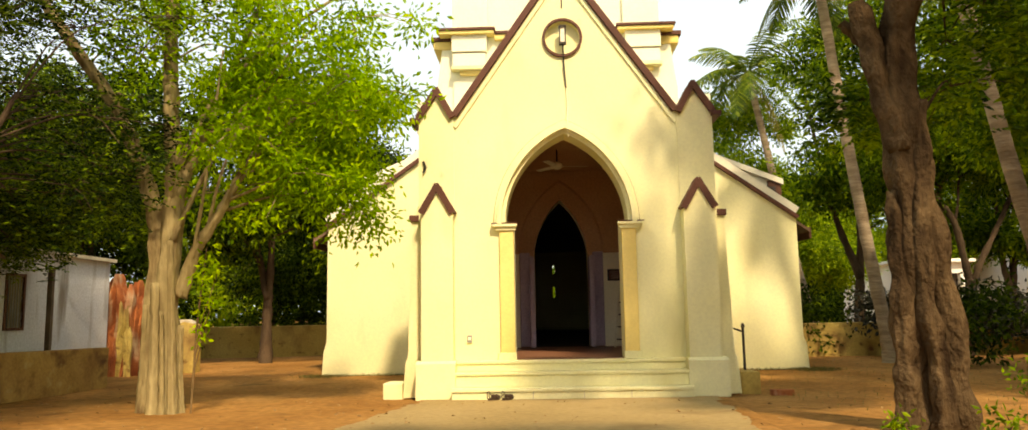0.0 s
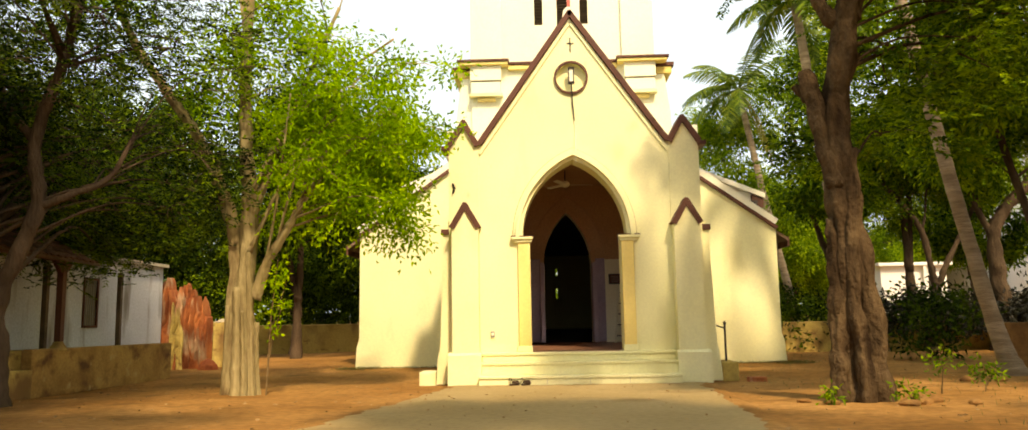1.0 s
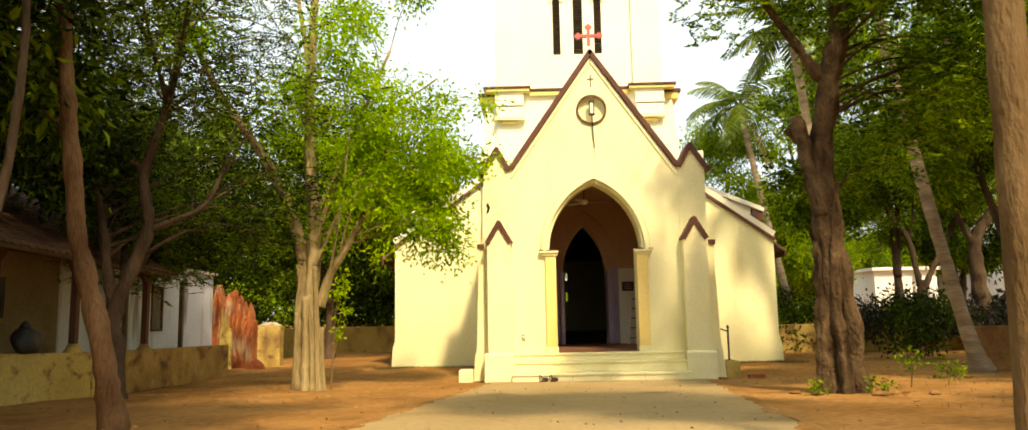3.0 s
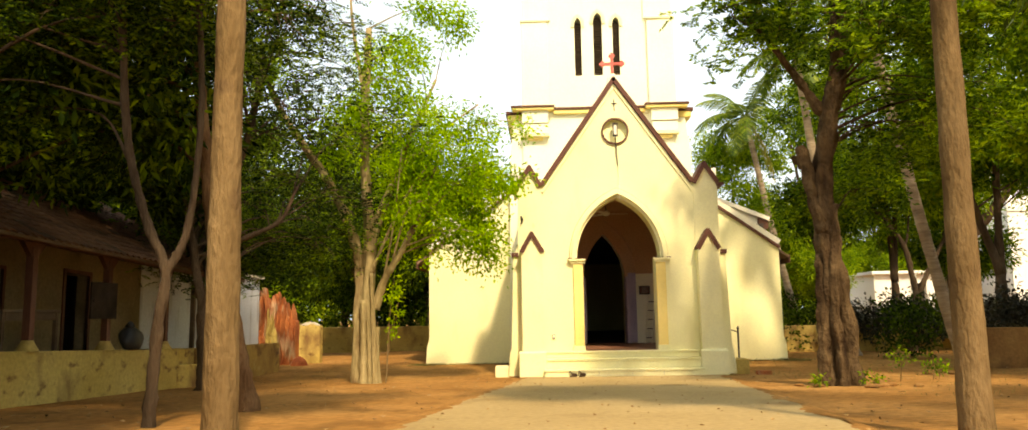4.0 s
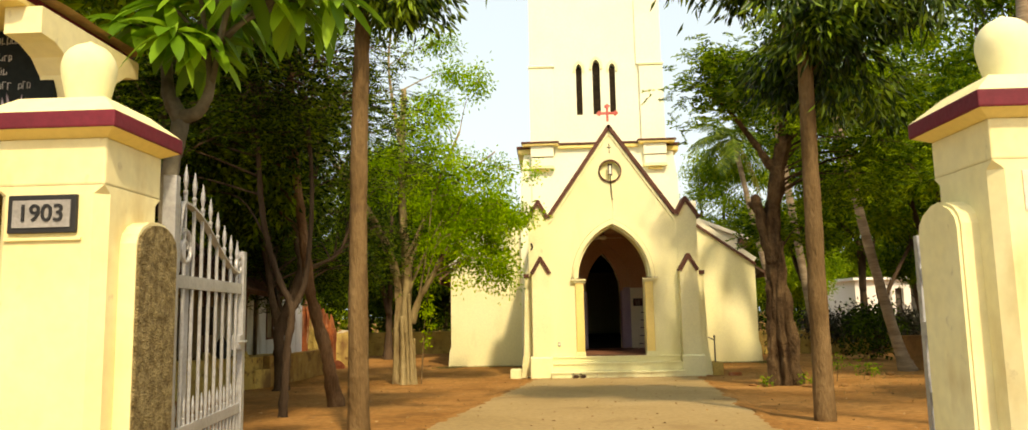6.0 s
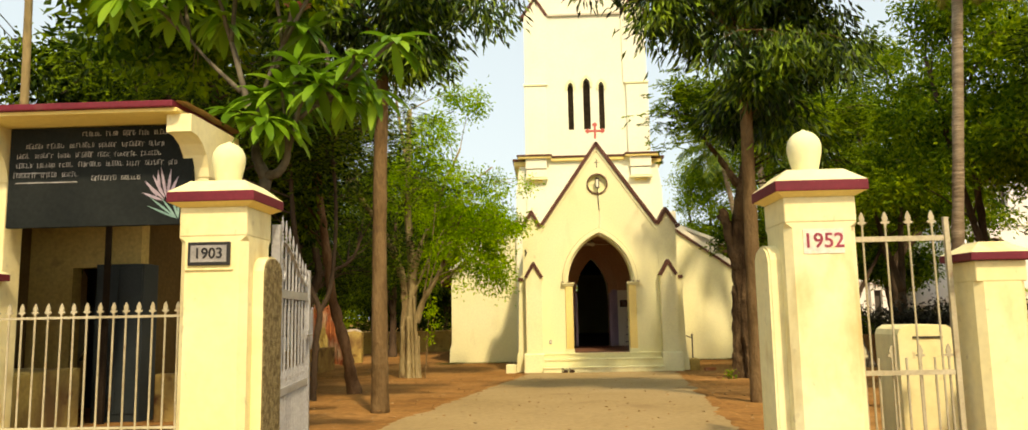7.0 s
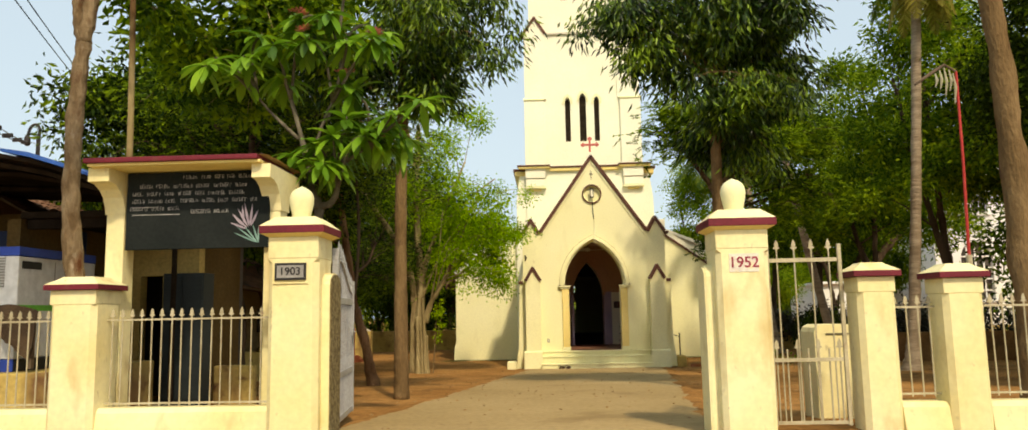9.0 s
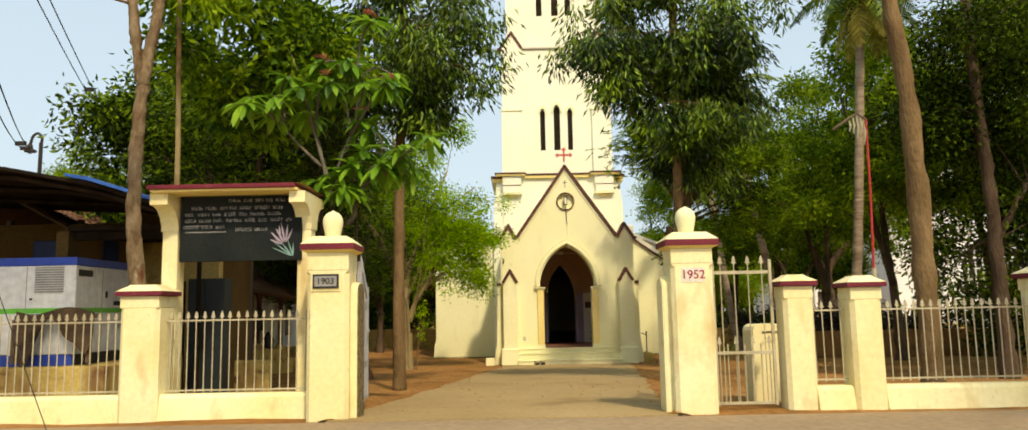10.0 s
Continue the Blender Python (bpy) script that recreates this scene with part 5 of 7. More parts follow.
# ---- generator shed ----
gs = thing("generator", "white enclosed diesel generator with green and blue bands", "generator", (-9.2, -16.18, 0.4))
X0, X1, Y0, Y1 = -9.61, -8.44, -17.8, -16.1
part("enclosure", one(X0, X1, Y0, Y1, 0.875, 2.19, 0.02), GENWHITE, gs)
part("green_band", one(X0 - 0.004, X1 + 0.004, Y0 - 0.004, Y1, 1.485, 1.56), GENGREEN, gs)
part("top_band", one(X0 - 0.004, X1 + 0.004, Y0 - 0.004, Y1, 2.195, 2.31), GENBLUE, gs)
part("blue_base", one(X0 - 0.004, X1 - 0.004, Y0 - 0.006, Y1, 0.715, 0.87), GENBLUE, gs)
part("black_base", one(X1 - 0.003, X1 + 0.004, Y0 + 0.01, Y1, 0.715, 0.87), BLACK, gs)
for k in range(11):
    part("vent_slat", one(-9.05, -8.62, Y0 - 0.012, Y0 - 0.001, 1.79 + k * 0.036, 1.811 + k * 0.036), GRANITE, gs)
part("panel_seam", one(-9.18, -9.17, Y0 - 0.006, Y0 - 0.001, 0.95, 2.2), GRANITE, gs)
part("door_latch", one(X1 + 0.001, X1 + 0.012, -16.95, -16.90, 1.72, 1.82), BLACK, gs)
part("panel_seam", one(X1 + 0.001, X1 + 0.005, -17.06, -17.05, 0.95, 2.15), GRANITE, gs)
part("bolt_cover", one(-9.12, -9.08, Y0 - 0.008, Y0 - 0.001, 1.68, 1.71), BLACK, gs)
part("plain_bar", one(X1 + 0.003, X1 + 0.006, -17.74, -17.35, 2.03, 2.13), BLACK, gs)
part("plain_bar", one(X1 + 0.005, X1 + 0.008, -16.7, -16.35, 1.60, 1.67), BLACK, gs)
cbn = thing("blue_cabinet", "dark blue steel cabinet standing behind the generator", "cabinet", (-9.6, -15.0, 0))
part("cabinet_body", one(-10.55, -9.25, -15.5, -15.0, -0.05, 2.84, 0.015), GENDARK, cbn)
part("cabinet_door", one(-9.90, -9.27, -15.52, -15.501, 0.9, 2.8, 0.006), GENDARK, cbn)
pb = thing("generator_plinth", "cream masonry plinth under the generator", "plinth", (-9.2, -16.18, 0))
# cream plinth given the ochre coat to put its shade into the colour
part("plinth_body", one(-12.88, -7.83, -18.05, -15.4, -0.05, 0.712, 0.03), OCHREWALL, pb)
sk = thing("sacking", "brown sacking draped over a low rail by the generator", "sack", (-7.6, -17.78, 1.0))
bm = bmesh.new()
rows = []
for j in range(7):
    rows.append([])
    for i in range(15):
        u, v = i / 14, j / 6
        x = -9.22 + 1.15 * u
        z = 1.46 - 0.62 * v * (0.6 + 0.6 * noise.noise((u * 4, 1, 0)) + 0.4 * math.sin(u * 9)) - 0.05 * math.sin(u * 7)
        y = -17.94 - 0.07 * v + 0.05 * noise.noise((u * 6, v * 4, 3))
        rows[-1].append((x, y, z))
va = [[bm.verts.new(p) for p in r] for r in rows]
vb = [[bm.verts.new((p[0], p[1] + 0.03, p[2] - 0.01)) for p in r] for r in rows]
for g in (va, vb):
    for r0, r1 in zip(g, g[1:]):
        for i in range(14):
            bm.faces.new((r0[i], r0[i + 1], r1[i + 1], r1[i]))
part("cloth", bm, SACK, sk, smooth=True)
part("support_rail", one(-9.25, -8.05, -17.92, -17.88, 1.34, 1.40), TIMBER, sk)
for x in (-9.25, -8.15):
    part("support_post", one(x - 0.03, x + 0.03, -17.93, -17.87, 0.70, 1.34), TIMBER, sk)

sd = thing("open_shed", "open shed with rusty sheet roof under a blue tarpaulin", "shed", (-9.5, -15.88, 0))
roof_pts = [(-13.38, 3.86), (-11.5, 3.75), (-9.3, 3.62), (-8.0, 3.36), (-7.1, 3.06)]
TP = [(-8.35, 3.435), (-8.0, 3.36), (-7.5, 3.20), (-7.1, 3.06), (-7.02, 2.95)]
prism(bm := bmesh.new(), [[(x, z) for x, z in roof_pts] + [(x, z - 0.05) for x, z in reversed(roof_pts)]], -18.28, -12.98)
part("roof_sheet", bm, DARKTIMBER, sd)
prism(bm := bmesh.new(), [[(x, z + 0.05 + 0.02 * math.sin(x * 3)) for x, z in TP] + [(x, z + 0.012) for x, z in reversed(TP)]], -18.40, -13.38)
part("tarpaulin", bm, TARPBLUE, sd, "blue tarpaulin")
# unseen side wall added to keep the shed dark inside
part("side_wall", one(-13.1, -13.0, -18.2, -12.99, -0.05, 3.4), SHADEWALL, sd)
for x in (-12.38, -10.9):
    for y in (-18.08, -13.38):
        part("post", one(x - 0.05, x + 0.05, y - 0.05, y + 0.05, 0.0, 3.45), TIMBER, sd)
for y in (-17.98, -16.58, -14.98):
    part("rafter", tube(bmesh.new(), [(x, y, z - 0.11) for x, z in roof_pts], [0.05] * 5, 5), DARKTIMBER, sd)
part("back_wall", one(-14, -9.5, -13.9, -13.7, -0.05, 3.3), SHADEWALL, sd)
part("gable_board", prism(bmesh.new(), [[(-9.49, 3.01), (-9.49, 3.50), (-8.0, 3.27), (-7.62, 3.14), (-7.62, 3.01)]], -14.2, -14.1), SHADEWALL, sd)

# street-side pieces
pw = thing("stay_wire", "thin dark stay wire slanting to the street", "wire", (-7.7, -20.78, 0))
part("wire", tube(bmesh.new(), [(-8.55, -20.68, 3.7), (-7.02, -20.68, -0.02)], [0.006, 0.006], 5), IRON, pw)

# ---- verandah house ----
hs = thing("verandah_house", "old whitewashed house with clay-tiled verandah roof on wooden posts", "house", (-11.5, 0, 0), sloping=True)
HX = -9.6
part("platform", one(-13.6, HX - 0.2, -13.5, 3.4, -0.05, 0.70, 0.02), OCHREWALL, hs)
seg = [(-13.5, -3.1, 0.78, OCHREWALL), (-1.9, 3.3, 0.80, MUDOCHRE)]
for a, b, z, coat in seg:
    part("parapet", one(HX - 0.198, HX, a, b, -0.06, z, 0.03), coat, hs, "stained ochre verandah parapet")
part("parapet_step", one(HX - 0.19, HX + 0.05, -3.08, -1.92, -0.06, 0.45, 0.03), OCHREWALL, hs)
wx = -11.3
holes = [[(-11.2, 0.72), (-11.2, 2.35), (-10.4, 2.35), (-10.4, 0.72)], [(-6.9, 1.15), (-6.9, 2.2), (-6.2, 2.2), (-6.2, 1.15)], [(-4.4, 0.72), (-4.4, 2.3), (-3.6, 2.3), (-3.6, 0.72)], [(2.45, 1.25), (2.45, 2.3), (2.95, 2.3), (2.95, 1.25)]]
part("front_wall", prism(bmesh.new(), [[(-13.5, 0.7), (-13.5, 3.1), (-1.5, 3.1), (-1.5, 0.7)]] + holes[:3], wx - 0.25, wx, "x"), VERWALL, hs, "stained whitewashed verandah wall, roof shade put into its colour")
part("room_wall", prism(bmesh.new(), [[(-1.499, 0.7), (-1.499, 2.85), (6.2, 2.8), (6.2, 0.0), (3.4, 0.0), (3.4, 0.7)]] + holes[3:], wx - 0.25, wx - 0.003, "x"), WHITE, hs, "bluish whitewashed wall, flaking")
part("end_wall", one(-13.5, wx - 0.25, 5.95, 6.2, -0.05, 2.75), WHITE, hs)
part("end_wall", one(-15.0, wx - 0.25, -13.5, -13.25, -0.05, 3.1), WHITE, hs)
part("back_wall", one(-15.2, -15.0, -13.5, -1.5, -0.05, 3.1), WHITE, hs)
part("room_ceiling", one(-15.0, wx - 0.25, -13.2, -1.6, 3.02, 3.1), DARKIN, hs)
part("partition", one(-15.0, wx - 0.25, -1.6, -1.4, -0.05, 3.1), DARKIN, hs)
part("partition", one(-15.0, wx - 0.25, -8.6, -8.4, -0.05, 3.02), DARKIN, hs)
part("back_wall", one(-13.7, -13.5, -1.39, 6.2, -0.05, 2.72), WHITE, hs)
part("room_ceiling", one(-13.7, wx + 0.12, -1.39, 6.3, 2.81, 2.89), ROOFCON, hs)
for y0, z0, z1, w in ((-11.2, 0.7, 2.35, 0.8), (-4.4, 0.7, 2.3, 0.8)):
    part("door_frame", one(wx - 0.05, wx + 0.03, y0 - 0.08, y0, z0, z1 + 0.08, 0.006), WOOD, hs)
    part("door_frame", one(wx - 0.05, wx + 0.03, y0 + w, y0 + w + 0.08, z0, z1 + 0.08, 0.006), WOOD, hs)
    part("door_head", one(wx - 0.05, wx + 0.03, y0, y0 + w, z1, z1 + 0.08, 0.006), WOOD, hs)
for y0, z0, z1, w in ((-6.9, 1.15, 2.2, 0.7), (2.45, 1.25, 2.3, 0.5)):
    wf = part("window", one(wx - 0.04, wx + 0.025, y0 - 0.06, y0, z0 - 0.06, z1 + 0.06, 0.005), WOOD, hs)
    part("frame", one(wx - 0.04, wx + 0.025, y0 + w, y0 + w + 0.06, z0 - 0.06, z1 + 0.06, 0.005), WOOD, wf)
    part("frame", one(wx - 0.04, wx + 0.025, y0, y0 + w, z1, z1 + 0.06, 0.005), WOOD, wf)
    part("sill", one(wx - 0.04, wx + 0.05, y0, y0 + w, z0 - 0.06, z0, 0.005), WOOD, wf)
    for k in range(6):
        y = y0 + w * (k + 0.5) / 6
        part("window_bar", one(wx - 0.03, wx - 0.012, y - 0.009, y + 0.009, z0, z1), PICKET, wf)
# posts on rounded bases
for y in (-12.1, -9.95, -7.82, -5.71, -3.55, -1.0):
    b = part("post_base", lathe(bmesh.new(), HX - 0.1, y, [(0.17, 0.76), (0.16, 0.80), (0.11, 0.88), (0.08, 0.94)], 14), OCHREWALL, hs, smooth=True)
    part("post", one(HX - 0.16, HX - 0.04, y - 0.06, y + 0.06, 0.93, 2.36, 0.01), WOOD, hs, "dark red wooden verandah post")
    part("post_bracket", prism(bmesh.new(), [[(y - 0.28, 2.42), (y + 0.28, 2.42), (y + 0.07, 2.2), (y - 0.07, 2.2)]], HX - 0.14, HX - 0.06, "x"), WOOD, hs)
part("eave_beam", one(HX - 0.17, HX - 0.03, -13.5, -0.8, 2.42, 2.52), WOOD, hs)
for y in (0.4, 3.25):
    part("leaning_post", one(-10.95, -10.85, y - 0.05, y + 0.05, 0.7, 2.5, 0.006), TIMBER, hs)
# tiled roof: slope from the eave up to the ridge
ex, ez, rx_, rz_ = -9.15, 2.40, -13.5, 4.75
part("roof_boarding", prism(bmesh.new(), [[(ex, ez), (rx_, rz_), (rx_, rz_ - 0.05), (ex, ez - 0.05)]], -14.0, -0.7), TIMBER, hs)
part("roof_back", prism(bmesh.new(), [[(rx_, rz_), (-17.5, 2.6), (-17.5, 2.54), (rx_, rz_ - 0.06)]], -14.0, -0.7), TILE, hs)
d = Vector((rx_ - ex, 0, rz_ - ez))
slope_len = d.length
pitch_ = math.atan2(rz_ - ez, -(rx_ - ex))
tile_me = bpy.data.meshes.new("roof_tile")
bm = bmesh.new()
prof = [(-0.10, 0.0), (-0.055, 0.035), (0.0, 0.045), (0.05, 0.03), (0.10, 0.0)]
va = [bm.verts.new((u, 0, h + 0.015)) for u, h in prof]
vb = [bm.verts.new((u * 0.94, 0.30, h - 0.005)) for u, h in prof]
vc = [bm.verts.new((u, 0, h)) for u, h in prof]
for i in range(4):
    bm.faces.new((va[i], va[i + 1], vb[i + 1], vb[i]))
    bm.faces.new((vc[i], vc[i + 1], va[i + 1], va[i]))
bm.to_mesh(tile_me)
bm.free()
tile_me.materials.append(TILE)
base_m = Matrix((((0, math.cos(pitch_) * -1, math.sin(pitch_), 0)), ((1, 0, 0, 0)), ((0, math.sin(pitch_), math.cos(pitch_), 0)), (0, 0, 0, 1)))
spare = bmesh.new()
rt = random.Random(3)
nrow, ncol = int(slope_len / 0.25), int(13.2 / 0.195)
made_tiles = 0
tv, tf = [], []
tile_v = [v.co.copy() for v in tile_me.vertices]
tile_f = [list(p.vertices) for p in tile_me.polygons]
for r in range(nrow):
    for c in range(ncol):
        y = -13.95 + (c + 0.5) * 0.195 + rt.uniform(-0.008, 0.008)
        s = r * 0.25 - 0.06 + rt.uniform(-0.012, 0.012)
        p = Vector((ex, y, ez + climb(y))) + d.normalized() * s
        m = Matrix.Translation(p) @ base_m @ Matrix.Rotation(rt.uniform(-0.04, 0.04), 4, "Z")
        if made_tiles < 300 and r < 6 and -11.0 < y < -0.9:
            o = new("roof_tile", tile_me)
            o.parent = hs
            o.matrix_parent_inverse = parent_world(hs).inverted()
            o.matrix_basis = m
            made_tiles += 1
        else:
            k = len(tv)
            tv += [tuple(m @ v) for v in tile_v]
            tf += [[k + i for i in f] for f in tile_f]
spare.free()
me = bpy.data.meshes.new("roof_tiles")
me.from_pydata(tv, [], tf)
tagged(link("roof_tiles", me, TILE, hs), kind="stuff")

# verandah things
tb = thing("verandah_table", "dark wooden table standing on the verandah", "table", (-10.6, -6.8, 0.7))
part("tabletop", one(-10.95, -10.3, -7.55, -6.05, 1.40, 1.45, 0.008), TIMBER, tb)
for x in (-10.89, -10.36):
    for y in (-7.48, -6.12):
        part("leg", one(x - 0.03, x + 0.03, y - 0.03, y + 0.03, 0.7, 1.40), TIMBER, tb)
part("rail", one(-10.39, -10.33, -7.44, -6.16, 1.28, 1.40), TIMBER, tb)
bd = thing("wall_board", "dark wooden notice board hung on a verandah post", "board", (-9.6, -5.95, 1.3))
part("panel_body", one(-9.58, -9.545, -6.45, -5.65, 1.32, 1.95, 0.006), DARKTIMBER, bd)
part("panel_batten", one(-9.546, -9.53, -6.4, -5.7, 1.6, 1.66), DARKTIMBER, bd)
bu = thing("black_bundle", "black cloth bundle on the verandah parapet", "bundle", (-9.65, -4.9, 0.78))
bm = bmesh.new()
bmesh.ops.create_icosphere(bm, subdivisions=3, radius=0.24)
for v in bm.verts:
    v.co *= 1 + 0.25 * noise.noise(v.co * 5)
    v.co = Vector((v.co.x * 0.7 - 9.66, v.co.y * 1.25 - 4.9, max(v.co.z, -0.2) * 1.0 + 0.98))
part("cloth", bm, BLACK, bu, smooth=True)
part("knot", lathe(bmesh.new(), -9.66, -4.95, [(0.05, 1.16), (0.09, 1.22), (0.05, 1.28), (0.02, 1.31)], 8), BLACK, bu, smooth=True)

# ruined mud-brick wall end
rp = thing("ruined_wall", "eroded red mud-brick wall end with peeling plaster", "ruin", (-10.7, 6.7, 0))


def ruin_slab(x0, x1, y, thick, h0, h1, seed, groove):
    """A ragged standing slab: a fine grid on each face, pushed in and out by noise along upright grooves."""
    bm = bmesh.new()
    nx, nz = 22, 26
    faces = []
    for side_ in (-1, 1):
        grid = []
        for i in range(nx + 1):
            u = i / nx
            hh = (h0 + (h1 - h0) * u) * (1 + 0.34 * noise.noise((u * 7, seed, 0)) + 0.08 * noise.noise((u * 19, seed, 3)))
            col = []
            for k in range(nz + 1):
                z = hh * k / nz - 0.05
                x = x0 + (x1 - x0) * u + 0.05 * noise.noise((z * 2, u * 3, seed))
                g = groove * noise.noise((u * 9, z * 0.7, seed + 5)) + 0.06 * noise.noise((u * 22, z * 4, seed))
                col.append(bm.verts.new((x, y + side_ * (thick + g) * (0.55 + 0.45 * (1 - k / nz) ** 0.5), z)))
            grid.append(col)
        faces.append(grid)
        for i in range(nx):
            for k in range(nz):
                bm.faces.new((grid[i][k], grid[i + 1][k], grid[i + 1][k + 1], grid[i][k + 1]))
    a, c = faces
    for k in range(nz):
        bm.faces.new((a[0][k], a[0][k + 1], c[0][k + 1], c[0][k]))
        bm.faces.new((a[nx][k], a[nx][k + 1], c[nx][k + 1], c[nx][k]))
    for i in range(nx):
        bm.faces.new((a[i][nz], a[i + 1][nz], c[i + 1][nz], c[i][nz]))
    return bm


part("wall_end", ruin_slab(-11.75, -10.85, 6.6, 0.28, 2.35, 2.45, 1.3, 0.42), RUIN, rp)
part("broken_pier", ruin_slab(-10.98, -10.25, 6.95, 0.26, 2.5, 1.5, 4.1, 0.40), RUIN, rp)
part("plaster_flake", ruin_slab(-11.05, -10.72, 6.28, 0.05, 1.7, 1.25, 7.7, 0.05), OCHREWALL, rp)
part("fallen_lump", lathe(bmesh.new(), -9.9, 6.1, [(0.3, -0.04), (0.26, 0.1), (0.14, 0.22), (0.04, 0.27)], 8), RUIN, rp)
rub = thing("rubble_wall", "crumbling cream wall stub beside the house", "wall", (-10.1, 7.5, 0))
part("stub", prism(bmesh.new(), [[(-10.65, -0.05), (-10.65, 1.2), (-10.4, 1.28), (-10.2, 1.22), (-9.9, 1.3), (-9.6, 1.22), (-9.6, -0.05)]], 7.4, 7.75), OCHREWALL, rub)
part("coping_stones", prism(bmesh.new(), [[(-10.3, 1.26), (-10.1, 1.36), (-9.85, 1.36), (-9.65, 1.25)]], 7.42, 7.7), ROOFCON, rub)

# boundary walls
bw_ = one(-30, -5.65, 15.0, 15.25, -0.1, 1.08, 0.03)
tagged(part("wall_back_left", bw_, OCHREWALL, None), "long ochre plastered compound wall with dark stains", "wall", kind="structure")
bw_ = one(5.65, 21.0, 9.9, 10.15, -0.1, 0.95, 0.03)
tagged(part("wall_back_right", bw_, OCHREWALL, None), "low ochre plastered compound wall behind the trees", "wall", kind="structure")
bw_ = one(8.5, 24.0, 0.55, 0.799, -0.1, 1.0, 0.03)
tagged(part("wall_cross_right", bw_, REDWALL, None), "low brown earth wall with dark stains", "wall", kind="structure")
bw_ = one(17.0, 17.25, -18.4, 0.549, -0.1, 1.4, 0.03)
tagged(part("wall_side_right", bw_, OCHREWALL, None), "ochre compound wall along the yard side", "wall", kind="structure")

# white neighbouring building
nh = thing("white_house", "tall white neighbouring building with arched barred windows", "house", (29.8, 26, 0))
wins = [(25.0 + 3.3 * i, z) for z in (2.2, 7.6) for i in range(4)]
part("front_wall", prism(bmesh.new(), [[(22.5, -0.05), (22.5, 12.6), (37.8, 12.6), (37.8, -0.05)]] + [arch(x, 0.95, z, z + 2.6, 1.05, 6) for x, z in wins], 22.0, 22.4), PALEHOUSE, nh)
part("side_wall", one(22.5, 22.9, 22.401, 32, -0.05, 12.6), PALEHOUSE, nh)
part("far_wall", one(37.4, 37.8, 22.401, 32, -0.05, 12.6), PALEHOUSE, nh)
part("roof", one(22.2, 38.1, 21.6, 32.2, 12.6, 12.9, 0.04), PALEHOUSE, nh)
part("string_course", one(22.45, 37.85, 21.92, 21.999, 6.5, 6.7, 0.02), PALEHOUSE, nh)
for x, z in wins:
    w = part("window", one(x - 1.0, x + 1.0, 22.3, 22.34, z - 0.05, z + 3.7), DARKIN, nh)
    for k in range(3):
        part("glazing_bar", one(x - 0.5 + k * 0.5 - 0.04, x - 0.5 + k * 0.5 + 0.04, 22.16, 22.22, z, z + 3.3), PALEHOUSE, w)
    for k in range(4):
        part("cross_bar", one(x - 0.95, x + 0.95, 22.10, 22.158, z + 0.55 + k * 0.7, z + 0.63 + k * 0.7), PALEHOUSE, w)
    part("window_sill", one(x - 1.1, x + 1.1, 21.85, 21.998, z - 0.14, z - 0.01), PALEHOUSE, w)
fh = thing("far_building", "low white-washed flat-roofed building beyond the compound wall", "building", (17.5, 24, 0))
part("wall", prism(bmesh.new(), [[(16.2, 0), (16.2, 3.4), (19.4, 3.4), (19.4, 0)], [(18.5, 0.9), (18.5, 2.9), (19.0, 2.9), (19.0, 0.9)]], 24, 24.3), PALEHOUSE, fh)
part("window_dark", one(18.4, 19.1, 24.32, 24.36, 0.8, 3.0), DARKIN, fh)
part("roof", one(16.0, 19.6, 23.7, 31, 3.4, 3.56, 0.02), PALEHOUSE, fh)
part("side", one(16.2, 16.5, 24.301, 31, 0, 3.4), PALEHOUSE, fh)
part("verandah_post", one(18.2, 18.32, 23.75, 23.87, 0, 3.399), PALEHOUSE, fh)

# ---- trees ----
def leaf_cloud(name, pos, axis, length, width, mat, parent, rng, curl=0.25, kind="stuff"):
    """Many small folded leaves as one mesh. pos, axis: (n, 3)."""
    n = len(pos)
    pos = pos + np.stack([np.zeros(n), np.zeros(n), np.array([lift_of(parent, y) for y in pos[:, 1]])], 1)
    axis = axis / np.linalg.norm(axis, axis=1, keepdims=True)
    ref = rng.normal(size=(n, 3))
    side = np.cross(axis, ref)
    side /= np.linalg.norm(side, axis=1, keepdims=True) + 1e-9
    nor = np.cross(side, axis)
    L = length * rng.uniform(0.65, 1.25, (n, 1))
    W = width * rng.uniform(0.7, 1.2, (n, 1))
    fold = W * curl
    v = np.empty((n, 4, 3))
    v[:, 0] = pos
    v[:, 1] = pos + axis * L * 0.45 + side * W * 0.5 + nor * fold
    v[:, 2] = pos + axis * L - nor * L * 0.12
    v[:, 3] = pos + axis * L * 0.45 - side * W * 0.5 + nor * fold
    me = bpy.data.meshes.new(name)
    me.vertices.add(n * 4)
    me.vertices.foreach_set("co", v.reshape(-1))
    idx = np.arange(n)[:, None] * 4 + np.array([0, 1, 2, 0, 2, 3])
    me.loops.add(n * 6)
    me.loops.foreach_set("vertex_index", idx.reshape(-1).astype(np.int32))
    me.polygons.add(n * 2)
    me.polygons.foreach_set("loop_start", np.arange(n * 2, dtype=np.int32) * 3)
    me.polygons.foreach_set("loop_total", np.full(n * 2, 3, dtype=np.int32))
    me.update(calc_edges=True)
    ob = link(name, me, mat, parent)
    return tagged(ob, kind=kind)


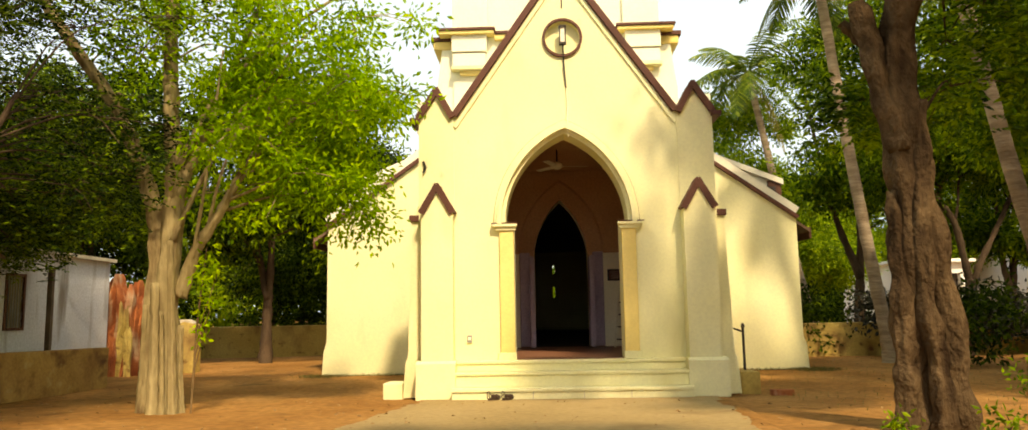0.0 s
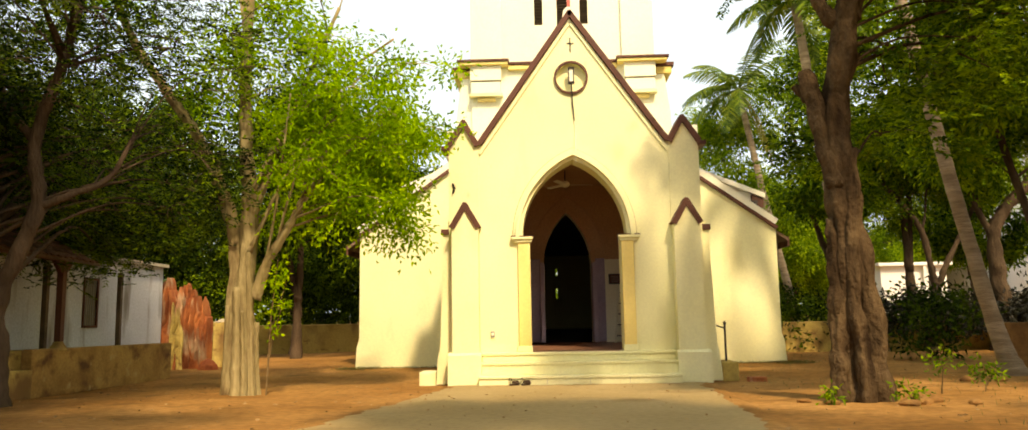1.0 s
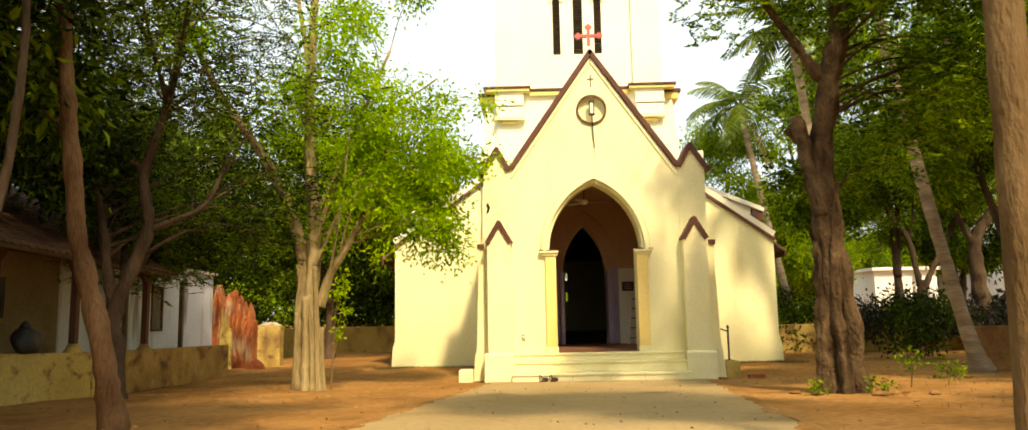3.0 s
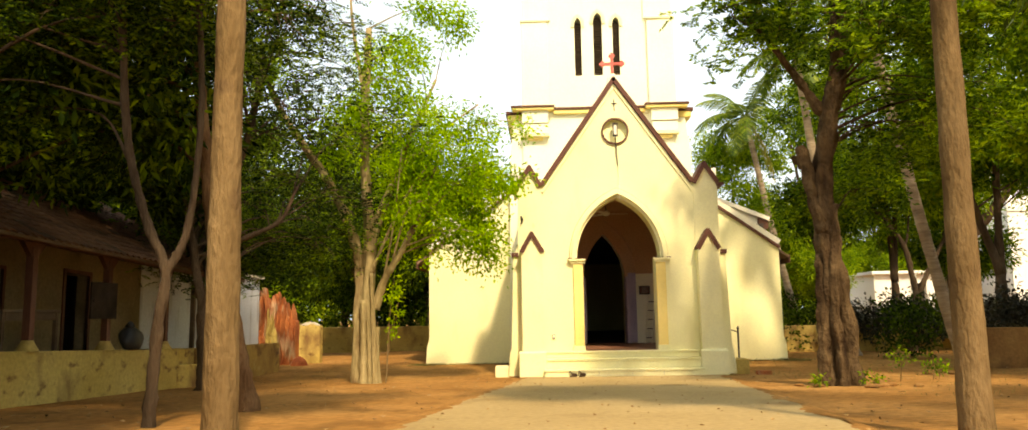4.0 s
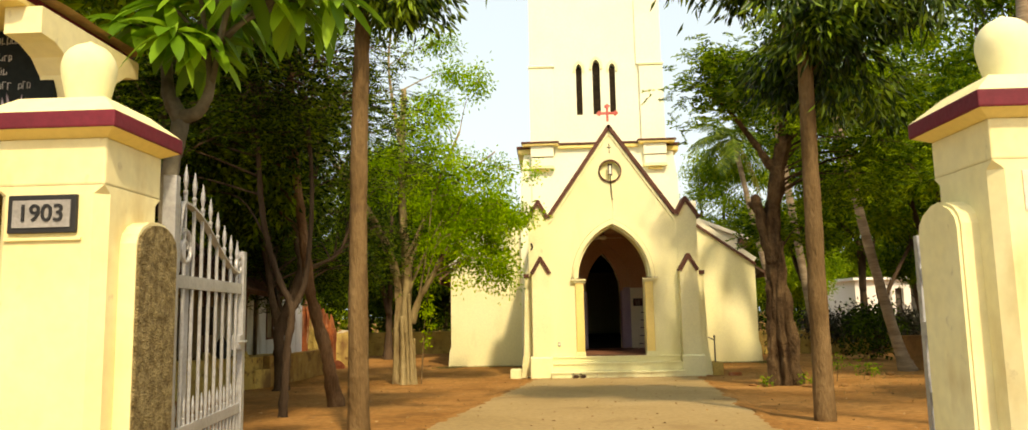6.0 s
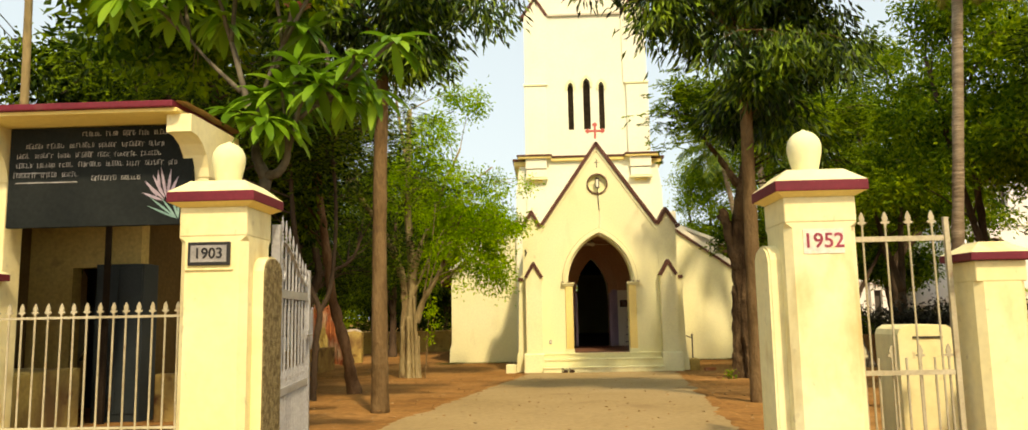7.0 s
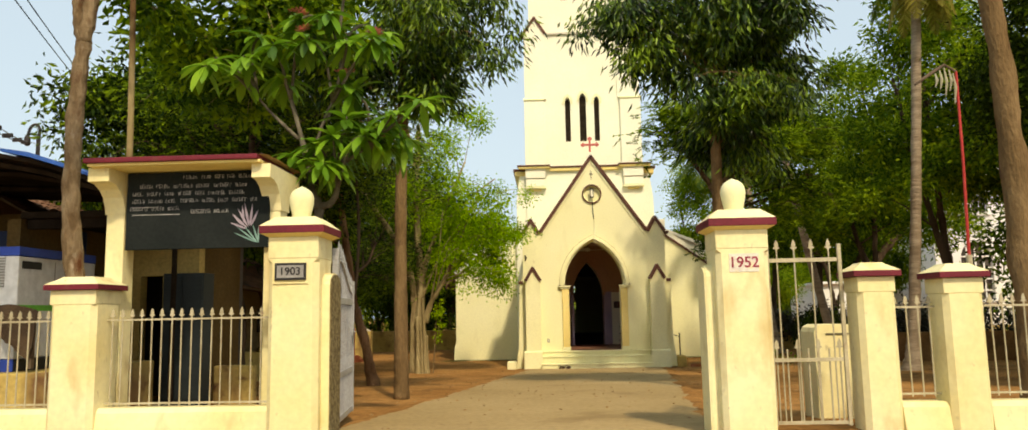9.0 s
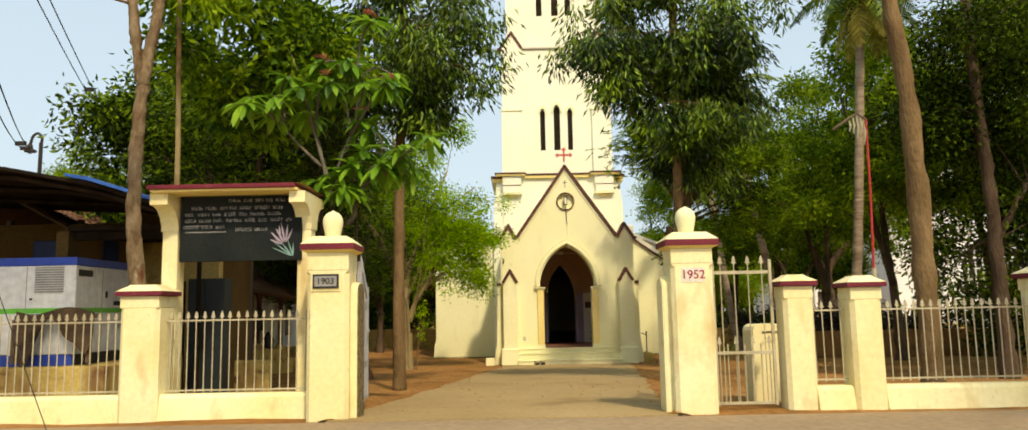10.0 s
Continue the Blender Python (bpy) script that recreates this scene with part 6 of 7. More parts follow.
def clump_points(blobs, rng, shell=0.55):
    """Clump centres inside ellipsoids (centre, radii, count), gathered towards the outside."""
    out = []
    for c, r, n in blobs:
        d = rng.normal(size=(n, 3))
        d /= np.linalg.norm(d, axis=1, keepdims=True)
        k = (shell + (1 - shell) * rng.random((n, 1))) ** 0.8
        lump = 1 + 0.22 * np.sin(d[:, :1] * 5 + c[0]) * np.cos(d[:, 1:2] * 4 + c[1])
        out.append(np.array(c) + d * k * lump * np.array(r))
    return np.concatenate(out)


def pad_points(blobs, rng, shell=0.55, each=8):
    """Crown clumps gathered in drooping pads with gaps between them: pad centres, clumps, and each clump's pad."""
    pads, cl, owner = [], [], []
    for c, r, n in blobs:
        m = max(2, round(n / each))
        d = rng.normal(size=(m, 3))
        d /= np.linalg.norm(d, axis=1, keepdims=True)
        k = (shell + (1 - shell) * rng.random((m, 1))) ** 0.7 * rng.uniform(0.72, 1.16, (m, 1))
        pc = np.array(c) + d * k * np.array(r)
        s = (0.15 + 0.17 * float(np.mean(r))) * rng.uniform(0.6, 1.3, m)
        for i in range(m):
            o = rng.normal(size=(each, 3)) * s[i] * np.array([1.0, 1.0, 0.5])
            o[:, 2] -= 0.35 * np.hypot(o[:, 0], o[:, 1])
            o[0] = 0
            cl.append(pc[i] + o)
            owner += [len(pads)] * each
            pads.append(pc[i])
    return np.array(pads), np.concatenate(cl), owner


def spray(centres, rng, per, spread, style):
    """Leaf places and directions round the clump centres."""
    n = len(centres)
    if style == "hang":
        # drooping sprays: strings of long leaves falling from each centre
        c = np.repeat(centres, per, axis=0)
        drop = rng.random((n * per, 1)) ** 0.8
        off = rng.normal(size=(n * per, 3)) * spread * np.array([0.55, 0.55, 0.35])
        p = c + off - np.array([0, 0, 1.0]) * drop * spread * 1.5
        a = off * np.array([1.0, 1.0, 0.0]) * 1.6 / spread * 0.5 + rng.normal(size=p.shape) * 0.25 + np.array([0, 0, -1.0])
        return p, a
    if style == "fine":
        # leaflets in rows along short stalks
        stalks = max(1, per // 12)
        c = np.repeat(centres, stalks, axis=0)
        m = len(c)
        start = c + rng.normal(size=(m, 3)) * spread * np.array([0.7, 0.7, 0.5])
        sd_ = rng.normal(size=(m, 3))
        sd_[:, 2] = sd_[:, 2] * 0.4 - 0.35
        sd_ /= np.linalg.norm(sd_, axis=1, keepdims=True)
        lat = np.cross(sd_, np.array([0, 0, 1.0]))
        lat /= np.linalg.norm(lat, axis=1, keepdims=True) + 1e-9
        ps, as_ = [], []
        for i in range(6):
            for sg in (-1, 1):
                ps.append(start + sd_ * spread * (0.12 + 0.15 * i))
                as_.append(lat * sg + sd_ * 0.55 + rng.normal(size=(m, 3)) * 0.15 + np.array([0, 0, -0.15]))
        return np.concatenate(ps), np.concatenate(as_)
    c = np.repeat(centres, per, axis=0)
    off = rng.normal(size=(n * per, 3)) * spread * np.array([0.6, 0.6, 0.5])
    a = off / spread + rng.normal(size=off.shape) * 0.7 + np.array([0, 0, -0.45])
    return c + off, a


def tree(name, label, stems, blobs, leaf, bark, seed, per=90, spread=0.45, size=(0.13, 0.06), style="broad", twigs=40, flute=0.0, seg=12, shell=0.55, at=None, group="", rough=0.35, each=8, flare=0.4):
    """stems: list of (points, r0, r1). blobs: crown ellipsoids. One trunk mesh, one mesh of boughs, one crown."""
    rng = np.random.default_rng(seed)
    base = at or stems[0][0][0]
    ob = thing(name, label, "tree", (base[0], base[1], 0), group)
    bm = bmesh.new()
    paths = []
    for k, (pts, r0, r1) in enumerate(stems):
        p = smooth_path(pts, 11)
        m = len(p)
        rad = []
        for i in range(m):
            t = i / (m - 1)
            r = r0 + (r1 - r0) * t ** 0.8
            if k == 0 or p[0].z < 0.2:
                r *= 1 + flare * math.exp(-(p[i].z + 0.1) / 0.28)
            rad.append(r)
        tube(bm, p, rad, seg, rough=rough, seed=seed + k * 2.3, flute=flute, lobes=5)
        paths.append((p, rad))
    part("trunk", bm, bark, ob, smooth=True)
    pads, cs, owner = pad_points(blobs, rng, shell, each)
    if twigs:
        for i in rng.choice(len(pads), min(twigs, len(pads)), replace=False):
            bm = bmesh.new()
            c = Vector(pads[i])
            best = None
            for p, rad in paths:
                for j in range(len(p) // 3, len(p)):
                    dd = (p[j] - c).length + max(0, p[j].z - c.z + 0.3) * 2 + rng.random() * 1.6
                    if best is None or dd < best[0]:
                        best = (dd, p[j], rad[j])
            _, q, r = best
            mid = q.lerp(c, 0.5) + Vector((rng.normal() * 0.12, rng.normal() * 0.12, 0.12 * (c - q).length))
            ln = (c - q).length
            r = min(r * 0.5, 0.010 + 0.008 * ln)
            tube(bm, smooth_path([q, mid, c], 4), [r, r * 0.9, r * 0.8, r * 0.7, r * 0.6, r * 0.5, r * 0.42, r * 0.35, r * 0.25], 5, cap=False)
            part("bough", bm, bark, ob, smooth=True)
    bm = bmesh.new()
    for i, c in enumerate(cs):
        q = Vector(pads[owner[i]])
        c = Vector(c)
        if (c - q).length > 0.1:
            tube(bm, [q, q.lerp(c, 0.55) + Vector((0, 0, 0.08 * (c - q).length)), c], [0.011, 0.008, 0.004], 3, cap=False)
    tagged(part("fine_branching", bm, bark, ob), kind="stuff")
    p, a = spray(cs, rng, per, spread, style)
    leaf_cloud("crown", p, a, size[0], size[1], leaf, ob, rng)
    return ob


# bright fig tree by the left yard
B = Vector((-5.85, -1.95, 0))


def at(v, *pts):
    return [tuple(v + Vector(p)) for p in pts]


tree("fig_tree", "many-stemmed pale-barked fig tree with bright green crown",
     [(at(B, (0.02, 0, -0.1), (0.02, 0, 0.8), (-0.01, 0, 1.7), (0.04, 0, 2.6), (0.02, 0.05, 3.4), (-0.08, 0.05, 4.6), (-0.13, 0.1, 5.9), (-0.05, 0.1, 8.2)), 0.215, 0.07),
      (at(B, (-0.20, 0.05, -0.1), (-0.19, 0.05, 1.2), (-0.18, 0.05, 2.3), (-0.30, 0.0, 3.1), (-0.60, -0.05, 3.9), (-0.95, -0.1, 4.6), (-1.5, -0.2, 5.4), (-2.05, -0.3, 6.3), (-2.6, -0.4, 7.6)), 0.165, 0.06),
      (at(B, (0.15, 0.1, 1.6), (0.36, 0.1, 2.25), (0.74, 0.1, 2.9), (0.98, 0.15, 3.4), (1.23, 0.2, 3.9), (1.5, 0.2, 4.8)), 0.10, 0.03),
      (at(B, (0.05, 0, 3.0), (0.40, 0.3, 4.2), (0.9, 0.4, 5.6), (1.5, 0.4, 7.0)), 0.09, 0.03),
      (at(B, (0.22, -0.16, -0.1), (0.19, -0.17, 0.7), (0.16, -0.20, 1.6), (0.12, -0.20, 2.4)), 0.07, 0.04), (at(B, (-0.02, -0.26, -0.1), (-0.03, -0.24, 0.8), (-0.06, -0.22, 1.8)), 0.075, 0.05), (at(B, (-0.30, -0.06, -0.1), (-0.28, -0.06, 0.6), (-0.26, -0.08, 1.5)), 0.06, 0.04), (at(B, (0.27, 0.0, -0.1), (0.23, 0.0, 0.5), (0.22, 0.0, 1.2)), 0.05, 0.04), (at(B, (0.11, -0.27, -0.1), (0.09, -0.25, 0.6), (0.05, -0.24, 1.4)), 0.045, 0.03),
      (at(B, (0.10, -0.1, 2.4), (0.45, 0.0, 3.3), (1.0, 0.1, 4.4), (1.9, 0.3, 5.6)), 0.045, 0.018), (at(B, (0.06, 0.0, 3.4), (0.6, 0.1, 4.6), (1.5, 0.3, 5.6), (2.5, 0.5, 6.4)), 0.045, 0.018), (at(B, (-0.10, 0.0, 4.8), (-0.15, 0.1, 6.4), (-0.5, 0.2, 8.8), (-0.4, 0.2, 10.2)), 0.07, 0.02),
      (at(B, (0.5, 0.1, 2.5), (0.75, 0.0, 3.4), (1.1, 0.0, 4.3), (1.7, 0.1, 5.0)), 0.03, 0.012), (at(B, (0.8, 0.1, 3.0), (1.3, 0.05, 3.7), (1.9, 0.1, 4.3), (2.5, 0.2, 4.8)), 0.028, 0.012), (at(B, (0.3, 0.1, 2.1), (0.55, -0.1, 3.2), (0.7, -0.2, 4.2), (0.8, -0.2, 5.2)), 0.028, 0.012)],
     [(tuple(B + Vector((1.95, 0.6, 5.2))), (1.5, 1.4, 1.5), 130), (tuple(B + Vector((1.5, 0.6, 4.0))), (1.3, 1.2, 0.9), 70), (tuple(B + Vector((0.9, 0.5, 6.7))), (1.4, 1.3, 1.2), 56),
      (tuple(B + Vector((-0.6, 0.5, 6.2))), (1.2, 1.1, 1.3), 36), (tuple(B + Vector((0.4, 0.3, 8.9))), (1.6, 1.1, 1.0), 30), (tuple(B + Vector((-1.9, -0.2, 7.4))), (0.9, 0.8, 0.8), 16),
      (tuple(B + Vector((2.3, 0.5, 3.3))), (0.8, 0.8, 0.5), 22)],
     LEAF_BRIGHT, BARKPALE, 11, per=74, spread=0.30, size=(0.115, 0.052), twigs=130, flute=0.2, seg=20, rough=0.24, flare=0.2)

# dark neem over the verandah
B = Vector((-8.38, -4.5, 0))
tree("neem_tree", "dark crooked neem tree in front of the verandah house",
     [(at(B, (0.0, 0, -0.1), (-0.02, 0, 0.8), (-0.08, 0, 1.4), (0.22, 0, 2.2), (0.45, 0, 2.9), (0.35, 0, 3.8), (0.7, 0, 5.0), (0.9, 0.2, 6.6)), 0.17, 0.06),
      (at(B, (-0.05, 0, 1.4), (-0.35, 0.2, 2.3), (-0.6, 0.3, 3.4), (-1.2, 0.4, 5.2)), 0.11, 0.05),
      (at(B, (0.42, 0, 2.8), (0.85, 0.1, 3.0), (1.25, 0.4, 3.3), (1.5, 0.6, 4.0)), 0.06, 0.03),
      (at(B, (0.35, 0, 3.8), (-0.3, 0.1, 4.5), (-1.0, 0, 5.6)), 0.07, 0.03)],
     [(tuple(B + Vector((0.4, 1.0, 6.0))), (2.6, 2.4, 1.9), 260), (tuple(B + Vector((1.5, 2.2, 3.6))), (1.3, 1.2, 0.9), 90), (tuple(B + Vector((-2.2, 0.6, 5.2))), (2.0, 2.0, 1.7), 150), (tuple(B + Vector((-1.4, 2.4, 4.0))), (1.8, 1.6, 1.1), 100), (tuple(B + Vector((0.6, -2.2, 6.6))), (2.4, 2.2, 1.6), 160), (tuple(B + Vector((-1.9, 4.6, 4.1))), (1.8, 1.9, 0.9), 120), (tuple(B + Vector((-0.6, 6.6, 3.9))), (1.5, 1.5, 0.8), 80), (tuple(B + Vector((-3.2, 6.0, 4.6))), (2.0, 2.0, 1.0), 90), (tuple(B + Vector((-2.6, 3.4, 5.4))), (1.8, 2.4, 1.0), 120), (tuple(B + Vector((-1.7, 4.2, 3.2))), (1.3, 1.3, 0.7), 90), (tuple(B + Vector((-2.3, 6.2, 3.3))), (1.3, 1.3, 0.7), 80), (tuple(B + Vector((-0.9, 5.6, 3.7))), (1.1, 1.1, 0.8), 70)],
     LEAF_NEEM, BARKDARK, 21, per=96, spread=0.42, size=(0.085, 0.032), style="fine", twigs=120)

# leaning yard trees
B = Vector((-5.72, -9.3, 0))
tree("leaning_tree", "slim leaning tree with rusty brown bark", [(at(B, (0, 0, -0.1), (-0.2, 0, 0.9), (-0.48, 0, 1.9), (-0.62, 0, 2.9), (-0.85, 0.1, 4.4), (-1.05, 0.2, 6.5)), 0.12, 0.07)],
     [(tuple(B + Vector((-1.2, 0.3, 6.4))), (2.3, 2.2, 1.6), 210), (tuple(B + Vector((-2.2, 0.6, 4.6))), (1.5, 1.5, 0.9), 70)], LEAF_NEEM, BARKRUST, 31, per=96, spread=0.42, size=(0.085, 0.03), style="fine", twigs=50)
B = Vector((-5.98, -11.4, 0))
tree("slim_dark_tree", "thin dark forked tree beside the verandah", [(at(B, (0, 0, -0.1), (0.05, 0, 0.9), (0.12, 0, 1.6), (-0.1, 0, 2.1), (-0.35, 0, 3.0), (-0.5, 0, 4.6)), 0.065, 0.04), (at(B, (0.12, 0, 1.55), (0.3, 0.1, 2.1), (0.35, 0.2, 3.4), (0.2, 0.3, 5.0)), 0.05, 0.03)],
     [(tuple(B + Vector((-0.6, 0.4, 5.6))), (2.0, 1.9, 1.6), 190), (tuple(B + Vector((-1.8, 0.2, 4.3))), (1.4, 1.3, 0.9), 80)], LEAF_NEEM, BARKDARK, 33, per=96, spread=0.4, size=(0.085, 0.03), style="fine", twigs=40)

# straight-stemmed pair along the path
B = Vector((-4.20, -13.85, 0))
tree("mast_tree", "straight brown-stemmed mast tree with hanging dark leaves", [(at(B, (-0.02, 0, -0.1), (-0.03, 0, 1.5), (-0.03, 0, 3.4), (0.02, 0, 5.6), (0.08, 0, 9.0)), 0.135, 0.08)],
     [(tuple(B + Vector((0.35, 0.1, 8.0))), (1.4, 1.3, 1.2), 80), (tuple(B + Vector((0.9, 0.1, 6.5))), (0.8, 0.8, 0.8), 36), (tuple(B + Vector((-0.9, 0.1, 6.7))), (1.0, 1.0, 0.9), 44), (tuple(B + Vector((0.1, -0.3, 5.7))), (0.6, 0.6, 0.5), 20)], LEAF_DARK, BARKMID, 41, per=90, spread=0.32, size=(0.19, 0.05), style="hang", twigs=60, rough=0.08, flare=0.06, group="mast trees by the path")
B = Vector((1.56, -12.88, 0))
tree("mast_tree", "straight brown-stemmed mast tree with heavy drooping crown", [(at(B, (0, 0, -0.1), (0.01, 0, 1.5), (0.03, 0, 3.2), (0.06, 0, 5.2), (0.12, 0, 9.0)), 0.135, 0.085)],
     [(tuple(B + Vector((0.25, 0, 8.3))), (1.5, 1.4, 1.3), 130), (tuple(B + Vector((-1.0, -0.2, 7.0))), (1.0, 0.9, 0.8), 55), (tuple(B + Vector((1.1, 0.1, 6.9))), (1.0, 1.0, 0.9), 60), (tuple(B + Vector((0.25, -0.5, 6.0))), (0.9, 0.7, 0.7), 40), (tuple(B + Vector((0.5, 0.6, 5.2))), (0.8, 0.7, 0.5), 24)],
     LEAF_DARK, BARKMID, 43, per=92, spread=0.33, size=(0.20, 0.05), style="hang", twigs=80, rough=0.08, flare=0.06, group="mast trees by the path")

# thick old tree right of the path
B = Vector((3.27, -5.2, 0))
tree("old_tree", "thick fluted old tree with a hollow dark fork",
     [(at(B, (-0.06, 0, -0.1), (-0.06, 0, 0.9), (-0.03, 0, 2.0), (-0.05, 0, 3.0), (0.02, 0, 4.0), (0.20, 0, 5.0), (0.40, 0.05, 5.8), (0.65, 0.1, 8.4)), 0.21, 0.16),
      (at(B, (0.28, -0.05, -0.1), (0.22, -0.06, 0.9), (0.12, -0.05, 1.9), (0.02, 0.0, 2.9)), 0.14, 0.12),
      (at(B, (-0.28, -0.14, -0.1), (-0.24, -0.14, 0.8), (-0.22, -0.10, 1.6), (-0.18, -0.02, 2.3)), 0.11, 0.07),
      (at(B, (0.02, -0.26, -0.1), (0.0, -0.25, 0.7), (-0.05, -0.20, 1.5), (0.04, -0.14, 2.4), (0.10, -0.08, 3.2)), 0.10, 0.08),
      (at(B, (-0.10, -0.05, 2.7), (-0.24, -0.05, 3.3), (-0.30, 0.0, 3.9), (-0.40, 0.05, 4.3)), 0.12, 0.10),
      (at(B, (-0.10, 0.1, 3.6), (-0.30, 0.15, 3.9), (-0.48, 0.2, 4.15)), 0.08, 0.05),
      (at(B, (0.3, 0, 5.0), (0.55, 0.3, 6.0), (1.1, 0.6, 7.0), (1.6, 0.8, 8.2)), 0.12, 0.05),
      (at(B, (0.12, 0, 4.8), (-0.5, 0.0, 5.8), (-1.3, -0.2, 6.8)), 0.09, 0.04)],
     [(tuple(B + Vector((1.5, 0.8, 7.4))), (2.4, 2.4, 1.6), 170), (tuple(B + Vector((2.6, 1.4, 5.2))), (1.5, 1.5, 1.0), 80), (tuple(B + Vector((-1.2, -0.3, 7.0))), (1.2, 1.1, 0.6), 50), (tuple(B + Vector((1.0, -1.4, 6.2))), (1.4, 1.3, 0.9), 70), (tuple(B + Vector((0.9, 1.5, 3.9))), (0.9, 0.9, 0.5), 26)],
     LEAF_MID, BARKOLD, 51, per=120, spread=0.36, size=(0.11, 0.045), style="fine", twigs=100, flute=0.16, seg=26, flare=0.3, rough=0.5)


# forked and curving trees by the hedge
B = Vector((11.45, 9.6, 0))
tree("forked_tree", "dark forked tree standing in the hedge", [(at(B, (-0.05, 0, -0.1), (0.05, 0, 0.8), (0.22, 0, 1.7), (0.28, 0, 2.1)), 0.20, 0.14), (at(B, (0.24, 0, 1.9), (0.12, 0, 2.8), (-0.08, 0, 3.8), (-0.6, 0.1, 4.7), (-1.2, 0.2, 5.5)), 0.12, 0.06), (at(B, (0.26, 0, 1.8), (0.6, 0, 2.6), (1.2, 0.1, 3.6), (1.9, 0.2, 4.8)), 0.11, 0.06), (at(B, (-0.05, 0, 3.7), (0.15, 0.1, 4.3), (0.3, 0.2, 5.2)), 0.05, 0.03)],
     [(tuple(B + Vector((0.2, 0.2, 6.6))), (2.6, 2.0, 1.3), 150), (tuple(B + Vector((-1.5, 0.2, 5.4))), (1.3, 1.2, 0.7), 50), (tuple(B + Vector((1.9, 0.2, 5.6))), (1.3, 1.2, 0.8), 50)], LEAF_MID, BARKDARK, 83, per=100, spread=0.42, size=(0.15, 0.06), twigs=40)
B = Vector((13.45, 9.4, 0))
tree("curving_tree", "thick dark tree bending over the hedge", [(at(B, (0.0, 0, -0.1), (0.12, 0, 1.2), (0.05, 0, 2.6), (0.1, 0, 3.7), (0.6, 0, 4.5), (1.2, 0, 5.1), (2.2, 0.1, 6.3), (2.9, 0.2, 7.6)), 0.30, 0.12), (at(B, (0.08, 0, 3.4), (-0.4, 0.1, 4.6), (-0.6, 0.2, 6.0)), 0.12, 0.06)],
     [(tuple(B + Vector((1.8, 0.2, 7.8))), (2.6, 2.2, 1.5), 160), (tuple(B + Vector((-0.6, 0.2, 7.2))), (1.6, 1.4, 1.2), 80), (tuple(B + Vector((3.4, 0.2, 6.2))), (1.1, 1.0, 0.7), 36)], LEAF_MID, BARKDARK, 85, per=100, spread=0.42, size=(0.15, 0.06), twigs=40)

# coconut palms
def palm(base, lean, height, r, seed, fronds=18, length=2.6, dry=0):
    rng = random.Random(seed)
    ob = thing("coconut_palm", "tall leaning coconut palm with ringed grey trunk", "palm tree", (base[0], base[1], 0), "coconut palms")
    b = Vector((base[0], base[1], -0.1))
    top = b + Vector((lean[0], lean[1], height))
    pts = smooth_path([b, b.lerp(top, 0.15) + Vector((lean[0], lean[1], 0)) * 0.05, b.lerp(top, 0.5) + Vector((lean[0], lean[1], 0)) * 0.06, top], 14)
    rad = [r * (1 + 0.7 * math.exp(-max(p.z, 0) / 0.35)) * (1 - 0.3 * i / len(pts)) * (1.0 + 0.03 * (i % 2)) for i, p in enumerate(pts)]
    part("trunk", tube(bmesh.new(), pts, rad, 14, rough=0.12, seed=seed), PALMBARK, ob, smooth=True)
    for i in range(fronds):
        az = i * 2.399 + rng.uniform(-0.2, 0.2)
        old = i >= fronds - dry
        el = radians(-52) if old else radians(70 - 105 * (i / max(1, fronds - dry))) + rng.uniform(-0.1, 0.1)
        L = length * rng.uniform(0.85, 1.1)
        ribs = []
        p = top.copy()
        dirv = Vector((math.cos(az) * math.cos(el), math.sin(az) * math.cos(el), math.sin(el)))
        n = 16
        for k in range(n + 1):
            ribs.append(p.copy())
            p = p + dirv * (L / n)
            dirv = (dirv + Vector((0, 0, -0.085 - 0.03 * k / n))).normalized()
        bm = tube(bmesh.new(), ribs, [0.03 * (1 - 0.85 * k / n) + 0.004 for k in range(n + 1)], 5)
        for k in range(2, n):
            for sub in (0, 0.5):
                q = ribs[k].lerp(ribs[k + 1], sub) if k < n else ribs[k]
                dd = (ribs[min(k + 1, n)] - ribs[k - 1]).normalized()
                sd_ = dd.cross(Vector((0, 0, 1)))
                if sd_.length < 0.1:
                    sd_ = Vector((math.sin(az), -math.cos(az), 0))
                sd_.normalize()
                ll = 0.62 * math.sin(math.pi * min(0.97, (k + sub) / n * 0.85 + 0.12)) * length / 2.6
                for sg in (-1, 1):
                    dr = (sd_ * sg + dd * 0.55 + Vector((0, 0, -0.45 + rng.uniform(-0.25, 0.15)))).normalized()
                    w = dd * 0.034
                    mid = q + dr * ll * 0.55
                    tip = q + dr * ll + Vector((0, 0, -0.12 * ll))
                    f = [bm.verts.new(v) for v in (q - w, q + w, mid + w, tip, mid - w)]
                    bm.faces.new(f)
        part("frond", bm, FROND_DRY if old else LEAF_PALM, ob, "dry yellowed hanging frond" if old else "")
    for i in range(5):
        az = i * 1.3
        c = top + Vector((0.22 * math.cos(az), 0.22 * math.sin(az), -0.22))
        part("coconut", lathe(bmesh.new(), c.x, c.y, [(0.02, c.z - 0.13), (0.09, c.z - 0.07), (0.11, c.z), (0.08, c.z + 0.08), (0.02, c.z + 0.12)], 10), LEAF_PALM, ob, smooth=True)
    return ob


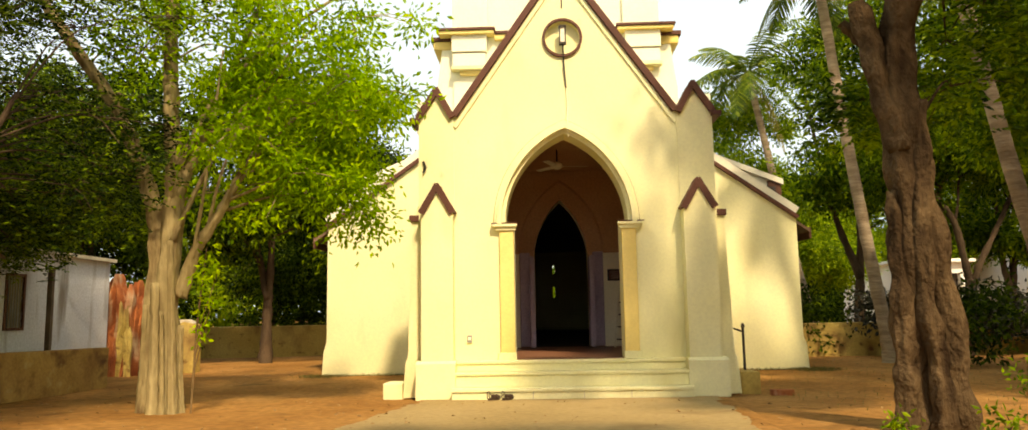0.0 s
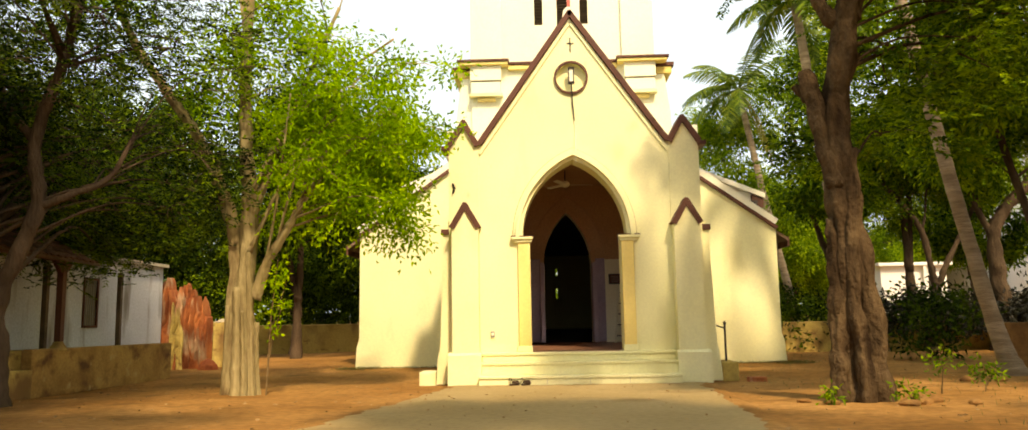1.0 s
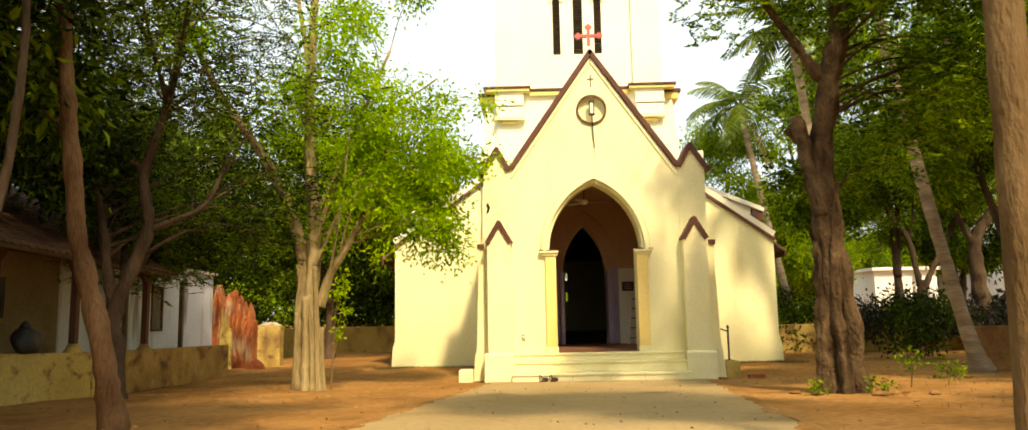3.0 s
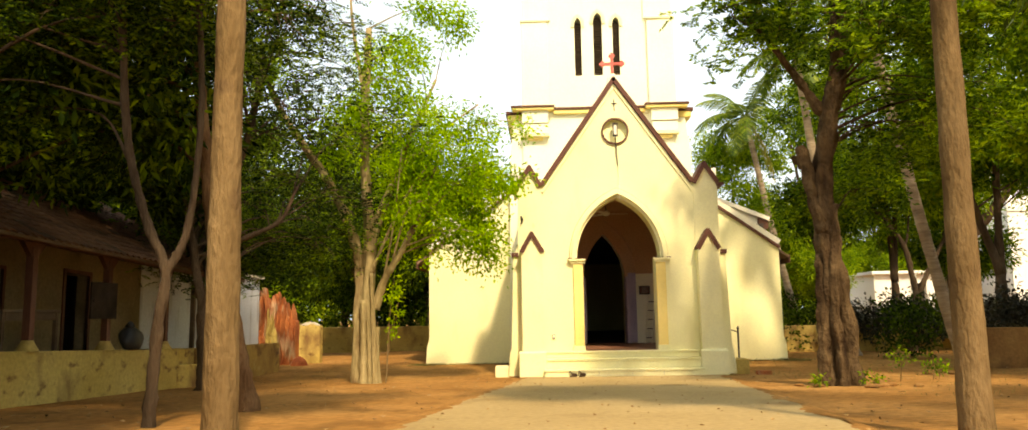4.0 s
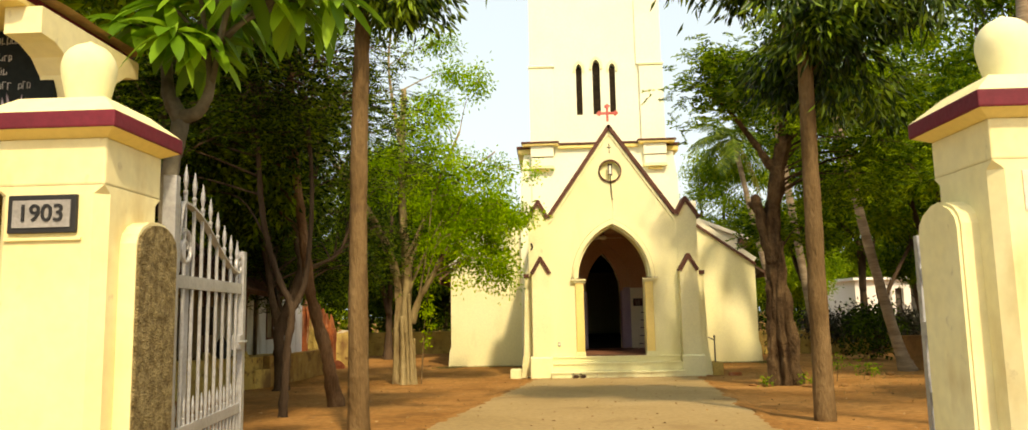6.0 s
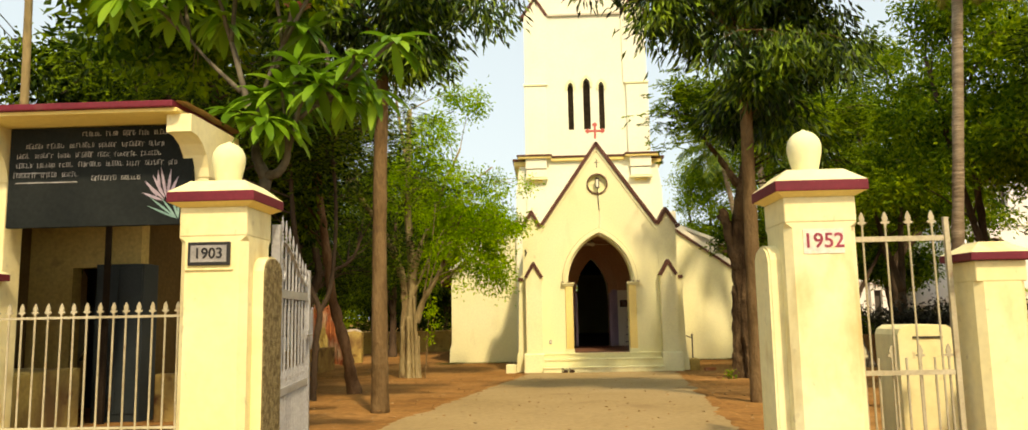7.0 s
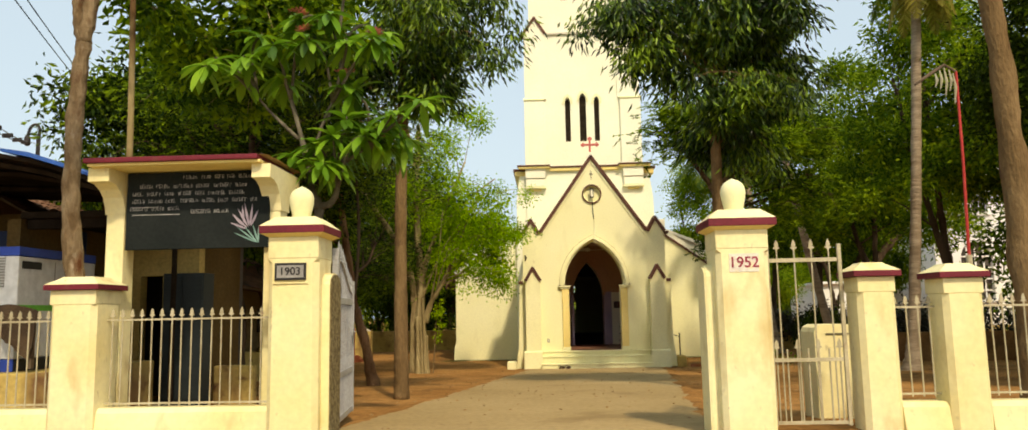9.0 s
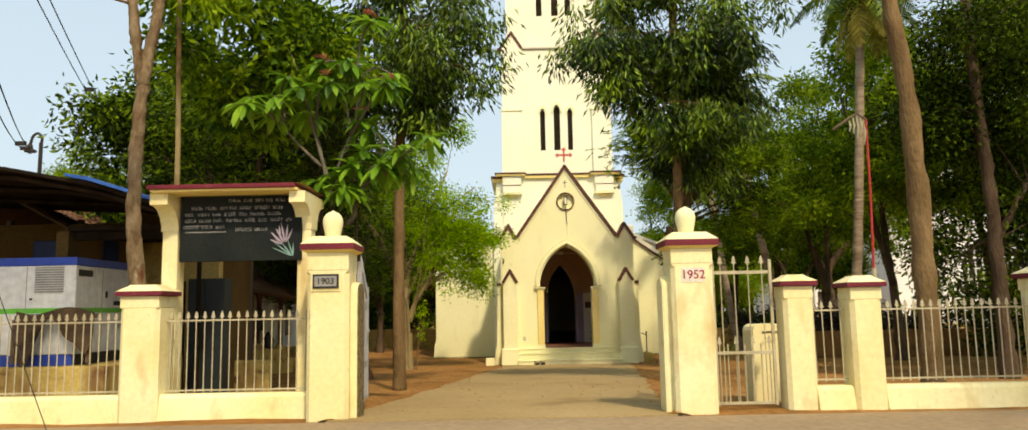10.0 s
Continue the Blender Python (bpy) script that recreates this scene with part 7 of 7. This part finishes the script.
palm((8.25, 6.9), (-1.3, 0.0), 10.6, 0.17, 61)
palm((8.5, 0.4), (-2.05, 0.0), 10.6, 0.16, 62, length=2.4, dry=3)
palm((10.3, 17.8), (-2.2, 0.2), 11.0, 0.18, 63, fronds=22, length=3.3, dry=1)
palm((7.8, -6.4), (1.05, 0.0), 11.6, 0.16, 64, fronds=24, length=2.4, dry=8)
palm((-24.5, 12.0), (0.6, 0.0), 9.6, 0.16, 65, fronds=18, length=2.2)

# slanting grey tree behind the right fence, and the gate-side trees
B = Vector((4.16, -17.7, 0))
tree("slanting_tree", "tall grey-brown tree behind the street fence", [(at(B, (0.06, 0, -0.1), (0.06, 0, 1.6), (0.05, 0, 3.2), (0.0, 0, 4.8), (-0.17, 0, 6.2), (-0.42, 0, 8.2)), 0.16, 0.12)],
     [(tuple(B + Vector((0.6, 1.2, 8.0))), (2.2, 2.0, 1.2), 110)], LEAF_NEEM, BARKMID, 71, per=96, spread=0.42, size=(0.09, 0.03), style="fine", twigs=50)
B = Vector((-6.86, -19.12, 0))
# second limb and last blob: crown added out of view, shading the generator
tree("roadside_tree", "gnarled brown-barked roadside tree with sparse leaves", [(at(B, (0.05, 0, -0.1), (0.0, 0, 1.4), (-0.1, 0, 2.6), (-0.1, 0, 3.6), (-0.03, 0, 4.6), (0.1, 0, 5.3), (0.2, 0, 6.2)), 0.115, 0.065), (at(B, (-0.05, 0, 4.4), (-0.18, 0, 5.1), (-0.34, 0, 5.9), (-0.6, -1.0, 6.4), (-1.0, -2.8, 6.8)), 0.085, 0.04), (at(B, (-0.3, 0, 5.6), (-0.8, 0.0, 5.75), (-1.6, 0.0, 5.95)), 0.025, 0.012)],
     [(tuple(B + Vector((0.5, 0.2, 6.4))), (1.0, 0.9, 0.6), 16), (tuple(B + Vector((-1.0, -3.0, 6.6))), (2.1, 1.3, 0.8), 90)], LEAF_MID, BARKPATCH, 73, per=24, spread=0.3, size=(0.2, 0.09), twigs=20)
B = Vector((-6.74, -18.35, 0))
tree("slim_pale_tree", "thin pale straight tree behind the shelter", [(at(B, (0, 0, -0.1), (0.0, 0, 2.5), (-0.01, 0, 4.0), (-0.1, 0, 7.5)), 0.046, 0.034)],
     [(tuple(B + Vector((0.2, 2.2, 5.9))), (2.0, 1.7, 1.3), 150)], LEAF_MID, BARKPALE, 74, rough=0.12, per=80, spread=0.34, size=(0.17, 0.08), twigs=0)

# dark dense tree in the street-side corner of the yard
B = Vector((7.45, -14.2, 0))
tree("corner_tree", "dense dark-leaved tree with a straight brown trunk near the street fence", [(at(B, (0.05, 0, -0.1), (0.02, 0, 1.8), (0.0, 0, 3.6), (-0.08, 0, 5.4), (-0.15, 0, 7.6)), 0.16, 0.09), (at(B, (0.0, 0, 2.6), (0.7, 0.1, 3.6), (1.5, 0.2, 4.8)), 0.08, 0.04)],
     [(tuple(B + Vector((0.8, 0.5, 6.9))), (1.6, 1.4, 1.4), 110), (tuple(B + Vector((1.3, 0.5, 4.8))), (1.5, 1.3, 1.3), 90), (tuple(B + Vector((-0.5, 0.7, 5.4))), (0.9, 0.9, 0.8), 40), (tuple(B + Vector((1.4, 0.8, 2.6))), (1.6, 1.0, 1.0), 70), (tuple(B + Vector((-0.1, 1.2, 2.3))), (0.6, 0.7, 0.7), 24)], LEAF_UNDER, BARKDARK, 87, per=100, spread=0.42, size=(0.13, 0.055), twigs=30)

# unseen street tree added beside the road to shade the fence
B = Vector((9.4, -26.2, 0))
tree("roadside_tree", "unseen street tree added to dapple the fence with shade", [(at(B, (0, 0, -0.1), (0.05, 0, 1.8), (-0.1, 0, 3.6), (-0.4, 0.1, 6.0)), 0.19, 0.08), (at(B, (-0.1, 0, 3.4), (-0.9, 0.3, 5.0), (-1.8, 0.4, 6.6)), 0.09, 0.04)],
     [(tuple(B + Vector((-1.5, 0.4, 7.2))), (2.3, 1.8, 1.1), 110), (tuple(B + Vector((0.9, 0.2, 7.0))), (1.8, 1.7, 1.1), 90)], LEAF_MID, BARKMID, 77, per=48, spread=0.34, size=(0.14, 0.06), twigs=30)

# frangipani over the gate
B = Vector((-8.0, -11.8, 0))
tree("neem_tree", "feathery dark neem tree beside the verandah", [(at(B, (0, 0, -0.1), (0.1, 0, 1.4), (-0.1, 0, 2.8), (0.2, 0, 4.4), (0.3, 0, 6.8)), 0.14, 0.05), (at(B, (-0.1, 0, 2.7), (-0.7, 0.2, 4.0), (-1.2, 0.4, 5.4)), 0.08, 0.03)],
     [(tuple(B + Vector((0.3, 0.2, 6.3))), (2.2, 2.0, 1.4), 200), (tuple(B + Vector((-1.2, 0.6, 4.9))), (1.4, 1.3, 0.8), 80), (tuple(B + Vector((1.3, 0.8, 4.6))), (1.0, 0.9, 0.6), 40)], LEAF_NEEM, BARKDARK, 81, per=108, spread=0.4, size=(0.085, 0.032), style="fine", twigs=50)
fg = thing("frangipani", "frangipani with thick bare limbs, long glossy leaves and pink blossom", "tree", (-4.4, -18.2, 0))
B = Vector((-4.45, -18.1, 0))
rngp = random.Random(9)
limbs = [(at(B, (0.0, 0, -0.1), (-0.04, 0, 1.2), (-0.06, 0.02, 2.1), (0.0, 0.05, 2.62)), 0.105, 0.095), (at(B, (0.0, 0.05, 2.62), (0.15, 0.0, 2.66), (0.24, -0.04, 2.82), (0.23, -0.08, 3.12)), 0.085, 0.04),
         (at(B, (0.0, 0.05, 2.6), (-0.10, 0.05, 2.8), (-0.16, 0.1, 3.1), (-0.34, 0.1, 3.8), (-0.5, 0.1, 4.3)), 0.10, 0.03), (at(B, (-0.16, 0.1, 3.1), (0.05, 0.0, 3.7), (0.3, 0, 4.2)), 0.045, 0.02),
         (at(B, (0.23, -0.08, 3.05), (0.5, -0.1, 3.25), (0.85, -0.1, 3.38)), 0.035, 0.02), (at(B, (-0.3, 0.1, 3.5), (-0.7, 0.1, 3.9), (-1.0, 0, 4.3)), 0.04, 0.02), (at(B, (0.1, 0, 3.7), (0.2, 0.2, 4.4), (0.1, 0.2, 5.0)), 0.035, 0.02)]
tips = []
for pts, r0, r1 in limbs:
    p = smooth_path(pts, 5)
    bm = tube(bmesh.new(), p, [0.60 * (r0 + (r1 - r0) * i / (len(p) - 1)) for i in range(len(p))], 10, rough=0.25, seed=r0 * 90)
    part("limb", bm, BARKGREY, fg, smooth=True)
    tips.append((p[-1], (p[-1] - p[-2]).normalized()))
for k in range(24):
    p0 = tips[1 + k % 6][0]
    end = p0 + Vector((rngp.uniform(-0.6, 0.6), rngp.uniform(-0.4, 0.5), rngp.uniform(-0.05, 0.8)))
    p = smooth_path([p0 - tips[1 + k % 6][1] * 0.3, p0.lerp(end, 0.5) + Vector((0, 0, 0.08)), end], 4)
    part("limb", tube(bmesh.new(), p, [0.022 - 0.008 * i / len(p) for i in range(len(p))], 8), BARKGREY, fg, smooth=True)
    tips.append((end, (p[-1] - p[-2]).normalized()))
for dx, dy, z in ((0.02, -0.25, 3.34), (-0.28, -0.2, 3.22), (0.25, -0.3, 3.46), (0.10, -0.35, 3.10), (0.62, -0.2, 3.52), (0.92, -0.1, 3.58), (0.40, -0.2, 3.70)):
    p0 = Vector((B.x + 0.22, B.y - 0.06, 3.0))
    end = Vector((B.x + dx, B.y + dy, z))
    p = smooth_path([p0, p0.lerp(end, 0.5) + Vector((0, 0, 0.06)), end], 4)
    part("limb", tube(bmesh.new(), p, [0.020 - 0.008 * i / len(p) for i in range(len(p))], 8), BARKGREY, fg, smooth=True)
    tips.append((end, (p[-1] - p[-2]).normalized()))


def long_leaf(bm, p, direction, L, W):
    d_ = direction.normalized()
    sdv = d_.cross(Vector((0, 0, 1)))
    if sdv.length < 0.1:
        sdv = Vector((1, 0, 0))
    sdv.normalize()
    prev = None
    q = p.copy()
    for k in range(7):
        t = k / 6
        w = W * (math.sin(math.pi * min(1, t * 0.9 + 0.06)) ** 0.9) * (1 if t < 0.98 else 0.1)
        up_ = sdv.cross(d_).normalized() * 0.18 * w
        row = [bm.verts.new(q - sdv * w + up_), bm.verts.new(q), bm.verts.new(q + sdv * w + up_)]
        if prev:
            bm.faces.new((prev[0], prev[1], row[1], row[0]))
            bm.faces.new((prev[1], prev[2], row[2], row[1]))
        prev = row
        d_ = (d_ + Vector((0, 0, -0.16))).normalized()
        q = q + d_ * (L / 6)


bm = bmesh.new()
for p, d_ in tips[1:]:
    m_ = rngp.randint(11, 16)
    for i in range(m_):
        az = i * 2.4
        el = rngp.uniform(-0.9, 0.55)
        dv = Vector((math.cos(az) * math.cos(el), math.sin(az) * math.cos(el), math.sin(el))) + d_ * 0.35
        long_leaf(bm, p - d_ * 0.08 * rngp.random(), dv, rngp.uniform(0.32, 0.50), rngp.uniform(0.042, 0.062))
part("leaves", bm, LEAF_PLUM, fg, smooth=True)
for k in (3, 4, 9, 12, 15, 18):
    p, d_ = tips[k]
    bm = bmesh.new()
    for j in range(7):
        o = p + Vector((rngp.uniform(-0.07, 0.07), rngp.uniform(-0.07, 0.07), rngp.uniform(0.06, 0.16)))
        for a in range(5):
            th = a * 1.2566
            q = o + Vector((0.055 * math.cos(th), 0.055 * math.sin(th), 0.012))
            s_ = Vector((-math.sin(th), math.cos(th), 0)) * 0.022
            bm.faces.new([bm.verts.new(v) for v in (o, q - s_, q + Vector((0.012 * math.cos(th), 0.012 * math.sin(th), 0.004)), q + s_)])
    part("blossom", bm, FLOWER, fg, "pink blossom cluster")

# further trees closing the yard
# leaf tone per spot: bright where the crown is sunlit, near-black in shade
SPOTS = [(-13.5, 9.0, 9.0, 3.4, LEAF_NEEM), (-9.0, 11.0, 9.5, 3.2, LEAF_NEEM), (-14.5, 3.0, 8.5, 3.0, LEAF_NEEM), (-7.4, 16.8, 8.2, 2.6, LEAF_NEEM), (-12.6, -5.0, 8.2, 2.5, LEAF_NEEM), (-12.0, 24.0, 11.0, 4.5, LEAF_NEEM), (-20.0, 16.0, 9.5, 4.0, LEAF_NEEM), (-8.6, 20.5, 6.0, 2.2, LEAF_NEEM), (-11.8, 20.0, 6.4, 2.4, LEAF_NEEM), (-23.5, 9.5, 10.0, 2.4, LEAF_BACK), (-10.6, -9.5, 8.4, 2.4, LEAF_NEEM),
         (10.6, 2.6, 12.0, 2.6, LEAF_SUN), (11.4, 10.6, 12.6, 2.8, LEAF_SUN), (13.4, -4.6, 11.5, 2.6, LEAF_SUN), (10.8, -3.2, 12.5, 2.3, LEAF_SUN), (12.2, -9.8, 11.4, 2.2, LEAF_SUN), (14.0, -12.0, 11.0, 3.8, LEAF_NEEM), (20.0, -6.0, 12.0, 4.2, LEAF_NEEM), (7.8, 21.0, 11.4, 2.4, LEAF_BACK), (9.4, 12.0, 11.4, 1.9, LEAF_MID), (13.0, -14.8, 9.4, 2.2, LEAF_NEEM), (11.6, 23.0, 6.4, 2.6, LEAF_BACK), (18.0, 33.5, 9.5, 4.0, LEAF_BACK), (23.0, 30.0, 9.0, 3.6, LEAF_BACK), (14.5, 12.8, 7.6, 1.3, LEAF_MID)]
for i, (x, y, h, r, lf) in enumerate(SPOTS):
    rs = random.Random(100 + i)
    B = Vector((x, y, 0))
    f1, f2 = rs.uniform(-0.8, 0.8), rs.uniform(-0.8, 0.8)
    tree("shade_tree", "dark-trunked shade tree with a spreading green crown",
         [(at(B, (0, 0, -0.1), (f1 * 0.2, 0, h * 0.15), (f1 * 0.5, 0.1, h * 0.32), (f1, 0.2, h * 0.7)), 0.2, 0.07), (at(B, (f1 * 0.3, 0, h * 0.2), (f2, 0.2, h * 0.42), (f2 * 2, 0.3, h * 0.72)), 0.13, 0.05)],
         [((x + f1, y, h * 0.68), (r, r, h * 0.26), int(46 * r)), ((x + f1 - r * 0.5, y - 0.3, h * 0.5), (r * 0.7, r * 0.7, h * 0.15), int(20 * r)), ((x + f1 + r * 0.55, y + 0.2, h * 0.52), (r * 0.7, r * 0.7, h * 0.16), int(20 * r)), ((x, y, h * 0.88), (r * 0.7, r * 0.7, h * 0.15), int(16 * r))],
         lf, BARKDARK, 200 + i, per=110, spread=0.46, size=(0.19, 0.075), twigs=24, group="shade trees round the yard")

# far woods
rng = np.random.default_rng(5)
fw = thing("far_woods", "distant belt of green trees beyond the compound", "trees", (0, 45, 0))
cs = []
for i in range(60):
    a = rng.uniform(-1.9, 1.9)
    d_ = rng.uniform(42, 70)
    cs.append(((d_ * math.sin(a), d_ * math.cos(a) - 6, rng.uniform(2.5, 4.5)), (4.5, 4.0, rng.uniform(2.5, 4.0)), 70))
p, a = spray(clump_points(cs, rng, 0.5), rng, 22, 0.9, "broad")
leaf_cloud("woods", p, a, 0.55, 0.30, LEAF_BACK, fw, rng)

# hedges and undergrowth
hg = thing("hedge", "dark purple-leaved hedge along the compound wall", "hedge", (12, 1.5, 0))
cs = clump_points([((x, 1.5 + 0.2 * math.sin(x), 1.05), (0.9, 0.5, 0.95), 26) for x in np.arange(10.2, 17.5, 1.0)] + [((x, 9.2, 1.15 + 0.12 * math.sin(3 * x)), (0.8, 0.45, 0.62), 30) for x in np.arange(9.2, 16.0, 0.9)], rng, 0.4)
p, a = spray(cs, rng, 40, 0.3, "broad")
leaf_cloud("foliage", p, a, 0.15, 0.08, LEAF_HEDGE, hg, rng)
ug = thing("undergrowth", "green bushes under the trees, shade put into their leaf colour", "bushes", (-10, 12, 0))
cs = clump_points([((x, y, z), (1.3, 0.9, 1.0), 34) for x, y, z in ((-13, 13.6, 1.4), (-9.6, 17.2, 1.6), (-8.2, 17.6, 2.2), (-6.6, 17.2, 2.2), (-11, 17, 1.6), (-10.5, 16.8, 3.2), (-7.6, 17.0, 3.4), (-12.6, 9.6, 3.3), (-11.6, 9.2, 2.9), (-15, 13.5, 1.6), (-17, 11, 1.5), (-9.0, 16.6, 1.5), (-7.0, 17, 1.3), (11, 17, 1.0), (14, 17, 0.9), (18, 16, 0.9), (9, 16.5, 1.3), (15.5, -1, 0.9), (7.3, 10.6, 0.9), (9.6, 5.6, 1.0), (13, -8, 0.8), (15, -14, 0.9))], rng, 0.4)
p, a = spray(cs, rng, 36, 0.35, "broad")
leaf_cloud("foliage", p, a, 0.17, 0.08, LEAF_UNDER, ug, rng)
for x, y, h in ((4.8, -4.2, 0.62), (5.5, -4.0, 0.40), (3.62, -5.85, 0.18), (2.75, -5.75, 0.16), (6.3, -2.6, 0.30)):
    sp = thing("sapling", "small green self-sown sapling on bare earth", "plant", (x, y, 0), "saplings")
    part("stem", tube(bmesh.new(), [(x, y, -0.05), (x + 0.05, y, h * 0.5), (x + 0.02, y + 0.03, h)], [0.01, 0.008, 0.004], 5), BARKMID, sp)
    cs = clump_points([((x, y, h * 0.7), (0.12 + h * 0.28, 0.12 + h * 0.25, h * 0.35), 12)], rng, 0.2)
    p, a = spray(cs, rng, 6, 0.09, "broad")
    leaf_cloud("leaves", p, a, 0.085, 0.035, LEAF_MID, sp, rng)

sg = thing("trunk_shoot", "leafy green shoots growing beside the fig trunk", "plant", (-5.35, -2.0, 0))
for k, (x, z) in enumerate(((-5.22, 2.3), (-5.05, 2.0), (-5.15, 1.55), (-5.32, 1.9), (-5.28, 1.2))):
    part("stem", tube(bmesh.new(), [(-5.42, -2.0, -0.05), (-5.36, -2.05, z * 0.5), (x, -2.1 + 0.05 * k, z)], [0.012, 0.010, 0.004], 5), BARKMID, sg)
cs = clump_points([((x, -2.08, z), (0.14, 0.14, 0.22), 5) for x, z in ((-5.22, 2.2), (-5.05, 1.95), (-5.15, 1.55), (-5.32, 1.85), (-5.26, 1.15))], rng, 0.2)
p, a = spray(cs, rng, 7, 0.10, "broad")
leaf_cloud("leaves", p, a, 0.11, 0.05, LEAF_BRIGHT, sg, rng)

# stones and root lumps round the old tree
rs = random.Random(12)
for x, y, r in ((3.75, -5.75, 0.13), (3.55, -6.0, 0.09), (4.05, -5.5, 0.10), (2.75, -5.75, 0.08), (4.35, -5.9, 0.07), (2.55, -5.35, 0.07), (6.9, -0.9, 0.12), (7.3, -1.2, 0.09)):
    stn = thing("stone", "rough brown stone half sunk in the earth", "stone", (x, y, 0), "stones on the earth")
    bm = bmesh.new()
    bmesh.ops.create_icosphere(bm, subdivisions=2, radius=r)
    for v in bm.verts:
        v.co *= 1 + 0.35 * noise.noise(v.co * (2.2 / r) * 0.4 + Vector((x, y, 0)))
        v.co = Vector((v.co.x * 1.3 + x, v.co.y + y, v.co.z * 0.5 + r * 0.1))
    part("stone_body", bm, REDWALL, stn)

# dry leaves and grass on the earth
n = 1500
px = rng.uniform(-9.3, 12, n)
py = rng.uniform(-19.5, 9, n)
keep = np.array([not (path_edges(max(min(y, 0), -20.4))[0] + 0.1 < x < path_edges(max(min(y, 0), -20.4))[1] - 0.1 and y < 0) and not (abs(x) < 5.8 and y > -0.6) for x, y in zip(px, py)])
pos = np.stack([px, py, np.full(n, 0.02)], 1)[keep]
ax = rng.normal(size=pos.shape)
ax[:, 2] *= 0.15
lt = leaf_cloud("leaf_litter", pos, ax, 0.062, 0.026, LITTER, None, rng, 0.3)
tagged(lt, "scattered dry brown fallen leaves", "leaves", kind="stuff")
n = 260
pos = np.stack([rng.uniform(-3.6, 1.9, n), rng.uniform(-19, -1, n), np.full(n, 0.006)], 1)
ax = rng.normal(size=pos.shape)
ax[:, 2] *= 0.1
tagged(leaf_cloud("path_litter", pos, ax, 0.05, 0.025, LITTER, None, rng, 0.3), "few dry leaves blown onto the path", "leaves", kind="stuff")
n = 3600
side_pick = rng.random(n) < 0.5
gx = np.where(side_pick, rng.uniform(3.2, 14, n), rng.choice([-5.6, 5.6, 5.7], n) + rng.normal(size=n) * 0.25)
gy = np.where(side_pick, rng.uniform(-9, 12, n), rng.uniform(4.7, 5.25, n) + rng.normal(size=n) * 0.1)
front = rng.random(n) < 0.25
gx = np.where(front, rng.uniform(-5.5, -3.0, n) * rng.choice([-1, 1], n), gx)
gy = np.where(front, 5.12, gy)
pos = np.stack([gx, gy, np.full(n, -0.02)], 1)
ax = rng.normal(size=pos.shape) * 0.35
ax[:, 2] = 1
tagged(leaf_cloud("dry_grass", pos, ax, 0.075, 0.009, GRASSMAT, None, rng, 0.2), "thin tufts of dry grass", "grass", kind="stuff")

# red pole and street wires
rp = thing("red_pole", "red-painted steel pole with a bent bracket and tattered pale rags", "pole", (2.82, -19.08, 0))
part("shaft", tube(bmesh.new(), [(2.82, -19.08, -0.05), (2.84, -19.08, 1.75)], [0.03, 0.03], 10), PICKET, rp)
part("red_shaft", tube(bmesh.new(), [(2.84, -19.08, 1.75), (2.87, -19.08, 2.8), (2.88, -19.08, 3.76)], [0.016, 0.015, 0.014], 10), REDPOLE, rp)
part("arm", tube(bmesh.new(), [(2.88, -19.08, 3.76), (2.76, -19.08, 3.84), (2.6, -19.09, 3.74), (2.42, -19.1, 3.62)], [0.016, 0.016, 0.02, 0.014], 6), TIMBER, rp)
for k, (x, z, l) in enumerate(((2.80, 3.78, 0.24), (2.75, 3.80, 0.32), (2.70, 3.78, 0.22), (2.84, 3.74, 0.34), (2.65, 3.74, 0.15))):
    part("rag", tube(bmesh.new(), [(x, -19.09, z), (x + 0.012, -19.10, z - l * 0.5), (x - 0.006, -19.09, z - l)], [0.006, 0.016, 0.005], 5), RAGS, rp)
lp = thing("street_lamp", "dark swan-neck street lamp against the sky", "street lamp", (-17.7, -4, 0))
part("pole", tube(bmesh.new(), [(-17.7, -4, 0), (-17.66, -4, 7.7)], [0.08, 0.06], 8), IRON, lp)
part("arm", tube(bmesh.new(), smooth_path([(-17.66, -4, 7.6), (-17.64, -4, 7.88), (-17.78, -4, 8.02), (-17.94, -4, 7.92), (-18.02, -4, 7.66)], 4), [0.045] * 17, 6), IRON, lp)
part("lamp_head", lathe(bmesh.new(), -18.03, -4, [(0.05, 7.68), (0.09, 7.6), (0.10, 7.4), (0.05, 7.34)], 10), IRON, lp)
for a, b, clamps in (((-7.2, -22.4, 6.57), (-21.1, 8.1, 10.4), (0.40, 0.49, 0.56, 0.62)), ((-8.0, -20.9, 4.97), (-17.9, -4.1, 7.53), (0.52, 0.64, 0.76, 0.88))):
    a, b = Vector(a), Vector(b)
    wv = thing("power_line", "pair of thin dark overhead power lines with spacers", "cable", (a.x, a.y, 0), "overhead lines")
    lift = LIFT[wv.name]
    for off in (0.0, 0.20):
        pts = [a.lerp(b, i / 16) + Vector((off, 0, -0.35 * math.sin(math.pi * i / 16) - lift)) for i in range(17)]
        part("line", tube(bmesh.new(), pts, [0.011] * 17, 5), IRON, wv)
    for t in clamps:
        p = a.lerp(b, t) + Vector((0.1, 0, -0.35 * math.sin(math.pi * t) - lift))
        part("spacer", one(p.x - 0.12, p.x + 0.12, p.y - 0.03, p.y + 0.03, p.z - 0.05, p.z + 0.05, 0.01), IRON, wv)
